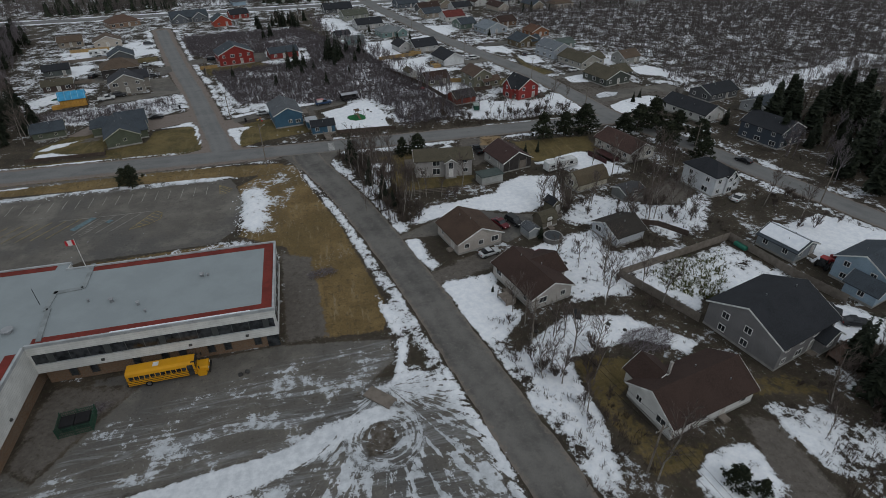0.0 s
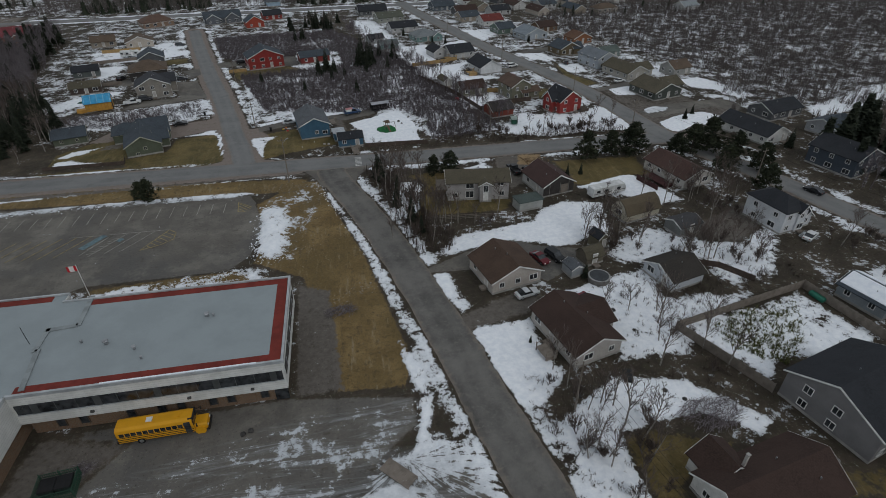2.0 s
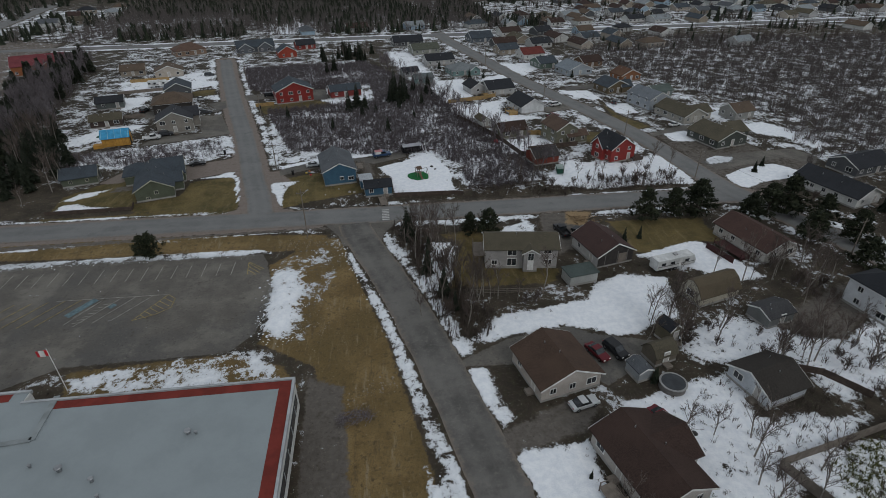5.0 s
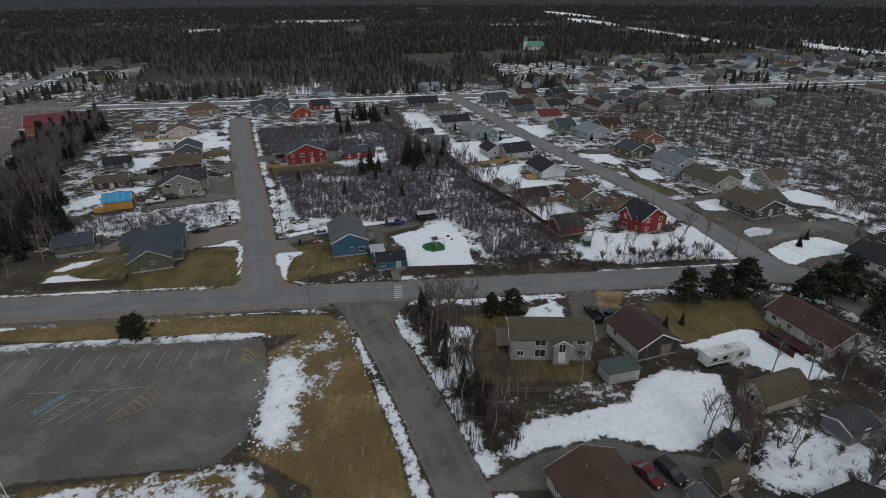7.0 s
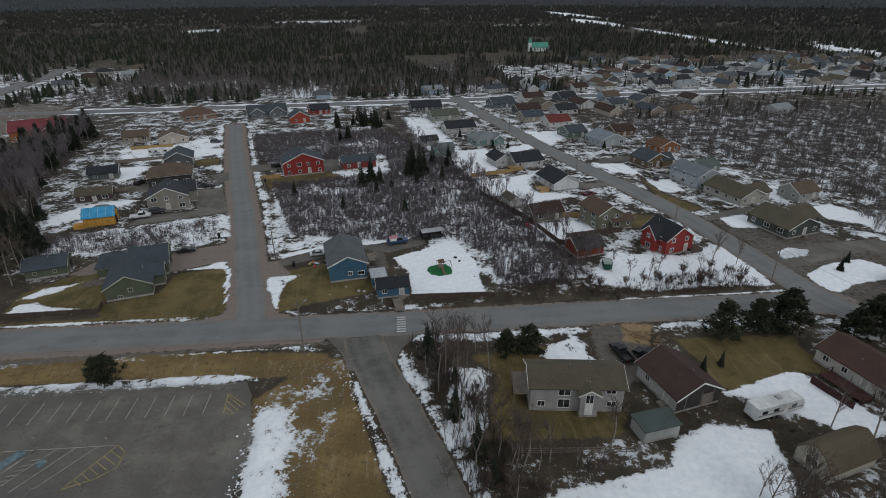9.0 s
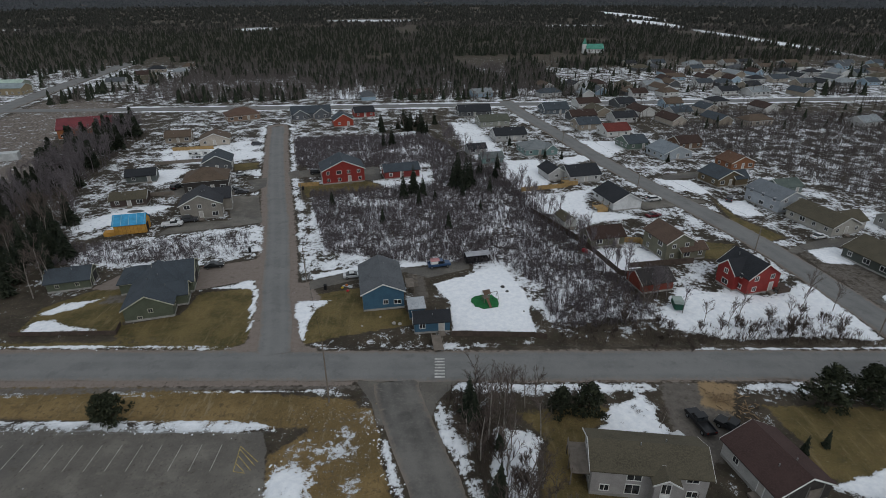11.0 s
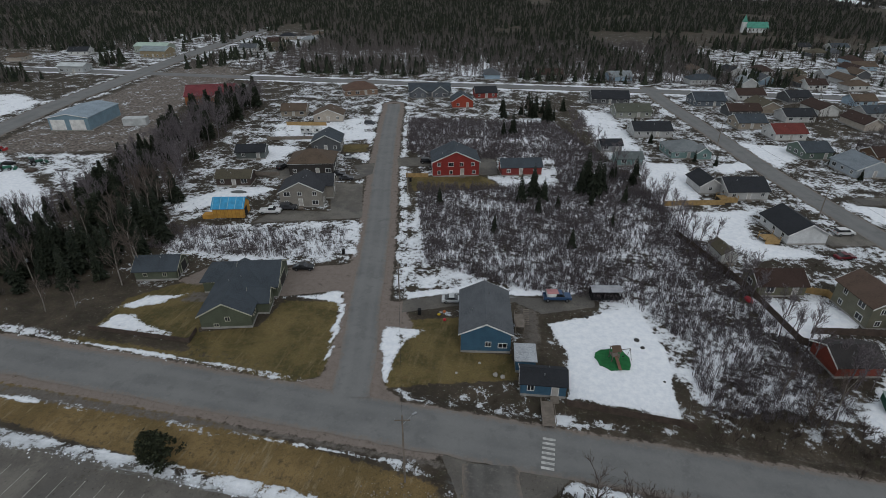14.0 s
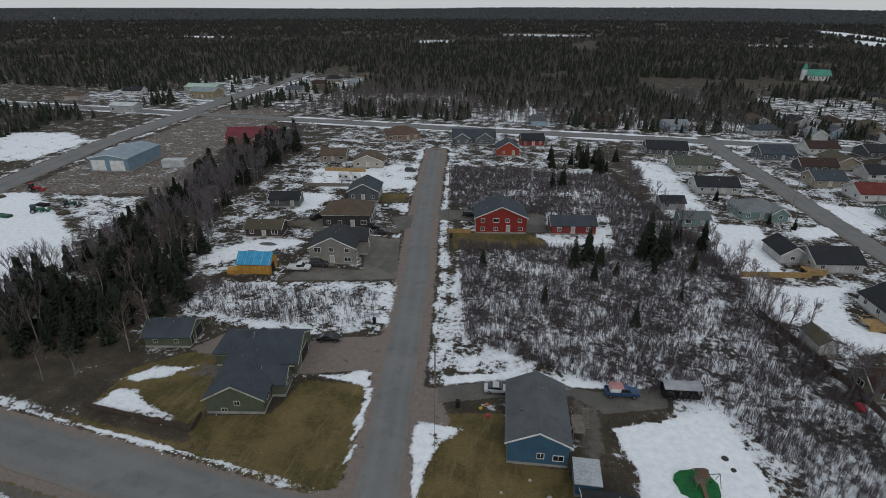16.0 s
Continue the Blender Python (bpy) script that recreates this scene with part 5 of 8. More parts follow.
# ---- school ----
def school():
    top = thing("school", "flat-roofed school, brick below and white panels above", "school", 0, 0)
    panel = siding((0.62, 0.625, 0.60), 0.4)
    m, nt, b = nodes_of("brown brick", 0.9)
    geo = nt.nodes.new("ShaderNodeNewGeometry")
    sep = nt.nodes.new("ShaderNodeSeparateXYZ")
    nt.links.new(geo.outputs["Position"], sep.inputs[0])
    comb = nt.nodes.new("ShaderNodeCombineXYZ")
    nt.links.new(calc(nt, "ADD", sep.outputs["X"], sep.outputs["Y"]), comb.inputs[0])
    nt.links.new(sep.outputs["Z"], comb.inputs[1])
    br = add(nt, "ShaderNodeTexBrick", Scale=1.0, Mortar_Size=0.012, Brick_Width=0.25, Row_Height=0.09)
    br.inputs["Color1"].default_value, br.inputs["Color2"].default_value, br.inputs["Mortar"].default_value = (0.20, 0.115, 0.06, 1), (0.13, 0.075, 0.045, 1), (0.2, 0.18, 0.15, 1)
    nt.links.new(comb.outputs[0], br.inputs["Vector"])
    nt.links.new(mix(nt, calc(nt, "MULTIPLY", noise_of(nt, 0.6, 5), 0.5), br.outputs["Color"], (0.11, 0.07, 0.045)), b.inputs["Base Color"])
    brick = m
    membrane = plain("grey roof membrane", (0.27, 0.305, 0.315), 0.75, scale=0.6, spread=0.07)
    redband = plain("red roof edging", (0.17, 0.028, 0.02), 0.8, scale=1.2)
    metal = plain("parapet flashing", (0.42, 0.44, 0.45), 0.5, 0.3)
    H = 8.5
    for name, x0, x1, y0, y1 in (("east_block", -45.6, -10.7, 69.3, 89.0), ("west_block", -78.0, -45.6, 44.0, 91.0)):
        blk = part(name, Mesh().box((x0 + x1) / 2, (y0 + y1) / 2, 3.0, x1 - x0, y1 - y0, H - 3.2), panel, top, "upper floor of white panels")
        in0 = 1.3
        part("brick_base", Mesh().box((x0 + x1) / 2 - (0.0 if x0 < -60 else 0.3), (y0 + y1) / 2 + 0.3, -0.2, x1 - x0 - in0, y1 - y0 - in0, 3.22), brick, blk, "brown brick ground floor")
        east = x0 > -60
        part("membrane", Mesh().box((x0 + x1) / 2 - (0.15 if east else 0.0), (y0 + y1) / 2, H - (0.22 if east else 0.226), x1 - x0 - (0.0 if east else 0.3), y1 - y0 - 0.3, 0.1), membrane, blk, "grey roof membrane")
        edge = Mesh()
        edge.box((x0 + x1) / 2, y1, H - 0.4, x1 - x0 + 0.3, 0.35, 0.5)
        if east:
            edge.box((x0 + x1) / 2 + 0.2, y0, H - 0.4, x1 - x0 + 0.1, 0.35, 0.5).box(x1, (y0 + y1) / 2, H - 0.4, 0.35, y1 - y0 - 0.36, 0.5)
        else:
            edge.box((x0 + x1) / 2, y0, H - 0.4, x1 - x0 + 0.3, 0.35, 0.5).box(x1, 56.6, H - 0.4, 0.35, 24.8, 0.5).box(x0, (y0 + y1) / 2, H - 0.4, 0.35, y1 - y0 - 0.36, 0.5)
        part("parapet", edge, metal, blk, "pale metal parapet")
        bands = []
        bw, o = 1.35, 0.25
        if east:
            bands.append(Mesh().box((x0 + x1) / 2 + 0.25, y0 + o + bw / 2, H - 0.118, x1 - x0 - 1.0, bw, 0.03))
            bands.append(Mesh().box((x0 + x1) / 2 + 1.9, y1 - o - bw / 2, H - 0.118, x1 - x0 - 4.4, bw, 0.03))
            bands.append(Mesh().box(x1 - o - 0.8, (y0 + y1) / 2, H - 0.118, 1.6, y1 - y0 - 2 * o - 2 * bw, 0.03))
            part("snow_line", Mesh().box((x0 + x1) / 2 + 4, y0 + 0.1, H + 0.1, 20.0, 0.22, 0.05), SNOW, blk, "thin line of snow on the parapet")
        else:
            bands.append(Mesh().box(x1 - o - bw / 2 - 0.2, 56.2, H - 0.118, bw, 23.6, 0.03))
            bands.append(Mesh().box((x0 + x1) / 2 - 0.5, y1 - o - bw / 2, H - 0.118, x1 - x0 - 3, bw, 0.03))
        for strip in bands:
            part("red_band", strip, redband, blk, "red roof edging")
    # raised joint on the roof
    joint = Mesh()
    joint.box(-44.4, 74.0, H - 0.13, 0.7, 8.0, 0.2, 8).box(-45.3, 80.0, H - 0.13, 0.7, 5.0, 0.2, 0).box(-43.4, 82.3, H - 0.13, 4.2, 0.7, 0.2, 6).box(-41.4, 86.0, H - 0.13, 0.7, 7.2, 0.2, 3)
    part("roof_joint", joint, plain("roof joint", (0.24, 0.265, 0.27), 0.7), top, "raised metal roof joint")
    # ribbon windows above, with mullions
    ribbon = part("ribbon_window", Mesh().box(-28.1, 69.27, 4.9, 34.2, 0.14, 1.7), GLASS, top, "long dark ribbon window")
    for i in range(13):
        part("mullion", Mesh().box(-42.9 + i * 2.55, 69.18, 4.9, 0.08 if i % 3 else 0.9, 0.06, 1.7), plain("dark panel", (0.06, 0.065, 0.065)), ribbon)
    part("sill_band", Mesh().box(-28.1, 69.2, 4.78, 34.4, 0.2, 0.12), metal, ribbon)
    side = part("ribbon_window", Mesh().box(-10.67, 79, 4.9, 0.14, 17.6, 1.7), GLASS, top, "long dark ribbon window")
    for i in range(5):
        part("mullion", Mesh().box(-10.58, 72 + i * 3.4, 4.9, 0.06, 0.1, 1.7), metal, side)
    for x in (-41.5, -38.6, -32.5, -28.4, -25.8, -21.5, -19.0, -14.3):
        w = part("ground_window", Mesh().box(x, 70.17, 0.8, 1.0, 0.14, 1.6), GLASS, top)
        part("window_frame", Mesh().box(x - 0.55, 70.14, 0.75, 0.1, 0.16, 1.7).box(x + 0.55, 70.14, 0.75, 0.1, 0.16, 1.7).box(x, 70.14, 2.4, 1.2, 0.16, 0.1), plain("brown frame", (0.07, 0.05, 0.035)), w)
    part("entrance", Mesh().box(-11.9, 70.15, 0, 1.9, 0.16, 2.7), GLASS, top, "dark recessed entrance")
    for x, y in ((-24.0, 69.3), (-15.5, 69.3), (-36.5, 69.3), (-45.55, 60.0)):
        part("wall_lamp", Mesh().box(x, y - 0.1, 3.7, 0.45, 0.35, 0.3), plain("lamp case", (0.08, 0.08, 0.075)), top)
    for x, y, r, h in ((-35.8, 77.5, 0.3, 0.5), (-31.5, 75.6, 0.22, 0.45), (-22.6, 81.2, 0.3, 0.4), (-30.0, 73.4, 0.15, 0.3), (-21.6, 81.0, 0.15, 0.3), (-49.0, 73.5, 0.6, 0.4), (-39.4, 78.4, 0.15, 0.3)):
        v = part("roof_vent", Mesh().tube((x, y, H - 0.15), (x, y, H + h), r, r * 0.8, 10), STEEL, top)
        part("vent_cap", Mesh().tube((x, y, H + h), (x, y, H + h + 0.12), r * 1.5, r * 1.2, 10), STEEL, v)
    for x, y in ((-46.8, 79.6), (-51.8, 78.0)):
        part("antenna", Mesh().tube((x, y, H - 0.2), (x, y, H + 3.0), 0.05, 0.04, 5), BLACK, top)


school()


def flagpole(x, y):
    top = thing("flagpole", "white flagpole with a red and white flag", "flagpole", x, y)
    part("pole", Mesh().tube((0, 0, 0), (0, 0, 8.5), 0.08, 0.05, 8), WHITE, top)
    f = Mesh()
    for i in range(6):
        f.box(-0.15 - i * 0.28, 0.06 * math.sin(i * 1.4), 7.2 - 0.03 * i, 0.3, 0.03, 1.1)
    flag = part("flag", f, plain("red cloth", (0.5, 0.03, 0.04)), top, "red and white cloth flag")
    part("flag_field", Mesh().box(-0.85, -0.05, 7.18, 0.75, 0.1, 1.06), WHITE, flag, "white middle field")


flagpole(-47.7, 99.6)


# ---- vehicles ----
def wheel(top, x, y, r, w):
    t = part("wheel", Mesh().tube((x, y - w / 2, r), (x, y + w / 2, r), r, r, 14), BLACK, top)
    part("rim", Mesh().tube((x, y - w / 2 - 0.01, r), (x, y + w / 2 + 0.01, r), r * 0.6, r * 0.6, 10), STEEL, t)


def car(x, y, yaw, colour, style="sedan", label="parked car"):
    """Length along local x, nose towards +x."""
    L, W = (4.6, 1.8) if style == "sedan" else (4.7, 1.9) if style == "suv" else (5.6, 2.0)
    top = thing("car" if style != "pickup" else "pickup_truck", label, "car" if style != "pickup" else "pickup", x, y, 0.08, yaw)
    paint = plain("car paint", colour, 0.3, 0.0, spread=0.1)
    a = L / 2
    if style == "sedan":
        body = [(-a, 0.35), (a, 0.35), (a, 0.62), (a - 0.15, 0.78), (a - 1.25, 0.92), (-a + 0.7, 0.98), (-a, 0.9)]
        cab = [(a - 1.35, 0.9), (a - 2.15, 1.4), (-a + 1.5, 1.43), (-a + 0.55, 0.96)]
    elif style == "suv":
        body = [(-a, 0.4), (a, 0.4), (a, 0.8), (a - 0.15, 0.98), (a - 1.2, 1.08), (-a + 0.1, 1.1)]
        cab = [(a - 1.15, 1.05), (a - 1.9, 1.68), (-a + 0.45, 1.7), (-a + 0.08, 1.08)]
    else:
        body = [(-a, 0.5), (a, 0.5), (a, 0.95), (a - 0.15, 1.1), (a - 1.4, 1.18), (a - 3.2, 1.18), (a - 3.2, 0.78), (-a + 0.1, 0.78), (-a + 0.1, 1.15), (-a, 1.15)]
        cab = [(a - 1.35, 1.15), (a - 1.95, 1.82), (a - 3.1, 1.84), (a - 3.2, 1.15)]
    prof = [(p, z) for p, z in body]
    bo = part("body", Mesh().prism(prof, -W / 2, W / 2, "y"), paint, top, bevel=0.06)
    if style == "pickup":
        for s in (-1, 1):
            part("bed_side", Mesh().box(-a + 1.2, s * (W / 2 - 0.05), 0.75, 2.3, 0.1, 0.42), paint, bo)
    part("window_band", Mesh().prism(cab, -W / 2 + 0.1, W / 2 - 0.1, "y"), GLASS, top, "dark glass cabin", bevel=0.05)
    zr = max(z for p, z in cab)
    xs_ = [p for p, z in cab if z > zr - 0.06]
    part("roof", Mesh().box(sum(xs_) / 2, 0, zr - 0.02, abs(xs_[0] - xs_[1]) + 0.12, W - 0.25, 0.06), paint, top, bevel=0.02)
    for sx in (-a + 0.85, a - 0.9):
        for sy in (-W / 2 + 0.1, W / 2 - 0.1):
            wheel(top, sx, sy, 0.33 if style == "sedan" else 0.39, 0.22)
    for sy in (-W / 2 + 0.3, W / 2 - 0.3):
        part("headlight", Mesh().box(a - 0.03, sy, 0.62 if style == "sedan" else 0.8, 0.1, 0.32, 0.14), WHITE, top)
        part("tail_light", Mesh().box(-a + 0.02, sy, 0.72 if style == "sedan" else 0.9, 0.1, 0.28, 0.16), plain("red lens", (0.3, 0.01, 0.01), 0.3), top)
    return top


def school_bus(x, y, yaw):
    top = thing("school_bus", "yellow school bus parked along the school wall", "bus", x, y, 0.05, yaw)
    yellow, black = plain("bus yellow", (0.62, 0.30, 0.012), 0.45, spread=0.08), plain("bus black", (0.02, 0.02, 0.02), 0.5)
    prof = [(-1.2, 0.6), (1.2, 0.6), (1.2, 2.5), (1.1, 2.85), (0.75, 3.08), (-0.75, 3.08), (-1.1, 2.85), (-1.2, 2.5)]
    body = part("body", Mesh().prism(prof, -5.8, 3.9, "x"), yellow, top, bevel=0.05)
    part("hood", Mesh().prism([(-0.95, 0.6), (0.95, 0.6), (0.98, 1.35), (0.8, 1.62), (-0.8, 1.62), (-0.98, 1.35)], 3.9, 5.6, "x"), yellow, top, "yellow engine hood", bevel=0.08)
    part("windscreen", Mesh().box(3.92, 0, 1.7, 0.1, 2.1, 1.0), GLASS, top, "dark windscreen")
    part("front_cap", Mesh().box(3.75, 0, 2.72, 0.7, 2.0, 0.32), black, top)
    for i in range(12):
        for s in (-1, 1):
            part("window", Mesh().box(-5.1 + i * 0.74, s * 1.2, 1.75, 0.6, 0.05, 0.62), GLASS, body)
    for s in (-1, 1):
        for z in (1.55, 1.2, 0.85):
            part("rub_rail", Mesh().box(-0.95, s * 1.215, z, 9.6, 0.04, 0.08), black, body)
    part("roof_hatch", Mesh().box(-1.6, 0, 3.08, 0.8, 0.8, 0.1), WHITE, body, "white roof hatch")
    part("roof_hatch", Mesh().box(2.0, 0, 3.08, 0.7, 0.7, 0.08), yellow, body)
    part("door", Mesh().box(3.2, -1.2, 0.65, 0.8, 0.06, 2.0), GLASS, body, "glazed folding door")
    part("bumper", Mesh().box(5.72, 0, 0.5, 0.2, 2.3, 0.32), black, top)
    part("bumper", Mesh().box(-5.9, 0, 0.5, 0.2, 2.4, 0.32), black, top)
    for s in (-1, 1):
        wheel(top, 4.6, s * 0.98, 0.5, 0.28)
        wheel(top, -3.0, s * 1.0, 0.5, 0.5)
        part("fender", Mesh().tube((4.6, s * 0.84, 0.5), (4.6, s * 1.14, 0.5), 0.72, 0.72, 12), yellow, top)
        mi = part("mirror_arm", Mesh().tube((3.9, s * 1.15, 2.4), (4.5, s * 1.5, 2.3), 0.03, 0.03, 5), black, top)
        part("mirror", Mesh().box(4.5, s * 1.52, 1.9, 0.12, 0.2, 0.5), black, mi)
        part("headlight", Mesh().box(5.62, s * 0.7, 1.0, 0.06, 0.3, 0.25), WHITE, top)


school_bus(-27.3, 67.0, 1.5)
SILVER, WHITEC, BLACKC, REDC, BLUEC, DARKC = (0.5, 0.52, 0.53), (0.65, 0.66, 0.66), (0.02, 0.021, 0.023), (0.11, 0.012, 0.018), (0.04, 0.08, 0.16), (0.05, 0.052, 0.058)
car(30.8, 86.6, 14, SILVER, "sedan", "silver sedan parked in a muddy drive")
car(41.0, 82.4, -70, REDC, "sedan", "dark red car parked behind a bungalow")
car(36.8, 97.0, -68, REDC, "sedan", "dark red sedan parked on a paved yard")
car(40.0, 97.2, -68, BLACKC, "suv", "black car parked on a paved yard")
car(43.6, 137.6, 100, BLACKC, "pickup", "black pickup truck with an open bed")
car(48.2, 136.2, 130, BLACKC, "pickup", "black pickup truck beside firewood")
car(39.4, 133.4, 110, SILVER, "sedan", "silver car in a gravel drive")
car(-51.6, 191.2, 15, BLACKC, "sedan", "black sedan in a red gravel drive")
car(-73.0, 216.6, 14, WHITEC, "pickup", "white pickup truck beside a new shed")
car(-69.5, 220.0, 14, DARKC, "suv", "dark car in front of a tan house")
car(-62.2, 244.2, 15, DARKC, "sedan", "dark sedan in a drive")
car(-66.0, 246.8, 15, BLACKC, "sedan", "black sedan in a drive")
car(-68.6, 263.0, 15, SILVER, "sedan", "grey sedan in a drive")
car(-86.0, 249.0, 80, BLACKC, "suv", "black car behind a house")
car(-17.0, 185.8, 12, SILVER, "sedan", "silver sedan beside a blue house")
car(3.2, 190.9, 12, BLUEC, "pickup", "blue pickup truck with a white load")
car(-41.5, 264.5, 14, BLACKC, "suv", "dark car beside a red house")
car(106.4, 206.4, 20, WHITEC, "sedan", "white car in a paved drive")
car(96.0, 235.0, 60, DARKC, "suv", "dark car in a drive")
car(72.0, 235.4, 15, WHITEC, "suv", "white car in a drive")
car(82.8, 54.6, -50, BLACKC, "suv", "black car beside a grey house")
car(84.8, 50.6, -20, BLACKC, "sedan", "black sedan in a snowy drive")
car(96.0, 94.0, 30, WHITEC, "sedan", "white car beside a white house")
car(112.0, 112.0, 110, BLACKC, "sedan", "black car on the east street")
car(67.0, 222.0, 20, REDC, "sedan", "red car behind a bungalow")
car(-75.5, 305.0, 10, DARKC, "suv", "dark car near the street end")


def travel_trailer(x, y, yaw, label, L=9.6):
    top = thing("travel_trailer", label, "trailer", x, y, 0.05, yaw)
    white = plain("trailer skin", (0.60, 0.61, 0.60), 0.5)
    part("body", Mesh().prism([(-L / 2, 0.7), (L / 2, 0.7), (L / 2 + 0.1, 1.6), (L / 2 - 0.5, 2.85), (-L / 2 + 0.1, 2.9)], -1.2, 1.2, "y"), white, top, bevel=0.06)
    part("stripe", Mesh().box(0, -1.21, 1.35, L - 0.6, 0.03, 0.2), plain("grey stripe", (0.2, 0.2, 0.2)), top)
    for u in (-3.2, -1.0, 2.6):
        part("window", Mesh().box(u, -1.21, 1.65, 1.0, 0.05, 0.6), GLASS, top)
    part("door", Mesh().box(1.0, -1.22, 0.8, 0.7, 0.05, 1.8), WHITE, top)
    part("roof_vent", Mesh().box(0.5, 0.2, 2.86, 0.8, 0.8, 0.3), plain("vent", (0.4, 0.4, 0.4)), top)
    part("hitch", Mesh().tube((L / 2, 0, 0.55), (L / 2 + 1.1, 0, 0.45), 0.08, 0.05, 6), BLACK, top)
    for s in (-1, 1):
        for u in (-0.9, 0.0):
            wheel(top, u, s * 1.05, 0.36, 0.22)


travel_trailer(61.8, 120.7, 12, "white travel trailer parked in the snow")
travel_trailer(-93.0, 287.0, 8, "white travel trailer behind a plank fence", 8.0)


def cargo_trailer(x, y, yaw):
    top = thing("utility_trailer", "black open-topped utility trailer with snow on it", "trailer", x, y, 0.05, yaw)
    part("frame", Mesh().box(0, 0, 0.5, 6.0, 2.4, 0.25), BLACK, top)
    for u in (-2.9, 0, 2.9):
        for s in (-1.1, 1.1):
            part("post", Mesh().box(u, s, 0.75, 0.12, 0.12, 1.6), BLACK, top)
    part("canopy", Mesh().prism([(-1.3, 2.3), (0, 2.75), (1.3, 2.3), (1.3, 2.4), (0, 2.86), (-1.3, 2.4)], -3.1, 3.1, "x"), plain("grey tarp", (0.33, 0.34, 0.36)), top)
    part("side", Mesh().box(0, 1.15, 0.75, 5.8, 0.06, 1.4), plain("dark panel", (0.03, 0.03, 0.032)), top)
    for s in (-1, 1):
        wheel(top, -0.5, s * 1.1, 0.36, 0.22)
        wheel(top, 0.5, s * 1.1, 0.36, 0.22)


cargo_trailer(12.6, 193.4, 12)


# ---- trees ----
def bark(name, light, dark):
    m, nt, b = nodes_of(name, 0.9)
    c = mix(nt, ramp(nt, noise_of(nt, 3.0, 5), 0.4, 0.62), light, dark)
    info = nt.nodes.new("ShaderNodeNewGeometry")
    c = mix(nt, calc(nt, "MULTIPLY", info.outputs["Random Per Island"], 0.6), c, dark)
    nt.links.new(c, b.inputs["Base Color"])
    return m


def needles(name, dark, light):
    m, nt, b = nodes_of(name, 0.85)
    geo = nt.nodes.new("ShaderNodeNewGeometry")
    oi = nt.nodes.new("ShaderNodeObjectInfo")
    c = mix(nt, geo.outputs["Random Per Island"], dark, light)
    c = mix(nt, calc(nt, "MULTIPLY", oi.outputs["Random"], 0.45), c, shade(dark, 0.6))
    nt.links.new(c, b.inputs["Base Color"])
    return m


BIRCH = bark("birch bark", (0.36, 0.34, 0.31), (0.16, 0.14, 0.12))
TWIG = bark("bare twigs", (0.115, 0.09, 0.075), (0.07, 0.055, 0.048))
ALDER = bark("alder twigs", (0.20, 0.175, 0.17), (0.085, 0.07, 0.068))
BROWNTWIG = bark("brown twigs", (0.15, 0.12, 0.105), (0.075, 0.06, 0.052))
GREYWOOD = bark("grey-brown stems", (0.20, 0.178, 0.17), (0.10, 0.086, 0.082))
GREYTWIG = bark("grey alder stems", (0.25, 0.225, 0.235), (0.075, 0.062, 0.066))
SPRUCE = needles("spruce needles", (0.012, 0.018, 0.011), (0.042, 0.050, 0.030))
PINE = needles("pine needles", (0.014, 0.02, 0.011), (0.05, 0.056, 0.03))
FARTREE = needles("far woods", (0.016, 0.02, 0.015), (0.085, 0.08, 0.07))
# distance haze is mixed into this colour: horizon trees paler and bluer
HAZED_HILLTREE = needles("hazed hill woods", (0.055, 0.062, 0.07), (0.105, 0.108, 0.112))
FARBARE = bark("far bare twigs", (0.19, 0.17, 0.16), (0.10, 0.088, 0.08))


def spruce_meshes(seed, H, R):
    r = random.Random(seed)
    crown = Mesh()
    z = 0.06 * H
    while z < H:
        k = z / H
        rad = R * (1 - k) ** 0.85 * r.uniform(0.75, 1.1) + 0.08
        n = 9 if k < 0.6 else 6
        a0 = r.uniform(0, 6.28)
        for i in range(n):
            a = a0 + 6.283 * i / n + r.uniform(-0.25, 0.25)
            L = rad * r.uniform(0.65, 1.15)
            d, s = Vector((math.cos(a), math.sin(a), 0)), Vector((-math.sin(a), math.cos(a), 0))
            p = Vector((0, 0, z + 0.25))
            tip = p + d * L + Vector((0, 0, -0.32 * L + r.uniform(-0.1, 0.1)))
            mid = p + d * L * 0.55 + Vector((0, 0, -0.08 * L))
            w = 0.26 * L + 0.06
            crown.tri(p, mid + s * w, tip)
            crown.tri(p, tip, mid - s * w)
            crown.tri(p + d * L * 0.15, mid + Vector((0, 0, -0.3 * L - 0.1)), tip + Vector((0, 0, -0.12)))
        z += H * 0.042 * r.uniform(0.8, 1.2)
    crown.tri((0.08, 0, H - 0.5), (-0.06, 0.06, H - 0.5), (0, 0, H + 0.35))
    trunk = Mesh().tube((0, 0, -0.2), (0, 0, H * 0.97), 0.016 * H, 0.02, 6)
    return trunk, crown


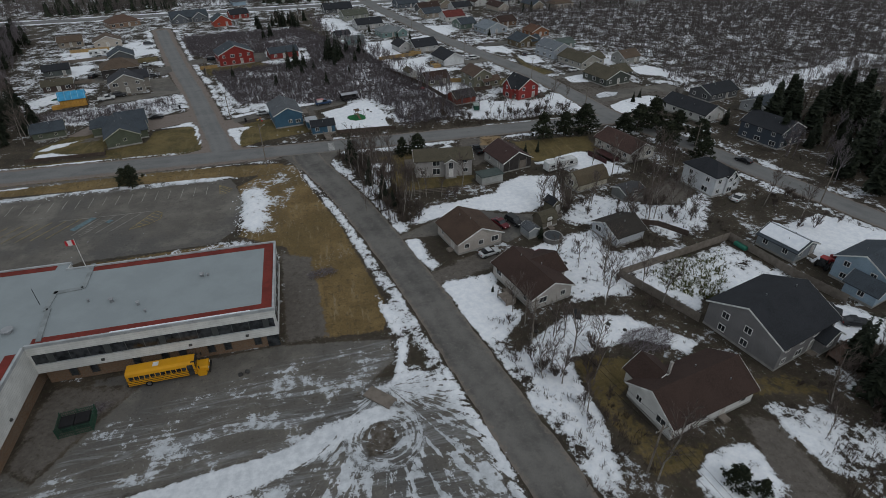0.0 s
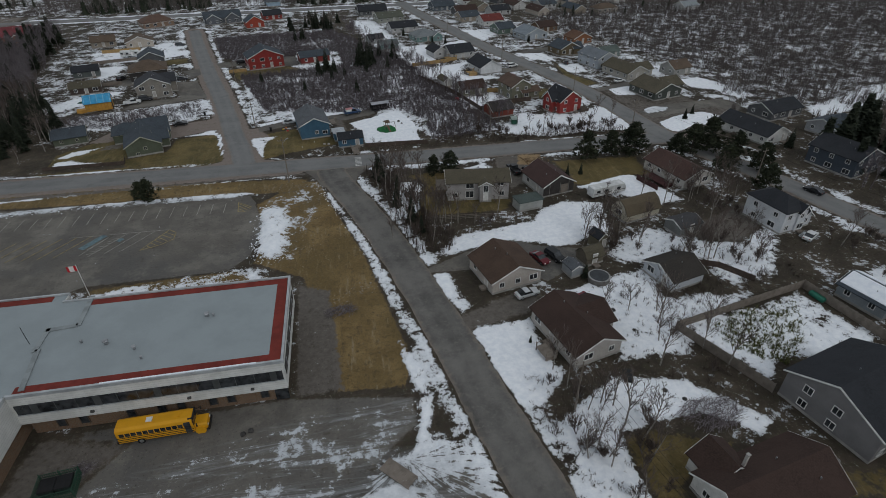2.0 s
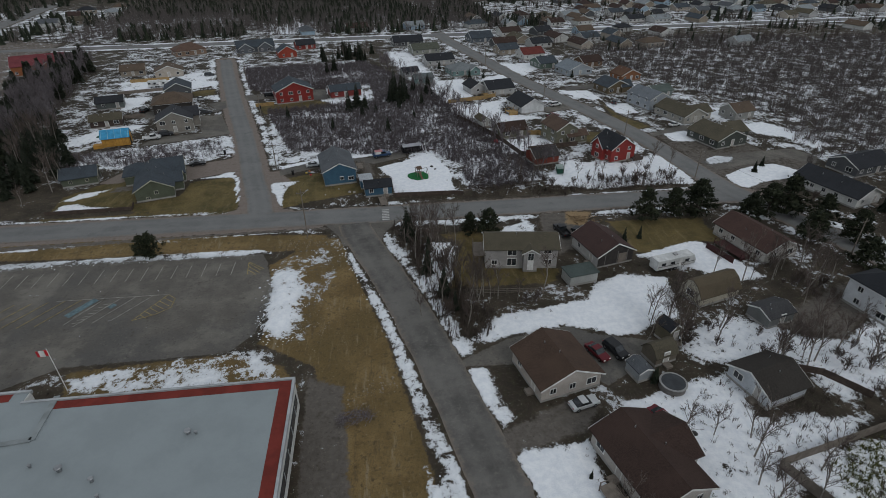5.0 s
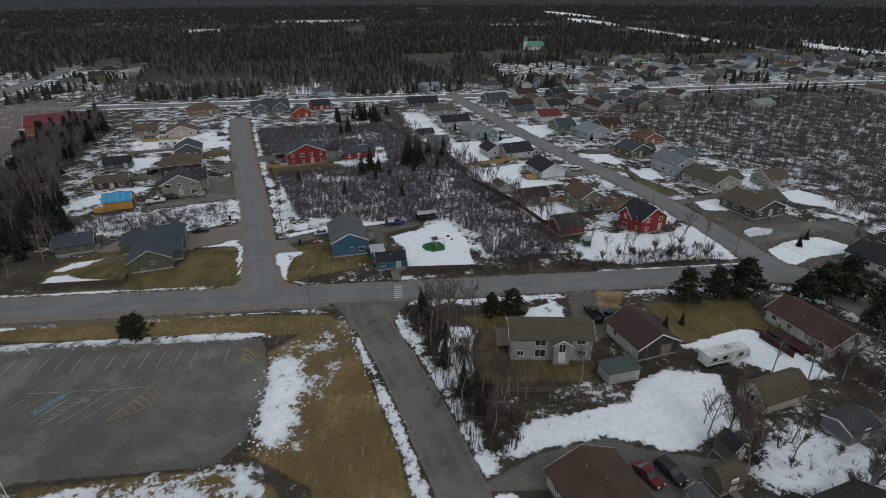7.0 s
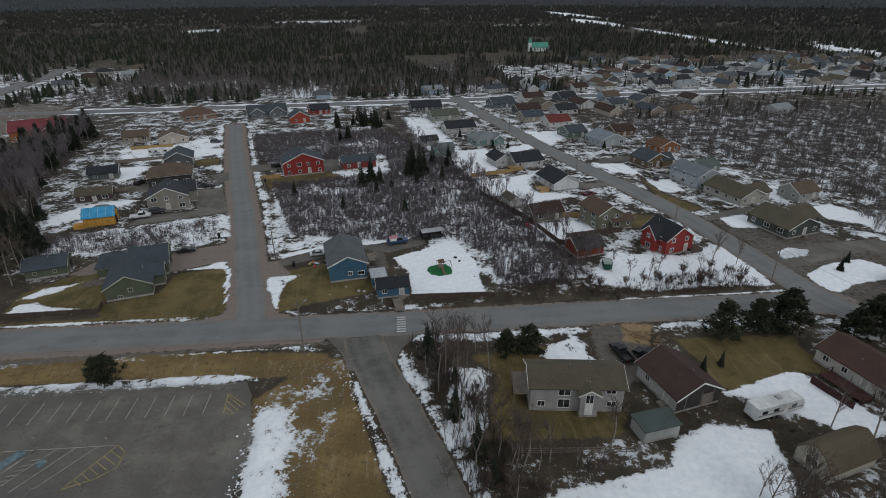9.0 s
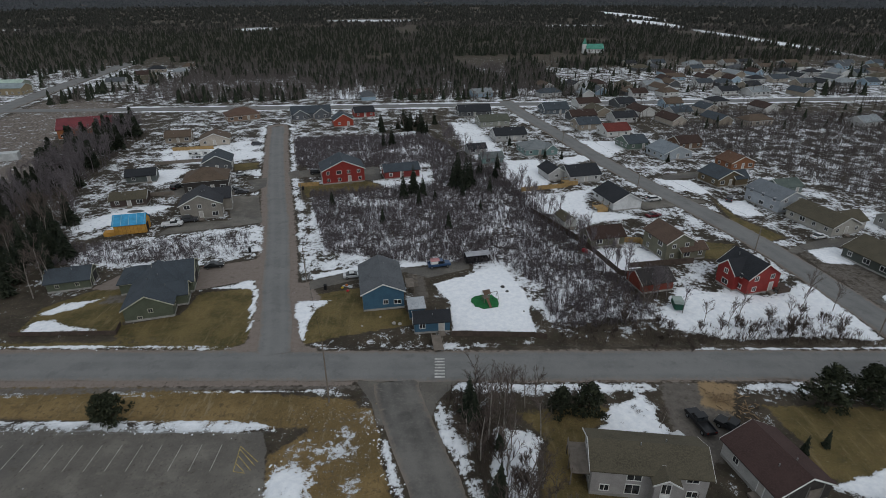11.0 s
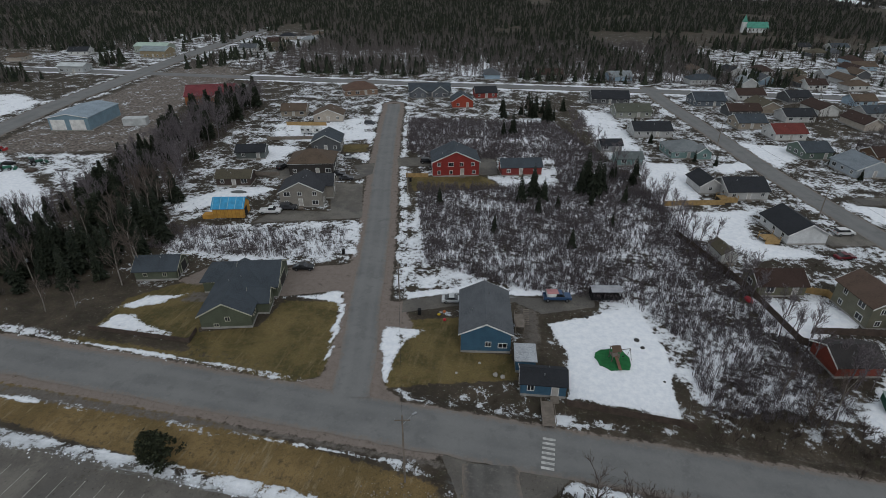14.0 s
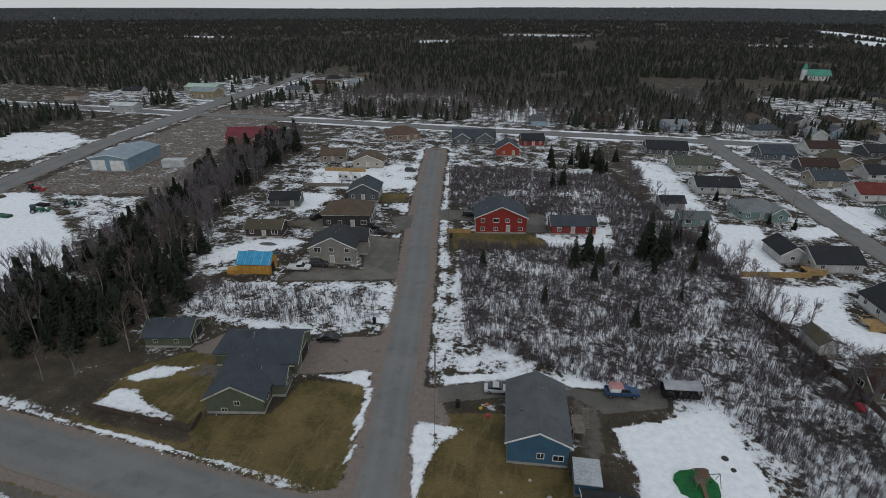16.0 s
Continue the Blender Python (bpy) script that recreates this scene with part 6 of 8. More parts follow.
def pine_meshes(seed, H, R):
    r = random.Random(seed)
    trunk, crown = Mesh().tube((0, 0, -0.2), (0.1, 0, H * 0.9), 0.022 * H, 0.04, 7), Mesh()
    for i in range(120):
        k = r.uniform(0.12, 1.0)
        rad = R * (1.0 - abs(k - 0.32) / 0.72) ** 0.8 * r.uniform(0.3, 1.05) if k > 0.3 else R * r.uniform(0.3, 0.95)
        a = r.uniform(0, 6.283)
        c = Vector((math.cos(a) * rad, math.sin(a) * rad, H * k + r.uniform(-0.3, 0.3)))
        if i % 3 == 0:
            trunk.tube((0, 0, H * k - 0.3 * rad), c, 0.05, 0.02, 3, False)
        size = r.uniform(0.6, 1.1) * R * 0.23
        for j in range(15):
            v = Vector((r.gauss(0, 1), r.gauss(0, 1), r.gauss(0, 0.45)))
            v = v.normalized() * size * r.uniform(0.2, 1.1)
            u = Vector((r.gauss(0, 1), r.gauss(0, 1), r.gauss(0, 0.6))).normalized() * size * 0.75
            w = v.cross(u).normalized() * size * 0.26
            crown.tri(c + v - u * 0.5 - w, c + v - u * 0.5 + w, c + v + u * 0.8)
    return trunk, crown


def bare_meshes(seed, H, levels=3, spread=0.55, stems=1, thick=0.012):
    r = random.Random(seed)
    trunk, crown = Mesh(), Mesh()

    def grow(p, d, L, rad, level):
        q = p + d * L
        m = trunk if level == 0 else crown
        mid = p + d * L * 0.5 + Vector((r.uniform(-1, 1), r.uniform(-1, 1), 0)) * L * 0.05
        if level < 2:
            m.tube(p, mid, rad, rad * 0.8, 5 if level == 0 else 3, False)
            m.tube(mid, q, rad * 0.8, rad * 0.45, 5 if level == 0 else 3, False)
        else:
            m.tube(p, q, rad, rad * 0.4, 3, False)
        if level >= levels:
            return
        n = 10 if level == 0 else 6 if level == 1 else 4
        for i in range(n):
            t = r.uniform(0.35, 1.0) if level == 0 else r.uniform(0.25, 1.0)
            o = p + (mid - p) * (t * 2) if t < 0.5 else mid + (q - mid) * (t * 2 - 1)
            a = r.uniform(0, 6.283)
            out = (d.orthogonal().normalized() * math.cos(a) + d.cross(d.orthogonal()).normalized() * math.sin(a))
            nd = (d * (1 - spread * 0.6) + out * spread + Vector((0, 0, 0.25))).normalized()
            grow(o, nd, L * r.uniform(0.35, 0.55) * (1.15 - 0.4 * t), max(rad * 0.42, 0.027), level + 1)

    for s in range(stems):
        lean = Vector((r.uniform(-0.12, 0.12), r.uniform(-0.12, 0.12), 1)) if stems == 1 else Vector((r.uniform(-0.45, 0.45), r.uniform(-0.45, 0.45), 1))
        grow(Vector((0, 0, -0.1)), lean.normalized(), H * (0.78 if stems == 1 else r.uniform(0.5, 0.75)), H * thick, 0)
    return trunk, crown


def tree(name, label, meshes, trunk_mat, crown_mat):
    top = thing(name, label, "tree", 0, 0)
    part("trunk", meshes[0], trunk_mat, top)
    ob = new("crown", meshes[1].data("crown", crown_mat, fix=False))
    ob.parent = top
    return top


DARKBARK = plain("dark bark", (0.06, 0.045, 0.035), 0.95, scale=4)
spruces = [tree("spruce_tree", "dark green spruce with drooping branches", spruce_meshes(i, 11, 2.3 + 0.25 * i), DARKBARK, SPRUCE) for i in range(4)]
pines = [tree("pine_tree", "dark green pine with a broad uneven crown", pine_meshes(10 + i, 8.2, 3.7 + 0.3 * i), DARKBARK, PINE) for i in range(3)]
birches = [tree("birch_tree", "leafless birch with a pale trunk", bare_meshes(20 + i, 11, 3, 0.5, 1, 0.013), BIRCH, BROWNTWIG) for i in range(4)]
bushes = [tree("bare_bush", "leafless bush of many thin stems", bare_meshes(30 + i, 5, 2, 0.5, 6, 0.009), ALDER, TWIG) for i in range(3)]
USED = {}


def plant(kind, x, y, size=1.0, seed=0):
    """Sets one tree of a kind; the first ones are the originals themselves."""
    r = random.Random(int(x * 7919 + y * 104729) + seed)
    i = r.randrange(len(kind))
    top = kind[i]
    m = pose(x, y, 0, r.uniform(-2, 2), r.uniform(-2, 2), r.uniform(0, 360)) 
    s = size * r.uniform(0.85, 1.15)
    if id(top) not in USED:
        USED[id(top)] = True
        top.matrix_world = m @ Matrix.Diagonal((s, s, s, 1))
        return top
    ob = copy_thing(top, m)
    ob.scale = (s, s, s)
    return ob


# big pines by the east corner, and single conifers
for x, y, s in ((65.2, 141.1, 0.75), (72.8, 142.6, 0.85), (79.5, 143.0, 0.9), (96.2, 140.0, 0.85), (90.0, 138.0, 0.8), (101, 140, 0.9), (105, 133, 0.8), (98, 127, 0.75), (107, 125, 0.75), (101.0, 115.0, 0.7)):
    plant(pines, x, y, s * 1.2)
for x, y, s in ((22.4, 140.2, 0.8), (26.8, 140.0, 0.75)):
    plant(pines, x, y, s * 0.9)
plant(pines, -47.6, 139.2, 0.72)
plant(pines, -49.6, 139.6, 0.55)
for x, y, s in ((7.7, 140.0, 0.85), (8.6, 138.6, 0.6), (11.0, 124.8, 0.6), (13.4, 117.0, 0.65), (55.9, 131.4, 0.42), (15.0, 112.0, 0.5), (12.0, 133.0, 0.45), (43.5, 90.0, 0.3), (60.3, 133.0, 0.3), (27.5, 74.6, 0.16)):
    plant(spruces, x, y, s)
tr = random.Random(3)
far_birches = []


def joined_birch(x, y, size):
    far_birches.append((x, y, 0, 11 * size, 11 * size, tr.uniform(0, 6.28)))


# dark conifers at the near east edge
for x, y, s in ((73.4, 37.8, 0.8), (76.6, 43.0, 0.85), (78.5, 39.5, 0.95), (81.0, 36.0, 0.9), (79.5, 45.5, 0.7), (83.0, 40.0, 1.0), (87.5, 37.5, 1.0), (91.0, 41.5, 0.9), (95.0, 38.0, 1.0), (100.0, 44.0, 0.9), (128.0, 98.0, 0.7), (134.0, 104.0, 0.8), (138.0, 96.0, 0.7), (131.0, 88.0, 0.65), (143.0, 110.0, 0.8), (137.0, 116.0, 0.7), (126.0, 138.0, 0.5), (150.0, 118.0, 0.8), (119.0, 160.0, 0.3), (109.0, 164.5, 0.35), (114.0, 168.5, 0.3)):
    plant(spruces, x, y, s)
east_conifers = [(tr.uniform(128, 186), tr.uniform(84, 146), -0.1, h, h, tr.uniform(0, 6.28)) for h in [tr.uniform(5.5, 11) for i in range(60)]]
for i in range(16):
    plant(spruces, tr.uniform(72, 92), tr.uniform(31, 45), tr.uniform(0.6, 0.95))
plant(pines, 44.7, 29.7, 0.42)
plant(pines, 47.0, 28.0, 0.36)
for i in range(46):
    joined_birch(tr.uniform(122, 160), tr.uniform(70, 120), tr.uniform(0.6, 0.95))
for x, y, s in ((35.8, 32.8, 0.95), (32.0, 44.8, 0.7), (31.0, 52.0, 0.6), (7.6, 132.0, 0.95), (11.4, 121.6, 0.8), (8.6, 111.2, 0.7), (13.0, 137.0, 0.9), (11.0, 140.0, 0.8), (15.4, 126.0, 0.8), (71.5, 91.0, 0.9)):
    plant(birches, x, y, s)
# dark spruces behind the green garage
for x, y, s in ((-88, 186, 0.75), (-91, 190, 0.85), (-94, 184, 0.8), (-97, 189, 0.9), (-92, 178, 0.7), (-99, 180, 0.85), (-96, 174, 0.65), (-103, 186, 0.9), (-90, 196, 0.8), (-95, 199, 0.85), (-100, 196, 0.9), (-105, 178, 0.8), (-104, 170, 0.7), (-110, 174, 0.8), (-111, 184, 0.85), (-108, 193, 0.9)):
    plant(spruces, x, y, s)
# spruces inside the overgrown plots
for x, y, s in ((-8, 238, 0.8), (-5, 243, 0.9), (-2, 240, 0.6), (8, 248, 0.9), (10, 252, 1.0), (12, 246, 1.05), (14, 250, 0.9), (11, 240, 0.5), (-13, 218, 0.5), (6, 214, 0.5), (-20, 300, 0.7), (-17, 303, 0.9), (24, 258, 0.8), (20, 243, 0.6), (-30, 232, 0.45), (16, 228, 0.35), (-3, 232, 0.5), (2, 236, 0.45), (18, 262, 0.7), (46, 285, 0.4), (52, 282, 0.4), (34, 303, 0.4), (40, 300, 0.3), (30, 325, 0.4), (90, 292, 0.4), (93, 278, 0.35)):
    plant(spruces, x, y, s)
for i in range(24):
    plant(spruces if i % 3 else birches, tr.uniform(-26, 2), tr.uniform(324, 354), tr.uniform(0.5, 0.9))
# the wood west of the houses: conifers on its far side, birches on the near
WOOD_W = [(-120, 160), (-98, 172), (-92, 190), (-99, 216), (-117, 246), (-129, 295), (-134, 332), (-146, 336), (-152, 306), (-145, 268), (-142, 244), (-133, 212), (-131, 180)]
count = 0
conifers = []
while count < 390:
    x, y = tr.uniform(-165, -90), tr.uniform(158, 366)
    d = float(inside(np.array([x]), np.array([y]), WOOD_W)[0])
    if d < 0:
        continue
    count += 1
    east = float(inside(np.array([x + 15.0]), np.array([y - 3.0]), WOOD_W)[0])
    if east < 0 and tr.random() < (0.35 if y < 214 else 0.75 if y < 288 else 0.3):
        (plant(birches, x, y, tr.uniform(0.75, 1.05)) if y < 225 else joined_birch(x, y, tr.uniform(0.75, 1.1)))
    else:
        size = (tr.uniform(0.55, 0.9) if y < 262 else tr.uniform(0.65, 1.0)) * (1.0 if x > -126 or y > 262 else 0.65)
        if east < 0 and y < 262:
            plant(spruces, x, y, size)
        else:
            if tr.random() < 0.5:
                joined_birch(x, y, tr.uniform(0.7, 1.0))
                continue
            size *= 0.85
            conifers.append((x, y, -0.1, 11 * size, 11 * size, tr.uniform(0, 6.28)))
# leafless trees round the yards
def grove(*trees):
    for x, y, s in trees:
        plant(birches, x, y, s * 1.15)


# between the lane and the grey house
grove((10.5, 135, 1), (9, 131, 0.8), (12.5, 128, 0.8), (14, 121, 0.8), (12.8, 113.6, 0.75), (16.5, 106.8, 0.7), (18, 113, 0.6), (9.6, 143.2, 0.7), (14, 141, 0.6))
# round the lane yards
grove((33.6, 60.6, 0.65), (37, 54, 0.7), (35.4, 56.4, 0.8), (39.6, 35.8, 1), (30, 64.5, 0.6), (29, 68, 0.7), (46, 66, 0.8), (48.5, 71, 0.75), (50.5, 75, 0.8), (52, 78, 0.75), (47, 79, 0.6), (54.6, 68, 0.6), (56.5, 64, 0.7), (42, 78.5, 0.6), (58, 72, 0.6))
# round the east yards
grove((66, 92, 0.8), (69.5, 90, 0.8), (72, 95, 0.7), (76, 92, 0.8), (79, 88, 0.7), (58, 97, 0.7), (61, 101, 0.7), (69, 117, 0.7), (73.5, 114, 0.8), (82, 108, 0.9), (85.5, 112, 0.8), (79, 104, 0.6), (84, 117, 0.8), (87.5, 116, 0.85), (100, 90, 0.7), (104, 83, 0.8), (66.5, 37, 0.7), (71, 41, 0.7), (75, 36, 0.8), (79, 42, 0.8), (62, 33, 0.6), (70, 32, 0.7))
# a ragged screen beside the lane, behind the rail fence and along the drive
for x0, y0, x1, y1, n in ((9, 112, 20, 144, 26), (16, 112, 40, 117, 8), (46, 96, 60, 104, 8), (62, 86, 84, 98, 8), (28, 46, 36, 62, 8), (74, 108, 90, 120, 8)):
    for i in range(n):
        plant(birches, tr.uniform(x0, x1), tr.uniform(y0, y1), tr.uniform(0.5, 0.85))
# by the sheds
grove((55, 100, 0.8), (52.5, 103.5, 0.9), (50, 106, 0.6), (25, 141, 0.4), (37, 137, 0.35))
# along the cross street
grove((83, 175, 0.6), (86, 170, 0.55), (81, 172, 0.5), (57, 166, 0.55), (61, 164.5, 0.5), (64.5, 167, 0.5), (70, 165, 0.45), (75, 167, 0.5), (47.5, 172, 0.6), (45, 168, 0.6), (40.5, 166, 0.55), (38, 170, 0.6), (29, 164, 0.4), (23.5, 162.5, 0.35))
# by the western lawn
grove((-89, 168, 0.5), (-93.5, 165.5, 0.6), (-86, 177, 0.8), (-84.8, 181, 0.9), (-88, 184, 0.8), (-110, 162, 0.6), (-104, 163, 0.6))
for i in range(95):
    # a ragged row along the plots' east boundary
    t = tr.random()
    x, y = 52 - 48 * t + tr.uniform(-4, 4), 170 + 150 * t + tr.uniform(-4, 4)
    joined_birch(x, y, tr.uniform(0.45, 0.8))
for x0, y0, x1, y1, n in ((27.5, 48, 31.5, 66, 9), (31, 40, 35, 52, 4), (12, 108, 18, 130, 14), (8, 128, 12, 143, 8), (43, 62, 57, 82, 3), (62, 88, 82, 98, 14), (52, 96, 64, 104, 7), (80, 104, 88, 118, 10), (95, 78, 112, 96, 12), (60, 30, 82, 42, 14), (34, 44, 40, 60, 7), (23, 108, 38, 113, 2), (52, 160, 86, 168, 16), (108, 140, 112, 160, 6), (36, 155, 52, 166, 8)):
    for i in range(n):
        plant(bushes, tr.uniform(x0, x1), tr.uniform(y0, y1), tr.uniform(0.4, 0.95))


# ---- thickets and far woods: too many to count ----
def scatter(name, template, places, material, label, category):
    """Many copies of a triangle template (k, 3, 3) joined into one mesh; places: x, y, z, width, height, turn."""
    p = np.array(places, float)
    k = len(template)
    c, s = np.cos(p[:, 5])[:, None, None], np.sin(p[:, 5])[:, None, None]
    tx, ty, tz = template[None, :, :, 0], template[None, :, :, 1], template[None, :, :, 2]
    v = np.stack([(tx * c - ty * s) * p[:, 3, None, None] + p[:, 0, None, None], (tx * s + ty * c) * p[:, 3, None, None] + p[:, 1, None, None], tz * p[:, 4, None, None] + p[:, 2, None, None]], -1).reshape(-1, 3)
    n = len(v)
    me = bpy.data.meshes.new(name)
    me.vertices.add(n)
    me.vertices.foreach_set("co", v.ravel())
    me.loops.add(n)
    me.loops.foreach_set("vertex_index", np.arange(n, dtype=np.int32))
    me.polygons.add(n // 3)
    me.polygons.foreach_set("loop_start", np.arange(0, n, 3, dtype=np.int32))
    me.polygons.foreach_set("loop_total", np.full(n // 3, 3, dtype=np.int32))
    me.update(calc_edges=True)
    me.materials.append(material)
    return tagged(new(name, me), label, category, kind="stuff")


def shrub_template(seed, stems, twigs):
    r, out = random.Random(seed), []

    def blade(p, q, w):
        a = r.uniform(0, 3.14)
        for b in (a, a + 1.57):
            o = Vector((math.cos(b) * w, math.sin(b) * w, 0))
            out.append((tuple(p - o), tuple(p + o), tuple(q)))

    for i in range(stems):
        p = Vector((r.uniform(-0.35, 0.35), r.uniform(-0.35, 0.35), -0.05))
        q = p + Vector((r.uniform(-0.3, 0.3), r.uniform(-0.3, 0.3), r.uniform(0.6, 1.0)))
        blade(p, q, 0.038)
        for j in range(twigs):
            t = r.uniform(0.35, 0.9)
            o = p.lerp(q, t)
            e = o + Vector((r.uniform(-0.3, 0.3), r.uniform(-0.3, 0.3), r.uniform(0.1, 0.3)))
            b = r.uniform(0, 3.14)
            w = Vector((math.cos(b), math.sin(b), 0)) * 0.022
            out.append((tuple(o - w), tuple(o + w), tuple(e)))
    return np.array(out)


def fill(area, n, seed, low, high, wide=1.0, clear=(), gaps=0.18):
    """n places inside an outline, in drifts, with heights between low and high."""
    r = np.random.RandomState(seed)
    a = np.array(area, float)
    out = []
    while len(out) < n:
        x, y = r.uniform(a[:, 0].min(), a[:, 0].max(), 4 * n), r.uniform(a[:, 1].min(), a[:, 1].max(), 4 * n)
        ok = inside(x, y, [tuple(q) for q in area]) > 0
        for cx, cy, cr in clear:
            ok &= np.hypot(x - cx, y - cy) > cr
        for px_, py_ in zip(x[ok], y[ok]):
            if noise.noise((px_ * 0.07, py_ * 0.07, seed)) + r.uniform(-0.5, 0.5) < -gaps:
                continue
            out.append((px_, py_, 0, wide * r.uniform(0.7, 1.4), r.uniform(low, high), r.uniform(0, 6.28)))
            if len(out) >= n:
                break
    return out


boughs = spruce_meshes(5, 1.0, 0.24)[1]
def tree_triangles(meshes, height):
    """All faces of a tree as triangles, one unit high."""
    out = []
    for m in meshes:
        for f in m.f:
            out += [(m.v[f[0]], m.v[f[k]], m.v[f[k + 1]]) for k in range(1, len(f) - 1)]
    return np.array([[tuple(p) for p in t] for t in out]) / height


for k in range(3):
    scatter("bare_wood", tree_triangles(bare_meshes(60 + k, 11, 3, 0.5, 1, 0.013), 11), far_birches[k::3], GREYTWIG, "ragged rows of leafless grey birches", "wood")
BOUGHS = np.array([[boughs.v[k] for k in f] for f in boughs.f])
scatter("conifer_wood", BOUGHS, conifers, SPRUCE, "dense dark conifers west of the houses", "wood")
scatter("conifer_wood", BOUGHS, east_conifers, SPRUCE, "dense dark conifers east of the street", "wood")
PLOT = [(-26, 199), (-4, 193), (18, 192), (26, 182), (26, 164), (50, 166), (40, 205), (27, 258), (-2, 322), (-62, 316), (-52, 276), (-44, 268), (0, 276), (2, 252), (-40, 244)]
scatter("thicket", shrub_template(1, 6, 4), fill(PLOT, 17000, 1, 1.1, 2.9, 0.85, (), 0.5), GREYTWIG, "dense leafless alder thicket standing in patchy snow", "thicket")
scatter("thicket", shrub_template(2, 5, 4), fill([(-92, 192), (-62, 194), (-46, 199), (-49, 211), (-78, 206), (-96, 204)], 900, 2, 0.9, 2.2), GREYTWIG, "low leafless brush in snow beside the street", "thicket")
scatter("thicket", shrub_template(3, 5, 4), fill([(13.2, 104), (20, 102), (22, 110), (14, 130), (10, 146), (4, 146)], 330, 3, 1.2, 3.2), TWIG, "leafless brush beside the lane", "thicket")
scatter("thicket", shrub_template(4, 5, 4), fill([(27, 30), (36, 28), (38, 44), (33, 58), (26, 68), (23, 66)], 170, 4, 0.6, 1.9), TWIG, "leafless brush on the verge", "thicket")
scatter("thicket", shrub_template(5, 5, 4), fill([(44, 62), (58, 58), (52, 74), (70, 80), (86, 82), (88, 96), (60, 97), (46, 84)], 230, 5, 0.6, 2.0), TWIG, "leafless brush between the yards", "thicket")
scatter("thicket", shrub_template(6, 5, 4), fill([(26, 159), (88, 158), (84, 168), (52, 164), (28, 165)], 420, 6, 0.6, 2.0), TWIG, "leafless brush along the ditch", "thicket")
scatter("thicket", shrub_template(7, 5, 4), fill([(55, 20), (110, 20), (96, 50), (80, 46), (60, 34)], 380, 7, 0.8, 2.6), TWIG, "leafless brush at the wood's edge", "thicket")
WOOD_E = [(128, 168), (150, 176), (170, 160), (300, 150), (420, 230), (420, 330), (160, 372), (102, 318), (122, 290), (140, 232), (146, 205)]
scatter("bare_wood", shrub_template(8, 6, 5), fill(WOOD_E, 9500, 8, 2.4, 5.4, 1.7, (), 0.45), GREYWOOD, "wide leafless wood behind the street", "wood")
scatter("bare_wood", shrub_template(9, 6, 5), fill(WOOD_W, 700, 9, 1.2, 3.4, 1.3), GREYWOOD, "leafless undergrowth below the conifers", "wood")
scatter("bare_wood", shrub_template(10, 6, 5), fill([(132, 60), (170, 40), (260, 60), (240, 140), (150, 160), (140, 120)], 1600, 10, 2.0, 4.6, 1.6), TWIG, "leafless wood beyond the houses", "wood")


def cone_template(seed, layers=2, sides=5):
    r, out = random.Random(seed), []
    for k in range(layers):
        z0, w = 0.05 + 0.85 * k / layers, 0.2 * (1 - k / layers) + 0.03
        z1 = min(1.0, z0 + 1.25 / layers)
        for i in range(sides):
            a = 6.283 * (i + r.uniform(-0.2, 0.2)) / sides
            b = a + 6.283 / sides * r.uniform(0.8, 1.3)
            q = w * r.uniform(0.7, 1.25)
            out.append(((q * math.cos(a), q * math.sin(a), z0 + r.uniform(-0.05, 0.05)), (q * math.cos(b), q * math.sin(b), z0 + r.uniform(-0.05, 0.05)), (0, 0, z1)))
    return np.array(out)


fr = np.random.RandomState(5)


def fan(n, r0, r1, low, high, wide, power=1.0, keep=None):
    """Places in the wide fan of land ahead, between two distances."""
    out = []
    while len(out) < n:
        a = fr.uniform(radians(-52), radians(62))
        d = (r0 ** power + fr.uniform() * (r1 ** power - r0 ** power)) ** (1 / power)
        x, y = -math.sin(a) * d, 110 + math.cos(a) * d
        if keep and not keep(x, y):
            continue
        h = fr.uniform(low, high)
        out.append((x, y, float(hills(np.array([x]), np.array([y]))[0]) - 0.3, h * wide, h, fr.uniform(0, 6.28)))
    return out


FIELDS = ((-755, 1043, 105, 24), (-300, 1040, 50, 60), (-130, 1310, 110, 80), (250, 1130, 70, 40), (-2050, 1820, 190, 60), (480, 1540, 34, 230), (420, 1200, 30, 150), (425, 840, 18, 200), (500, 575, 18, 130), (167, 666, 20, 14))


def wooded(x, y):
    if any(((x - a) / c) ** 2 + ((y - b) / d) ** 2 < 1 for a, b, c, d in FIELDS):
        return False
    if abs(x + 248) < 14 and y < 600 or abs(y - (393 + x * 0.05)) < 16:
        return False
    if y < 385:
        return -420 < x < -285 or x > 330
    if x > 90 and y < 640:
        return noise.noise((x * 0.02, y * 0.02, 2)) > 0.25
    if -300 < x < -190 and y < 600:
        return noise.noise((x * 0.03, y * 0.03, 2)) > 0.1
    if y < 440:
        return -160 < x < -80 or (-50 < x < 90 and noise.noise((x * 0.03, y * 0.03, 7)) > 0.0)
    return noise.noise((x * 0.012, y * 0.012, 4)) > -0.32


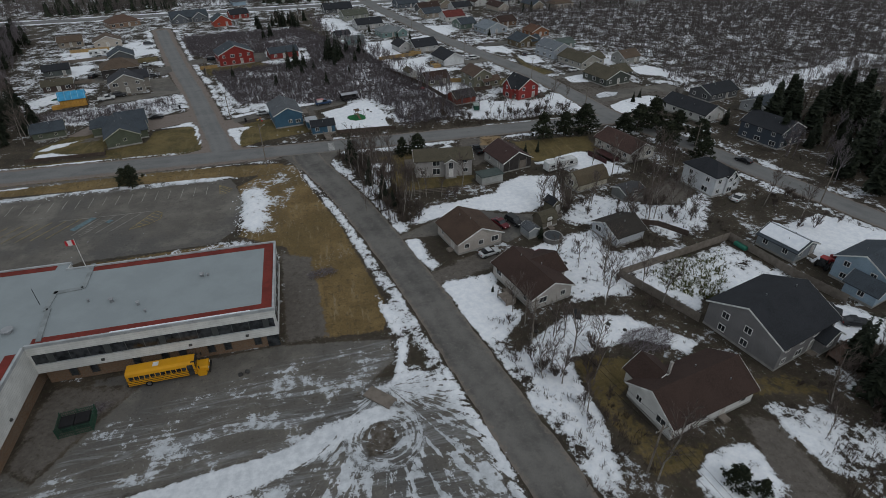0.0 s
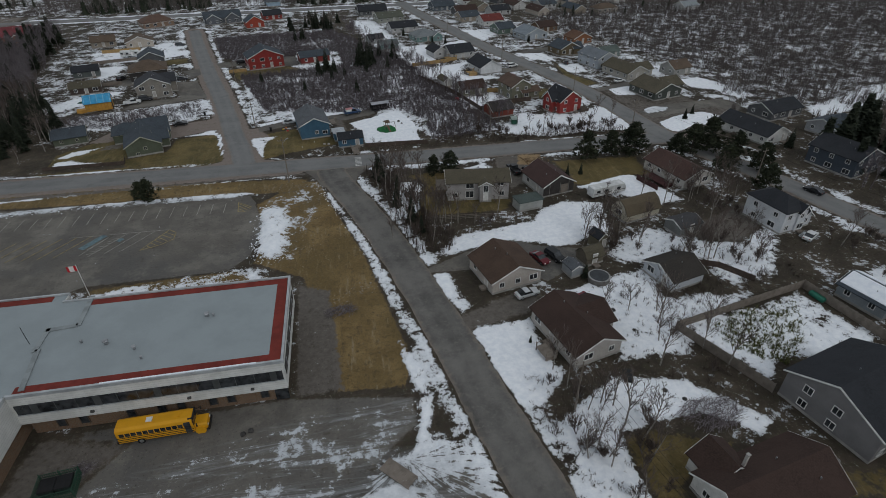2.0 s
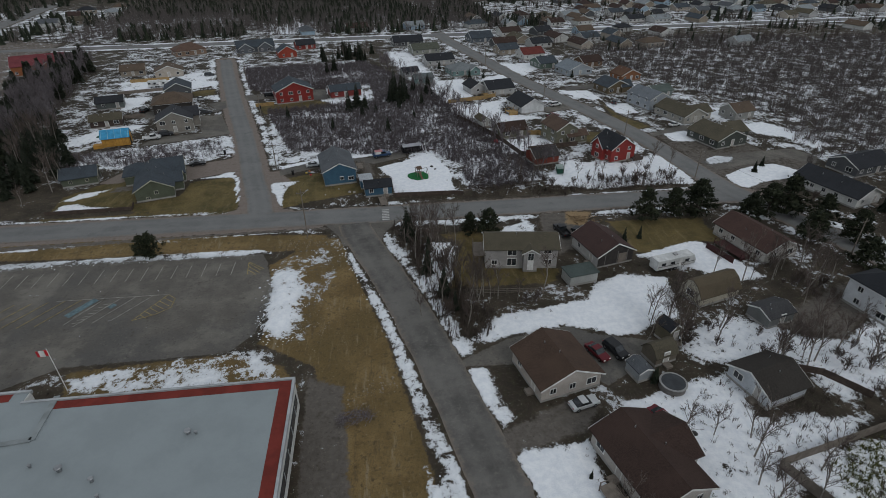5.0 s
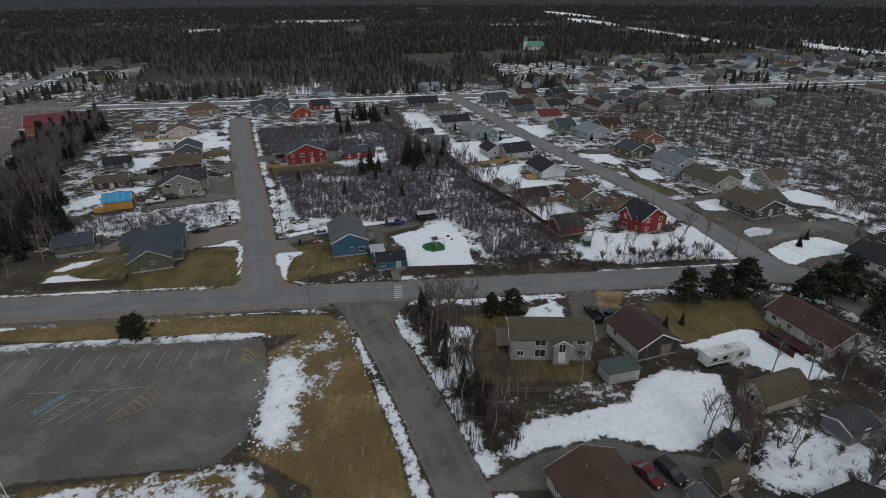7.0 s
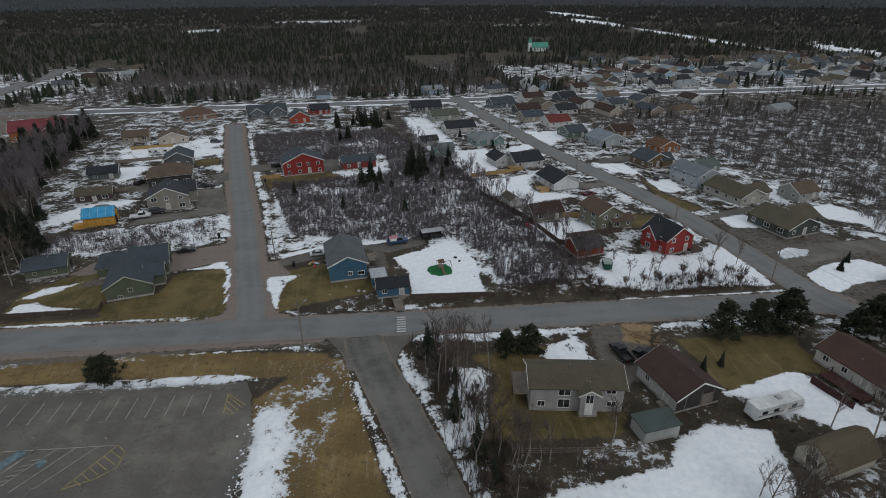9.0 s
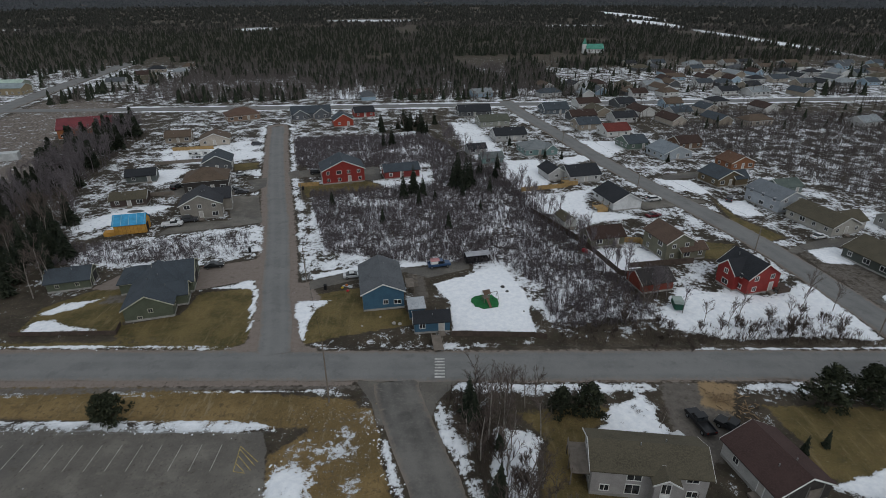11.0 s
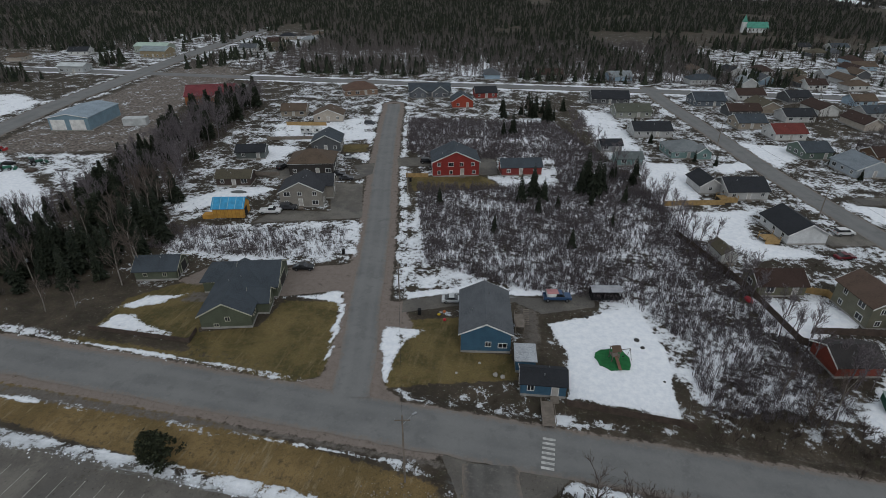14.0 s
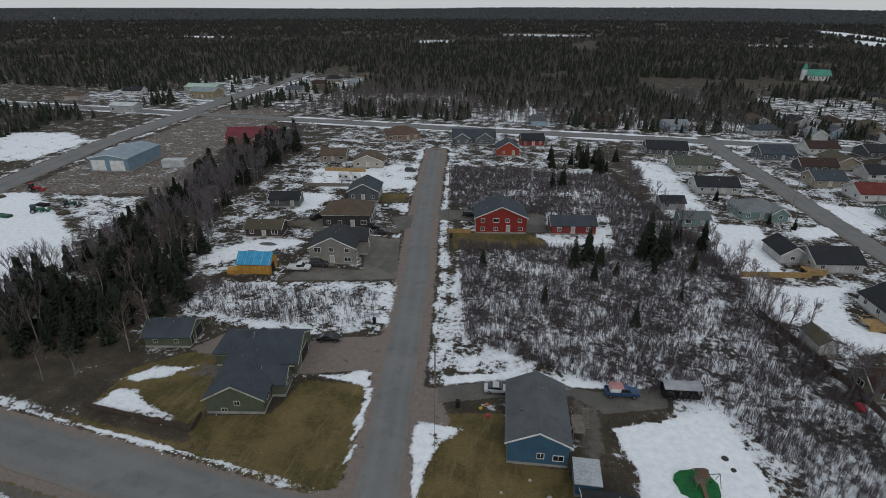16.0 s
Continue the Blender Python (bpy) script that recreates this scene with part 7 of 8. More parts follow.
bare_far = shrub_template(12, 4, 3) * np.array([1.6, 1.6, 1])
scatter("far_conifers", cone_template(1, 4, 6), fan(11000, 290, 950, 4, 9, 1.25, 1.6, wooded), SPRUCE, "dark conifer woods beyond the highway", "woods")
scatter("far_bare_trees", bare_far, fan(15000, 280, 1100, 5, 9.5, 0.55, 1.6, wooded), FARBARE, "leafless woods beyond the highway", "woods")
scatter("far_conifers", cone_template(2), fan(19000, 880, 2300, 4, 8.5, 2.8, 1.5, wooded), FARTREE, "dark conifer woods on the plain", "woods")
scatter("far_conifers", cone_template(3), fan(17000, 2200, 4700, 7, 12, 5.5, 1.4, wooded), HAZED_HILLTREE, "wooded hills on the horizon with haze tinted into their colour", "woods")
scatter("bare_wood", shrub_template(15, 6, 5), fill([(-190, 404), (-60, 410), (90, 416), (92, 560), (-190, 560)], 4200, 15, 3.5, 7.0, 2.2, (), 0.3), GREYWOOD, "leafless wood over the highway", "wood")
# town trees among the distant houses
town = [(x, y) for x, y in zip(fr.uniform(70, 480, 900), fr.uniform(330, 620, 900)) if all(math.hypot(x - a, y - b) > 10 for a, b in FAR_HOUSES) and abs(y - (402 + (x - 150) * 0.06)) > 8 and not (x < 100 and y < 395)]
scatter("town_conifers", cone_template(4, 4, 6), [(x, y, 0, h, h, a) for (x, y), h, a in zip(town[:150], fr.uniform(3, 7, 150), fr.uniform(0, 6, 150))], SPRUCE, "conifers among distant houses", "woods")
scatter("town_bare_trees", shrub_template(14, 5, 4), [(x, y, 0, h * 0.4, h, a) for (x, y), h, a in zip(town[150:], fr.uniform(5, 9, len(town)), fr.uniform(0, 6, len(town)))], TWIG, "leafless trees among distant houses", "woods")


# tussocks, twigs and dead weeds poking through the snow
def tussock_template(seed):
    r, out = random.Random(seed), []
    for i in range(12):
        a, L = r.uniform(0, 6.28), r.uniform(0.4, 1.0)
        p = Vector((r.uniform(-0.4, 0.4), r.uniform(-0.4, 0.4), 0))
        d, s = Vector((math.cos(a) * 0.6, math.sin(a) * 0.6, r.uniform(0.5, 1.3))) * L, Vector((-math.sin(a), math.cos(a), 0)) * 0.055
        out.append((tuple(p - s), tuple(p + s), tuple(p + d)))
    return np.array(out)


WEEDS = bark("dead weeds", (0.085, 0.065, 0.045), (0.035, 0.028, 0.022))
tx, ty = fr.uniform(-150, 140, 60000), fr.uniform(25, 320, 60000)
ix, iy = np.clip(np.searchsorted(np.array(xs), tx), 0, len(xs) - 1), np.clip(np.searchsorted(np.array(ys), ty), 0, len(ys) - 1)
at = iy * cols + ix
amount = layer["snow"][at]
drift = np.array([noise.noise((x * 0.09, y * 0.09, 11)) for x, y in zip(tx, ty)])
ok = (road_d[at] > 1.0) & (layer["asphalt"][at] < 0.3) & (layer["lawn"][at] < 0.4) & (amount > 0.3) & ((amount < 0.57) | ((ty < 142) & (amount < 0.93))) & (drift + fr.uniform(-0.35, 0.35, 60000) > 0.02)
places = [(x, y, pz[i] - 0.05, h, h * 0.8, a) for x, y, i, h, a in zip(tx[ok], ty[ok], at[ok], fr.uniform(0.25, 0.8, 60000), fr.uniform(0, 6.28, 60000))][:11000]
scatter("dead_weeds", tussock_template(3), places, WEEDS, "tufts of dead weeds poking through patchy snow", "weeds")


# lumps of ploughed snow and pale debris
def lump_template(seed):
    r = random.Random(seed)
    ring = [(math.cos(k * 1.257) * r.uniform(0.7, 1.1), math.sin(k * 1.257) * r.uniform(0.7, 1.1), r.uniform(-0.1, 0.15)) for k in range(5)]
    peak = (r.uniform(-0.2, 0.2), r.uniform(-0.2, 0.2), 0.8)
    return np.array([(ring[k], ring[(k + 1) % 5], peak) for k in range(5)])


def lumps_along(line, n, wide, low, high, seed):
    r, out = random.Random(seed), []
    for i in range(n):
        k = r.randrange(len(line) - 1)
        t = r.random()
        x, y = (line[k][c] + (line[k + 1][c] - line[k][c]) * t + r.gauss(0, wide) for c in (0, 1))
        h = r.uniform(low, high) * r.uniform(0.5, 1.0)
        z = pz[min(int(np.searchsorted(np.array(ys), y)), len(ys) - 1) * cols + min(int(np.searchsorted(np.array(xs), x)), cols - 1)]
        out.append((x, y, z - 0.03, h, h * 0.8, r.uniform(0, 6.28)))
    return out


scatter("snow_lumps", lump_template(1), lumps_along([(-110, 137.4), (-50, 137.4), (-24, 137.2)], 300, 0.5, 0.08, 0.34, 1) + lumps_along([(-20, 131), (-21, 120), (-20, 108), (-14, 108), (-14, 128)], 240, 0.7, 0.08, 0.34, 2) + lumps_along([(9, 80), (8, 66), (8, 58), (16, 57), (20, 36)], 280, 0.6, 0.08, 0.3, 3) + lumps_along([(-100, 112), (-30, 126)], 40, 7, 0.06, 0.2, 4) + lumps_along([(3, 108), (-2, 124), (-8, 140)], 240, 0.7, 0.1, 0.35, 5) + lumps_along([(-95, 159), (-36, 158.4)], 260, 0.3, 0.08, 0.3, 6) + lumps_along([(-44, 97), (-14, 95)], 160, 1.2, 0.1, 0.4, 7), SNOW, "lumps of ploughed snow along banks and verges", "snow")
DEBRIS = bark("pale straw and stones", (0.34, 0.29, 0.22), (0.12, 0.095, 0.065))
scatter("debris", lump_template(2), lumps_along([(-11, 106), (-10, 120), (-9, 138)], 900, 1.8, 0.05, 0.2, 8) + lumps_along([(-20, 140), (-10, 141)], 200, 1.4, 0.06, 0.3, 9) + lumps_along([(-4, 92), (4, 96)], 120, 1.2, 0.06, 0.3, 10), DEBRIS, "pale stones and torn straw scattered over dead grass", "debris")


CREEPER = needles("creeping evergreen", (0.045, 0.055, 0.018), (0.16, 0.16, 0.055))
scatter("creeping_shrubs", tussock_template(8), [(x, y, 0.1, h * 1.5, h, a) for (x, y, _, _, _, a), h in zip(fill([(60, 66), (66, 62), (74, 68), (78, 76), (68, 76), (58, 72)], 420, 21, 1, 2), fr.uniform(0.3, 0.8, 420))], CREEPER, "low yellow-green evergreen shrubs in a snowy yard", "shrubs")


def brush_pile(x, y, rx, ry, n, label):
    m, r = Mesh(), random.Random(n)
    for i in range(n):
        a, d = r.uniform(0, 6.28), math.sqrt(r.random())
        cx, cy, z = math.cos(a) * d * rx, math.sin(a) * d * ry, 0.1 + (1 - d) * 0.8 * r.random()
        t, L = r.gauss(0.5, 0.5), r.uniform(1.0, 2.6)
        m.tube((cx - math.cos(t) * L / 2, cy - math.sin(t) * L / 2, z), (cx + math.cos(t) * L / 2, cy + math.sin(t) * L / 2, z + r.uniform(-0.1, 0.3)), 0.035, 0.012, 3, False)
    ob = new("brush_pile", m.data("brush_pile", GREYTWIG, fix=False))
    ob.location = (x, y, 0.05)
    return tagged(ob, label, "brush pile", kind="stuff")


brush_pile(48.5, 56.0, 4.6, 2.8, 420, "heap of grey cut branches on snow")
brush_pile(-37.0, 62.8, 1.5, 1.2, 50, "small heap of twigs beside the bin pen")
brush_pile(-3.0, 88.5, 2.6, 1.4, 120, "heap of branches at the school's corner")


# ---- fences ----
def fence(line, h, material, label, gap=2.4, rails=False):
    x0, y0 = line[0]
    top = thing("fence", label, "fence", x0, y0)
    for (ax, ay), (bx, by) in zip(line, line[1:]):
        L, yaw = math.hypot(bx - ax, by - ay), math.degrees(math.atan2(by - ay, bx - ax))
        n = max(1, round(L / gap))
        for i in range(n):
            u = (i + 0.5) / n
            cx, cy = ax + (bx - ax) * u - x0, ay + (by - ay) * u - y0
            w = L / n
            if rails:
                for z in (0.35, 0.75, h - 0.15):
                    part("rail", Mesh().box(0, 0, z, w - 0.12, 0.05, 0.1), material, top).matrix_local = pose(cx, cy, 0, 0, 0, yaw)
            else:
                # boards of uneven height, nailed edge to edge
                prof = [(-w / 2, 0.03)]
                for j in range(6):
                    z = h * (0.96 + 0.04 * ((i * 7 + j * 3) % 5) / 4)
                    prof += [(-w / 2 + j * w / 6 + 0.01, z), (-w / 2 + (j + 1) * w / 6 - 0.01, z)]
                prof += [(w / 2, 0.03)]
                part("panel", Mesh().prism(prof, -0.025, 0.025, "y"), material, top).matrix_local = pose(cx, cy, 0, 0, 0, yaw)
            part("post", Mesh().box(ax + (bx - ax) * i / n - x0, ay + (by - ay) * i / n - y0, -0.1, 0.12, 0.12, h + 0.15, yaw), material, top)
    return top


DARKWOOD = plain("dark stained boards", (0.085, 0.064, 0.052), 0.9, scale=3)
fence([(59.4, 57.8), (52.7, 73.1), (82.0, 79.2)], 1.9, WOOD, "weathered grey board fence round a yard")
fence([(82.0, 79.2), (85.0, 64.8), (88.2, 55.6)], 1.9, WOOD, "weathered grey board fence beside a shed")
fence([(-80.9, 162.6), (-60.4, 163.0), (-61.2, 166.4)], 1.0, DARKWOOD, "low dark board fence round a lawn")
fence([(5.6, 161.8), (21.6, 161.2), (24.0, 160.6)], 1.3, DARKWOOD, "dark board fence along the snowy yard")
fence([(41.5, 203.0), (31.0, 226.0)], 1.7, DARKWOOD, "dark board fence along the thicket")
fence([(41.5, 203.0), (46.0, 186.0), (49.0, 185.0)], 1.6, DARKWOOD, "dark board fence beside a snowy yard")
fence([(49.0, 189.5), (58.0, 191.0), (66.0, 192.0)], 1.6, DARKWOOD, "grey board fence behind a garage")
fence([(52.4, 204.5), (56.8, 204.0), (57.6, 200.0)], 1.6, NEWWOOD, "new timber fence beside an olive house")
fence([(30.8, 244.4), (47.5, 248.8)], 1.6, NEWWOOD, "new timber board fence on snow")
fence([(-108.0, 296.0), (-92.0, 299.0)], 1.6, NEWWOOD, "timber board fence behind a house")
fence([(-106.0, 276.0), (-86.0, 281.5)], 1.4, WOOD, "grey board fence between yards")
fence([(-98.0, 240.0), (-84.0, 243.0)], 1.3, WOOD, "grey board fence behind a garage")
fence([(-44.8, 250.2), (-38.0, 251.6)], 1.4, NEWWOOD, "timber fence beside a red house")
fence([(18.5, 116.4), (37.6, 114.8)], 1.3, WOOD, "old rail fence behind a grey house", rails=True)
fence([(64.0, 91.0), (70.5, 88.0), (74.5, 82.5)], 1.4, DARKWOOD, "leaning dark fence beside a garage")
fence([(75.0, 120.0), (73.0, 127.0)], 1.6, plain("red stained boards", (0.055, 0.024, 0.023), 0.9), "dark red board fence beside a bungalow")


# ---- poles, lamps and wires ----
def utility_pole(x, y, h=9.5, lamp=None, label="grey wooden utility pole with a crossarm"):
    top = thing("utility_pole", label, "pole", x, y)
    part("pole", Mesh().tube((0, 0, -0.2), (0, 0, h), 0.15, 0.10, 8), WOOD, top)
    part("crossarm", Mesh().box(0, 0, h - 0.9, 2.0, 0.1, 0.12, 14), WOOD, top)
    for u in (-0.9, 0, 0.9):
        part("insulator", Mesh().tube((u, u * 0.25, h - 0.78), (u, u * 0.25, h - 0.55), 0.05, 0.04, 6), STEEL, top)
    if lamp:
        arm = part("lamp_arm", Mesh().tube((0, 0, h - 1.6), (1.6 * lamp[0], 1.6 * lamp[1], h - 1.0), 0.035, 0.03, 5), STEEL, top)
        part("lamp_head", Mesh().box(1.9 * lamp[0], 1.9 * lamp[1], h - 1.08, 0.7, 0.28, 0.14, math.degrees(math.atan2(lamp[1], lamp[0]))), STEEL, arm)
    return top


def wire(a, b, sag, label="thin black overhead wire"):
    m = Mesh()
    for i in range(11):
        p = Vector(a).lerp(Vector(b), i / 10) - Vector((0, 0, sag * 4 * (i / 10) * (1 - i / 10)))
        m.v += [(p.x - 0.018, p.y, p.z), (p.x + 0.018, p.y, p.z), (p.x, p.y, p.z + 0.03)]
    m.f = [(3 * i + j, 3 * i + (j + 1) % 3, 3 * i + 3 + (j + 1) % 3, 3 * i + 3 + j) for i in range(10) for j in range(3)]
    return tagged(new("overhead_wire", m.data("overhead_wire", BLACK, fix=False)), label, "wire")


utility_pole(-15.0, 143.4, 12.0, (0.6, 0.8), "grey utility pole with a street lamp at the corner")
NP = [(-27.6, 184.0), (-40.6, 237.0), (-55.5, 290.0)]
for x, y in NP:
    utility_pole(x, y, 8.5)
EP = [(84.0, 197.3), (70.6, 246.8), (57.0, 303.5), (101.6, 119.5), (113.0, 87.0), (88.6, 160.5)]
for x, y in EP:
    utility_pole(x, y, 9.5)
for a, b in ((EP[0], EP[1]), (EP[1], EP[2]), (EP[5], EP[0]), (EP[3], EP[5]), (EP[4], EP[3])):
    wire((*a, 8.9), (*b, 8.9), 0.9)
wire((-15.0, 143.4, 11.4), (-27.6, 184.0, 8.0), 0.9)
for a, b in ((NP[0], NP[1]), (NP[1], NP[2])):
    wire((*a, 7.9), (*b, 7.9), 0.8)
for x, y in ((29.6, 60.4), (35.0, 34.0)):
    utility_pole(x, y, 9.5)
for u in (-0.9, 0, 0.9):
    wire((29.6 + u, 60.4, 8.9), (35.0 + u, 34.0, 8.9), 0.8)
    wire((35.0 + u, 34.0, 8.9), (41.0 + u, 2.0, 8.9), 0.8)


# ---- parking lot and road marks ----
YELLOW = plain("worn yellow line paint", (0.34, 0.27, 0.12), 0.9, scale=4, spread=0.4)
PALE = plain("worn white line paint", (0.34, 0.335, 0.30), 0.9, scale=4, spread=0.4)


def marks(name, label, rows, material):
    """Thin painted strips: x, y, length, width, yaw."""
    top = thing(name, label, "road marking", 0, 0, kind="structure")
    for x, y, L, w, yaw in rows:
        part("stripe", Mesh().box(x, y, 0.05, L, w, 0.012, yaw), material, top)


marks("parking_lines", "faded parking bay lines on asphalt", [(-29.3 - i * 2.97, 131.9 + 0.02 * i, 4.9, 0.12, 90) for i in range(24)], PALE)
marks("hatched_bay", "yellow hatched no-parking bay", [(-26.2, 131.6, 4.7, 0.14, 96), (-24.7, 132.5, 4.6, 0.14, -41), (-25.1, 129.2, 1.8, 0.14, -10), (-25.3, 130.1, 2.2, 0.14, -43), (-24.9, 130.9, 3.8, 0.14, -46), (-24.8, 131.9, 4.3, 0.14, -45)], YELLOW)
marks("loading_bay", "faded yellow hatched island on the parking lot", [(-42.0, 120.1, 8.7, 0.13, 61), (-39.1, 123.2, 2.1, 0.13, -42), (-38.2, 121.1, 2.8, 0.13, -88), (-39.4, 118.6, 3.2, 0.13, -140), (-42.4, 117.0, 3.7, 0.13, -159)] + [(-39.3 - 0.62 * i, 122.0 - 0.95 * i, 3.3 - 0.32 * i, 0.13, -38) for i in range(6)], YELLOW)
marks("wheelchair_bays", "faded pale bay lines near the school", [(-50.2, 124.1, 20.8, 0.12, -1), (-53.4, 121.3, 6.6, 0.12, 57), (-53.8, 120.3, 8.7, 0.12, 60), (-51.3, 119.9, 9.9, 0.12, 56), (-48.5, 120.2, 9.1, 0.12, 56), (-45.4, 120.3, 8.7, 0.12, 54)] + [(-53.8 + 0.55 * i, 116.9 + 0.87 * i, 1.7, 0.12, 8) for i in range(7)], PALE)
marks("blue_bay", "faded blue wheelchair bay paint", [(-54.9, 121.5, 6.0, 1.5, 57), (-49.4, 121.4, 1.3, 1.1, 56)], plain("worn blue paint", (0.13, 0.19, 0.21), 0.9, scale=4, spread=0.4))
marks("parking_lines", "faded parking bay lines near the school", [(-58.5 - i * 3.0, 120.4, 9.0, 0.12, 57) for i in range(9)], YELLOW)
marks("crosswalk", "white zebra crossing on the street", [(3.2, 149.4 + 0.85 * i, 1.8, 0.42, 0) for i in range(7)], plain("white road paint", (0.5, 0.5, 0.48), 0.9, scale=4, spread=0.3))
for ob in [o for o in scene.objects if o.name.startswith("crosswalk")]:
    ob.location.z = 0.085


# ---- yard things ----
def playground(x, y):
    top = thing("play_set", "wooden play tower with slide and swing", "play set", x, y, 0.35, 20)
    top.scale = (0.75, 0.75, 0.75)
    for u in (-0.8, 0.8):
        for v in (-0.8, 0.8):
            part("post", Mesh().box(u, v, 0, 0.14, 0.14, 3.0), WOOD, top)
    part("deck", Mesh().box(0, 0, 1.4, 1.8, 1.8, 0.1), WOOD, top)
    part("roof", Mesh().prism([(-1.2, 2.9), (0, 3.7), (1.2, 2.9), (1.2, 2.98), (0, 3.8), (-1.2, 2.98)], -1.1, 1.1, "x"), plain("brown boards", (0.12, 0.08, 0.055)), top)
    part("slide", Mesh().prism([(-0.9, 1.45), (-3.4, 0.1), (-3.9, 0.08), (-3.9, 0.2), (-3.4, 0.22), (-0.9, 1.6)], -0.35, 0.35, "y"), plain("brown slide", (0.16, 0.09, 0.06), 0.4), top).matrix_local = pose(0, 0, 0, 0, 0, 90)
    part("swing_beam", Mesh().tube((0.8, 0, 2.6), (3.6, 0, 2.6), 0.08, 0.08, 6).tube((3.6, 0, 2.6), (3.8, 1.0, 0), 0.06, 0.06, 6).tube((3.6, 0, 2.6), (3.8, -1.0, 0), 0.06, 0.06, 6), WOOD, top)
    part("swing_seat", Mesh().box(2.2, 0, 0.5, 0.5, 0.25, 0.05).tube((2.0, 0, 0.52), (2.0, 0, 2.6), 0.015, 0.015, 3).tube((2.4, 0, 0.52), (2.4, 0, 2.6), 0.015, 0.015, 3), BLACK, top)
    m = Mesh()
    r = random.Random(4)
    ring = [(3.0 * r.uniform(0.85, 1.1) * math.cos(a), 3.0 * r.uniform(0.85, 1.1) * math.sin(a)) for a in [6.283 * i / 18 for i in range(18)]]
    n = len(ring)
    m.v = [(p, q, 0.06) for p, q in ring] + [(p, q, -0.3) for p, q in ring]
    m.f = [tuple(range(n))] + [(i, n + i, n + (i + 1) % n, (i + 1) % n) for i in range(n)]
    mat = thing("play_mat", "bright green artificial turf under the play set", "mat", x, y, 0.34)
    part("turf", m, plain("green turf", (0.02, 0.14, 0.045), 0.95, scale=4), mat)


playground(13.2, 174.2)


def box_thing(name, label, category, x, y, z, yaw, w, d, h, material, bevel=0.05, top_mat=None):
    top = thing(name, label, category, x, y, z, yaw)
    part("body", Mesh().box(0, 0, 0, w, d, h), material, top, bevel=bevel)
    if top_mat:
        part("lid", Mesh().box(0, 0, h, w + 0.08, d + 0.08, 0.08), top_mat, top)
    return top


def tarp_shed(x, y, yaw):
    top = thing("shed_under_construction", "unfinished timber shed with a blue tarpaulin roof", "shed", x, y, 0, yaw)
    ply = plain("yellow plywood", (0.50, 0.27, 0.06), 0.8, scale=2)
    part("wall", Mesh().prism([(-2.6, 0.2), (2.6, 0.2), (2.6, 3.1), (0, 5.0), (-2.6, 3.1)], -4.0, 4.0, "x"), ply, top)
    blue = plain("blue tarpaulin", (0.05, 0.30, 0.52), 0.5, scale=2)
    r = part("roof", Mesh().prism([(-3.0, 2.85), (0, 5.02), (3.0, 2.85), (3.0, 2.97), (0, 5.16), (-3.0, 2.97)], -4.3, 4.3, "x"), blue, top, "blue tarpaulin roof")
    for i in range(5):
        for s in (-1, 1):
            part("batten", Mesh().prism([(s * 3.0, 2.99), (0, 5.18), (0, 5.24), (s * 3.0, 3.05)], -3.9 + i * 1.95 - 0.06, -3.9 + i * 1.95 + 0.06, "x"), plain("pale batten", (0.25, 0.45, 0.55)), r)
    for i in range(9):
        part("stud", Mesh().box(-3.9 + i * 0.97, -2.63, 0.2, 0.09, 0.06, 2.7), plain("stud timber", (0.36, 0.18, 0.04)), top)
    # the wall is uncut: a near-black panel paints the shade inside the doorway
    part("door_opening", Mesh().box(4.02, -0.6, 0.25, 0.05, 2.0, 2.3), plain("painted doorway shade", (0.02, 0.02, 0.02)), top)
    part("deck", Mesh().box(-5.4, -1.6, 0, 2.8, 2.2, 1.1), ply, top)


tarp_shed(-82.6, 213.6, 14)


def bin_pen(x, y, yaw):
    top = thing("bin_enclosure", "green mesh pen with dark waste containers in it", "enclosure", x, y, 0, yaw)
    green = plain("green mesh", (0.03, 0.075, 0.05), 0.8)
    for cx, cy, w, d in ((0, -1.6, 4.4, 0.06), (0, 1.6, 4.4, 0.06), (-2.2, 0, 0.06, 3.2), (2.2, 0, 0.06, 3.2)):
        m = Mesh()
        for z in (0.1, 0.6, 1.1, 1.6):
            m.box(cx, cy, z, w, d, 0.07)
        n = 18
        for i in range(n):
            t = (i + 0.5) / n - 0.5
            m.box(cx + (t * w if w > 1 else 0), cy + (t * d if d > 1 else 0), 0.1, 0.05, 0.05, 1.55)
        part("panel", m, green, top)
    for u in (-2.2, 0, 2.2):
        for v in (-1.6, 1.6):
            part("post", Mesh().tube((u, v, 0), (u, v, 1.9), 0.06, 0.06, 6), green, top)
    for u in (-1.0, 0.9):
        c = part("container", Mesh().box(u, 0.1, 0.15, 1.6, 1.8, 1.2, 0, 1.1), plain("dark container", (0.02, 0.03, 0.027)), top, bevel=0.04)
        part("lid", Mesh().box(u, 0.1, 1.35, 1.8, 2.0, 0.08), BLACK, c)


bin_pen(-38.7, 60.3, 6)


def footbridge(x, y, yaw, L, w, label, rails=False):
    top = thing("footbridge", label, "footbridge", x, y, 0.28, yaw)
    n = int(L / 0.3)
    for i in range(n):
        part("plank", Mesh().box(-L / 2 + (i + 0.5) * L / n, 0, 0.1, L / n - 0.03, w, 0.06), WOOD, top)
    for s in (-1, 1):
        part("beam", Mesh().box(0, s * (w / 2 - 0.15), -0.25, L, 0.12, 0.35), WOOD, top)
        if rails:
            part("rail", Mesh().box(0, s * w / 2, 1.0, L, 0.08, 0.1).box(-L / 2 + 0.1, s * w / 2, 0, 0.1, 0.1, 1.0).box(L / 2 - 0.1, s * w / 2, 0, 0.1, 0.1, 1.0), WOOD, top)


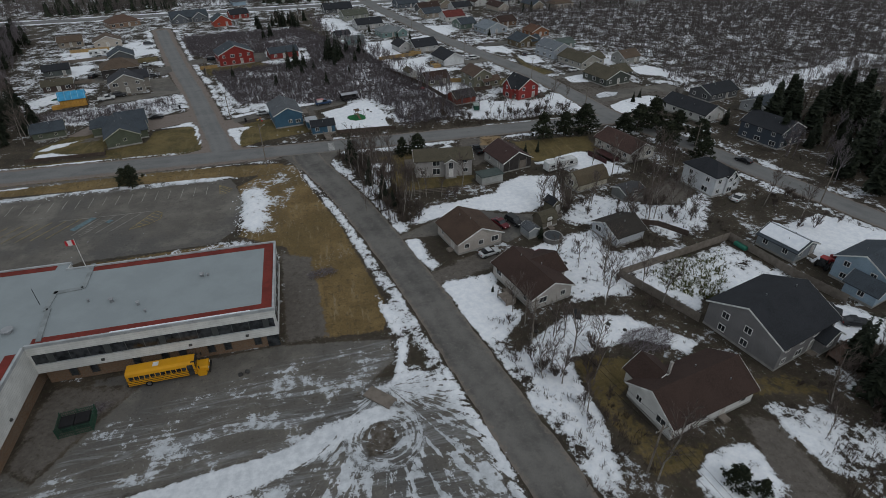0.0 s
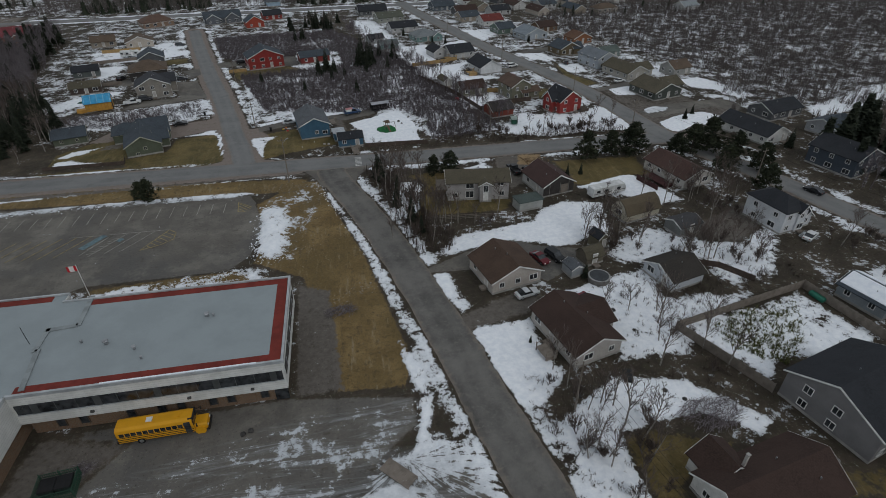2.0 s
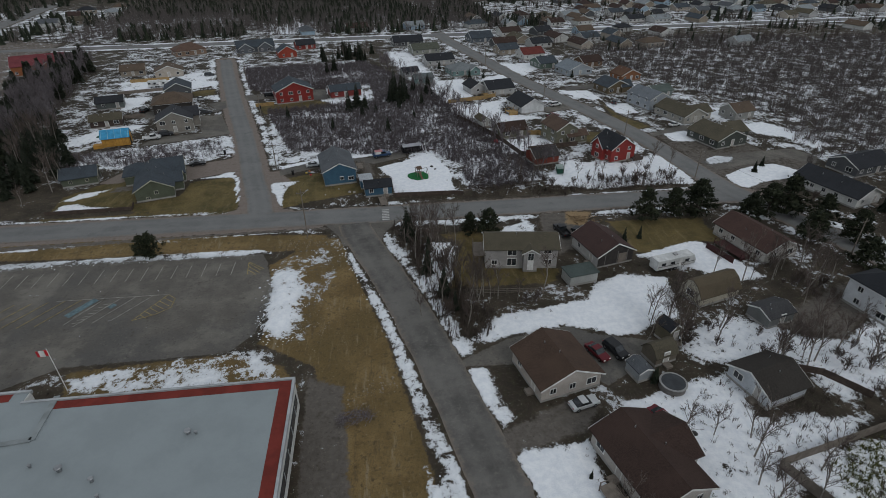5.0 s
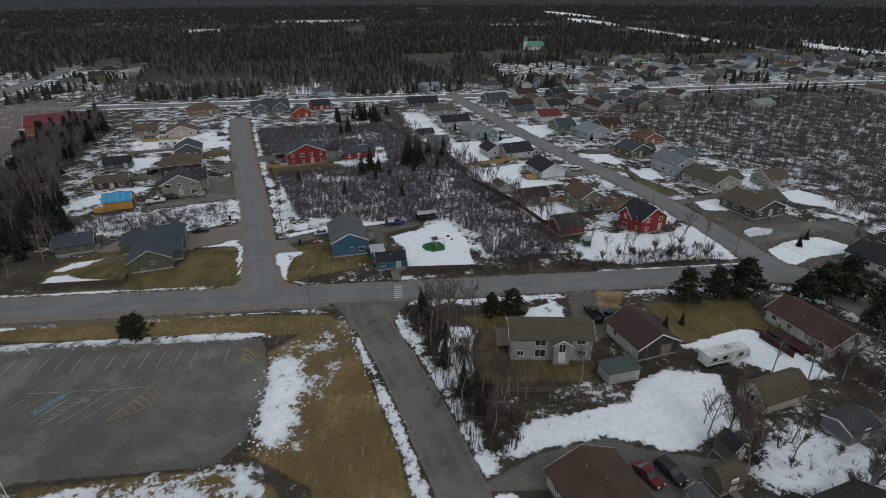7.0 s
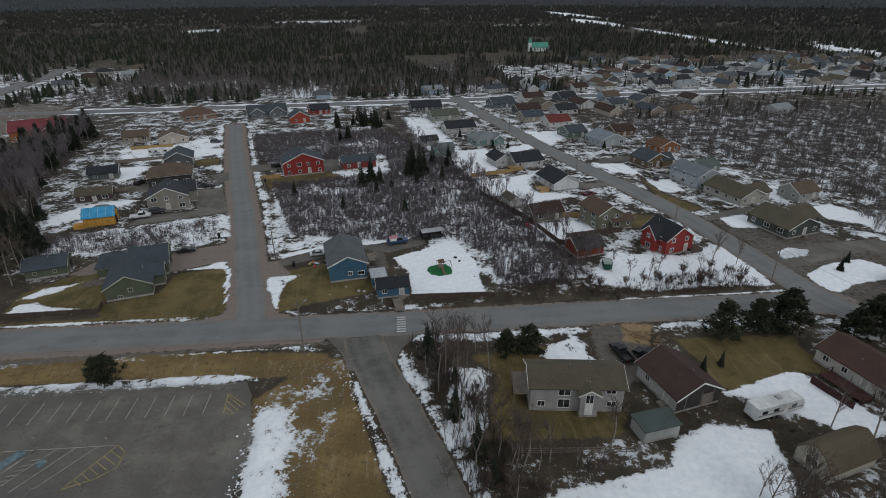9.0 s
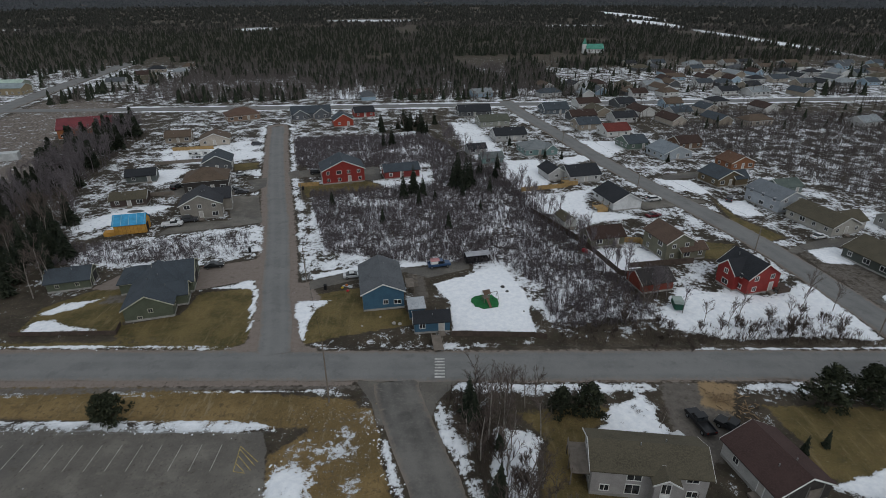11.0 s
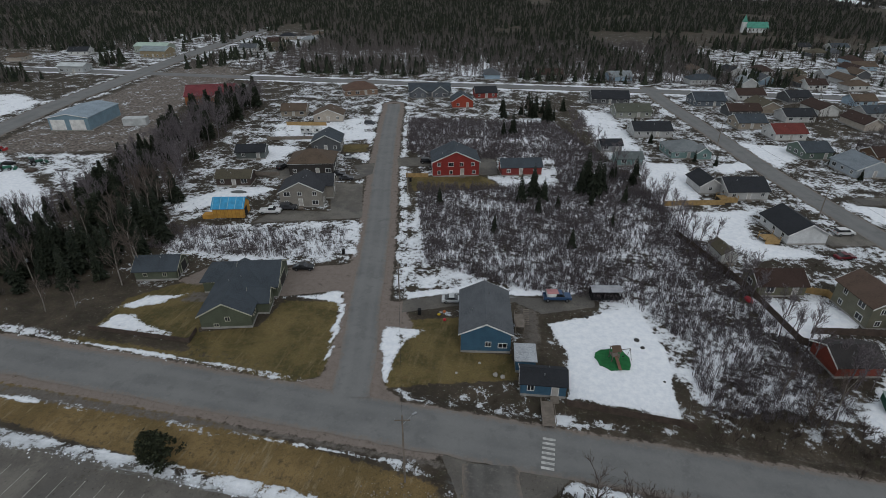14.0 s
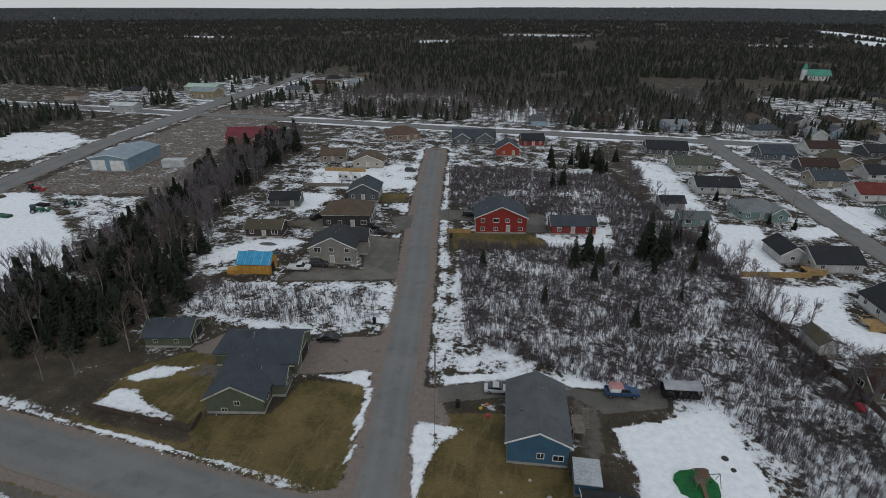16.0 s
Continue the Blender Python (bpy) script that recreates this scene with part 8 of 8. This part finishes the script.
footbridge(3.4, 54.6, -46, 4.8, 2.1, "grey plank footbridge over the snowy ditch")
footbridge(2.8, 159.2, 97, 5.0, 1.9, "wooden footbridge with rails at the cottage", True)


def hot_tub(x, y):
    top = thing("swimming_pool", "round above-ground pool with a grey rim", "pool", x, y)
    part("tub", Mesh().tube((0, 0, 0), (0, 0, 1.2), 2.0, 2.0, 20), plain("grey wall", (0.16, 0.15, 0.14)), top)
    part("rim", Mesh().tube((0, 0, 1.2), (0, 0, 1.28), 2.12, 2.12, 20), plain("pale rim", (0.28, 0.28, 0.27)), top)
    part("cover", Mesh().tube((0, 0, 1.28), (0, 0, 1.32), 1.8, 1.8, 20), plain("dark cover", (0.05, 0.055, 0.06)), top)


hot_tub(45.6, 88.4)


def log_pile(x, y, yaw, n, label):
    top = thing("log_pile", label, "logs", x, y, 0, yaw)
    r = random.Random(n)
    m = plain("split logs", (0.23, 0.16, 0.095), 0.9, scale=4)
    for i in range(n):
        a, b, c = r.gauss(0, 1.4), r.gauss(0, 1.0), max(0.12, 0.9 - 0.4 * abs(r.gauss(0, 1)))
        t = r.uniform(0, 3.14)
        L = r.uniform(0.4, 1.1)
        part("log", Mesh().tube((a - L * math.cos(t) / 2, b - L * math.sin(t) / 2, c), (a + L * math.cos(t) / 2, b + L * math.sin(t) / 2, c * r.uniform(0.6, 1.2)), 0.09, 0.08, 6), m, top)


log_pile(49.5, 143.0, 10, 46, "heap of pale split firewood beside the drive")
log_pile(52.0, 140.6, 30, 30, "heap of grey firewood beside the drive")

# snow on the shed roof and stairs beside the blue house
for s in (-1, 1):
    z = 2.6 + 0.17
    part("snow_layer", Mesh().prism([(s * 0.25, z + 1.45), (s * 3.3, z + 0.12), (s * 3.3, z + 0.24), (s * 0.25, z + 1.6)], -4.2, 4.2, "y"), SNOW, ls, "snow lying on the roof")
st = thing("deck_stairs", "grey wooden deck and stairs beside a blue house", "stairs", -3.6, 180.6, 0, 10)
part("deck", Mesh().box(0, -1.0, 1.9, 1.8, 4.0, 0.14), WOOD, st)
for i in range(9):
    part("tread", Mesh().box(1.6, 1.4 - i * 0.3 + 1.2, 1.85 - i * 0.2, 1.0, 0.3, 0.06), WOOD, st)
for u, v in ((-0.8, -2.9), (0.8, -2.9), (-0.8, 0.9), (0.8, 0.9)):
    part("post", Mesh().box(u, v, 0, 0.12, 0.12, 2.9), WOOD, st)
part("rail", Mesh().box(0.85, -1.0, 2.8, 0.08, 4.0, 0.08).box(-0.85, -1.0, 2.8, 0.08, 4.0, 0.08), WOOD, st)
DARKG = plain("dark green plastic", (0.015, 0.07, 0.045), 0.5)
box_thing("green_wagon", "green covered wagon standing in the snow", "wagon", 53.7, 171.6, 0.4, 80, 3.4, 2.0, 1.5, DARKG, 0.3, plain("pale cover", (0.30, 0.36, 0.33)))
box_thing("green_tarp_heap", "green tarpaulin over a heap by the fence", "tarpaulin", 82.6, 76.0, 0.0, 100, 3.0, 1.6, 0.9, plain("sea green tarp", (0.03, 0.16, 0.11), 0.5), 0.3)
box_thing("brush_heap", "dark covered heap lying on the snow", "heap", 39.8, 64.6, 0.05, 70, 2.6, 1.5, 0.6, plain("black tarp", (0.02, 0.021, 0.022), 0.6), 0.25)
box_thing("truck_load", "white covered load on a pickup bed", "load", 2.2, 190.7, 0.98, 12, 2.2, 1.7, 1.0, WHITE, 0.15, plain("pale red cover", (0.42, 0.2, 0.2)))
for x, y, c in ((-45.6, 199.6, BLACK), (-22.5, 180.2, BLACK), (41.8, 206.0, DARKG), (-42.5, 247.0, BLACK)):
    box_thing("wheelie_bin", "dark wheeled bin beside the street", "bin", x, y, 0.05, 10, 0.6, 0.7, 1.1, c, 0.06, BLACK)
box_thing("oil_tank", "rusty oil tank against a wall", "tank", 94.5, 64.8, 0.3, 15, 1.6, 0.8, 1.1, plain("tank paint", (0.16, 0.16, 0.16)), 0.3)


def tractor(x, y, yaw, colour, label):
    top = thing("tractor", label, "tractor", x, y, 0, yaw)
    p = plain("machine paint", colour, 0.5)
    part("body", Mesh().box(0.8, 0, 0.7, 2.4, 0.9, 0.8), p, top, bevel=0.1)
    part("cab", Mesh().box(-0.9, 0, 0.8, 1.3, 1.3, 1.7, 0, 0.9), GLASS, top, "dark glazed cab")
    part("cab_roof", Mesh().box(-0.9, 0, 2.5, 1.4, 1.4, 0.12), p, top)
    part("bucket", Mesh().prism([(2.5, 0.2), (3.3, 0.2), (3.1, 0.9), (2.6, 0.9)], -1.1, 1.1, "y"), p, top)
    for s in (-1, 1):
        wheel(top, -0.9, s * 0.95, 0.75, 0.4)
        wheel(top, 1.5, s * 0.8, 0.5, 0.3)


tractor(93.4, 66.0, 20, (0.30, 0.03, 0.03), "red garden tractor beside a fence")
tractor(96.6, 65.0, 60, (0.28, 0.03, 0.03), "small red machine on the gravel")
tractor(-193.0, 244.0, 15, (0.30, 0.03, 0.03), "red loader on the snowy plot")
tractor(-172.0, 228.0, 35, (0.03, 0.14, 0.09), "green loader among scrap")
tractor(-167.0, 235.0, 60, (0.03, 0.10, 0.07), "dark green machine among scrap")
for x, y, w, c in ((-178, 222, 5, DARKG), (-176, 233, 4, BLACK), (-196.5, 235, 2.5, DARKWOOD), (-163, 229, 3, DARKWOOD)):
    box_thing("scrap_heap", "dark heap of machinery parts on snowy ground", "scrap", x, y, 0, x, w, 2.0, 0.9, c, 0.3)
box_thing("white_container", "white storage container beside the workshop", "container", -168.5, 284.0, 0, 20, 9, 4.0, 3.0, plain("container white", (0.5, 0.52, 0.52)), 0.05)


def deck(x, y, yaw, w, d, h, material, label):
    top = thing("deck", label, "deck", x, y, 0, yaw)
    n = int(w / 0.3)
    for i in range(n):
        part("board", Mesh().box(-w / 2 + (i + 0.5) * w / n, 0, h, w / n - 0.02, d, 0.06), material, top)
    for u in (-w / 2 + 0.1, w / 2 - 0.1):
        for v in (-d / 2 + 0.1, d / 2 - 0.1):
            part("post", Mesh().box(u, v, 0, 0.14, 0.14, h + 1.0), material, top)
    part("skirt", Mesh().box(0, -d / 2 + 0.03, 0, w - 0.3, 0.04, h - 0.02), material, top)
    for s in (-1, 1):
        part("rail", Mesh().box(0, s * (d / 2 - 0.1), h + 0.9, w, 0.08, 0.08), material, top)


deck(52.6, 227.6, 14, 3.6, 3.4, 1.1, NEWWOOD, "new timber deck beside a white bungalow")
deck(48.6, 252.0, 14, 5.0, 3.0, 1.1, NEWWOOD, "timber deck behind a white bungalow")
deck(79.6, 178.8, 16, 3.6, 3.0, 0.9, DARKWOOD, "dark timber deck beside a red house")
deck(76.4, 45.0, 15, 5.0, 2.2, 0.7, plain("brown deck boards", (0.13, 0.085, 0.065), 0.9), "brown timber deck beside a grey house")
deck(77.9, 125.0, 14, 3.0, 7.5, 0.6, plain("red stained boards", (0.055, 0.024, 0.023), 0.9), "dark red timber deck beside a bungalow")
deck(29.2, 71.6, 14, 2.2, 3.0, 0.8, WOOD, "grey wooden landing at a bungalow door")
for x, y, yaw, L, c, label in ((-90.4, 221.6, 20, 4.6, DARKG, "green overturned boat on snow"), (-89.0, 227.6, 10, 5.0, plain("grey boat cover", (0.12, 0.13, 0.13)), "grey covered boat beside a garage"), (40.9, 199.0, 100, 2.6, plain("red plastic", (0.3, 0.03, 0.04), 0.4), "red kayak leaning on a fence")):
    top = thing("boat", label, "boat", x, y, 0.05, yaw)
    n = 7
    m = Mesh()
    for i in range(n):
        t = i / (n - 1) * 2 - 1
        r = 0.75 * math.sqrt(max(0.02, 1 - t * t))
        m.v += [(t * L / 2, -r, 0.1), (t * L / 2, -r * 0.7, 0.5 * r + 0.15), (t * L / 2, 0, 0.75 * r + 0.15), (t * L / 2, r * 0.7, 0.5 * r + 0.15), (t * L / 2, r, 0.1)]
    m.f = [(5 * i + j, 5 * i + j + 1, 5 * i + 6 + j, 5 * i + 5 + j) for i in range(n - 1) for j in range(4)] + [(0, 1, 2, 3, 4), tuple(5 * n - 1 - k for k in range(5))]
    part("hull", m, c, top)


def boulder(x, y, r, seed, material, name="boulder", label="pale boulder on a lawn", category="stone"):
    bm = bmesh.new()
    bmesh.ops.create_icosphere(bm, subdivisions=2, radius=r)
    for v in bm.verts:
        v.co *= 1 + 0.25 * noise.noise(v.co * 1.6 / r + Vector((seed, 0, 0)))
        v.co.z *= 0.7
    me = bpy.data.meshes.new(name)
    bm.to_mesh(me)
    bm.free()
    me.materials.append(material)
    ob = new(name, me)
    ob.location = (x, y, r * 0.4)
    return tagged(ob, label, category)


STONE = plain("pale stone", (0.38, 0.36, 0.33), 0.95, scale=3, relief=0.05)
DARKSTONE = plain("dark stone", (0.06, 0.058, 0.055), 0.95, scale=3, relief=0.05)
for i, (x, y, r) in enumerate(((-6.0, 166.2, 0.45), (-4.8, 166.0, 0.4), (-9.0, 168.6, 0.25), (-12.4, 165.4, 0.22))):
    boulder(x, y, r, i, STONE)
for i, (x, y, r) in enumerate(((31.2, 62.4, 0.35), (44.0, 61.0, 0.4), (42.6, 80.4, 0.6), (44.4, 79.6, 0.5), (17.6, 180.6, 0.5), (18.4, 178.6, 0.4), (21.0, 170.4, 0.25), (9.0, 186.0, 0.4), (33.0, 68.8, 0.3), (46.0, 59.0, 0.35), (-17.0, 64.6, 0.4), (-16.0, 65.0, 0.4))):
    boulder(x, y, r, 10 + i, DARKSTONE, "snow_lump", "dark stone poking out of the snow")
for x, y, c, label in ((-18.8, 180.8, (0.5, 0.35, 0.02), "yellow plastic toy on a lawn"), (-17.4, 179.4, (0.45, 0.03, 0.04), "red plastic toy on a lawn"), (-18.0, 182.0, (0.4, 0.12, 0.03), "orange plastic toy on a lawn")):
    boulder(x, y, 0.35, x, plain("toy plastic", c, 0.4), "garden_toy", label, "toy")
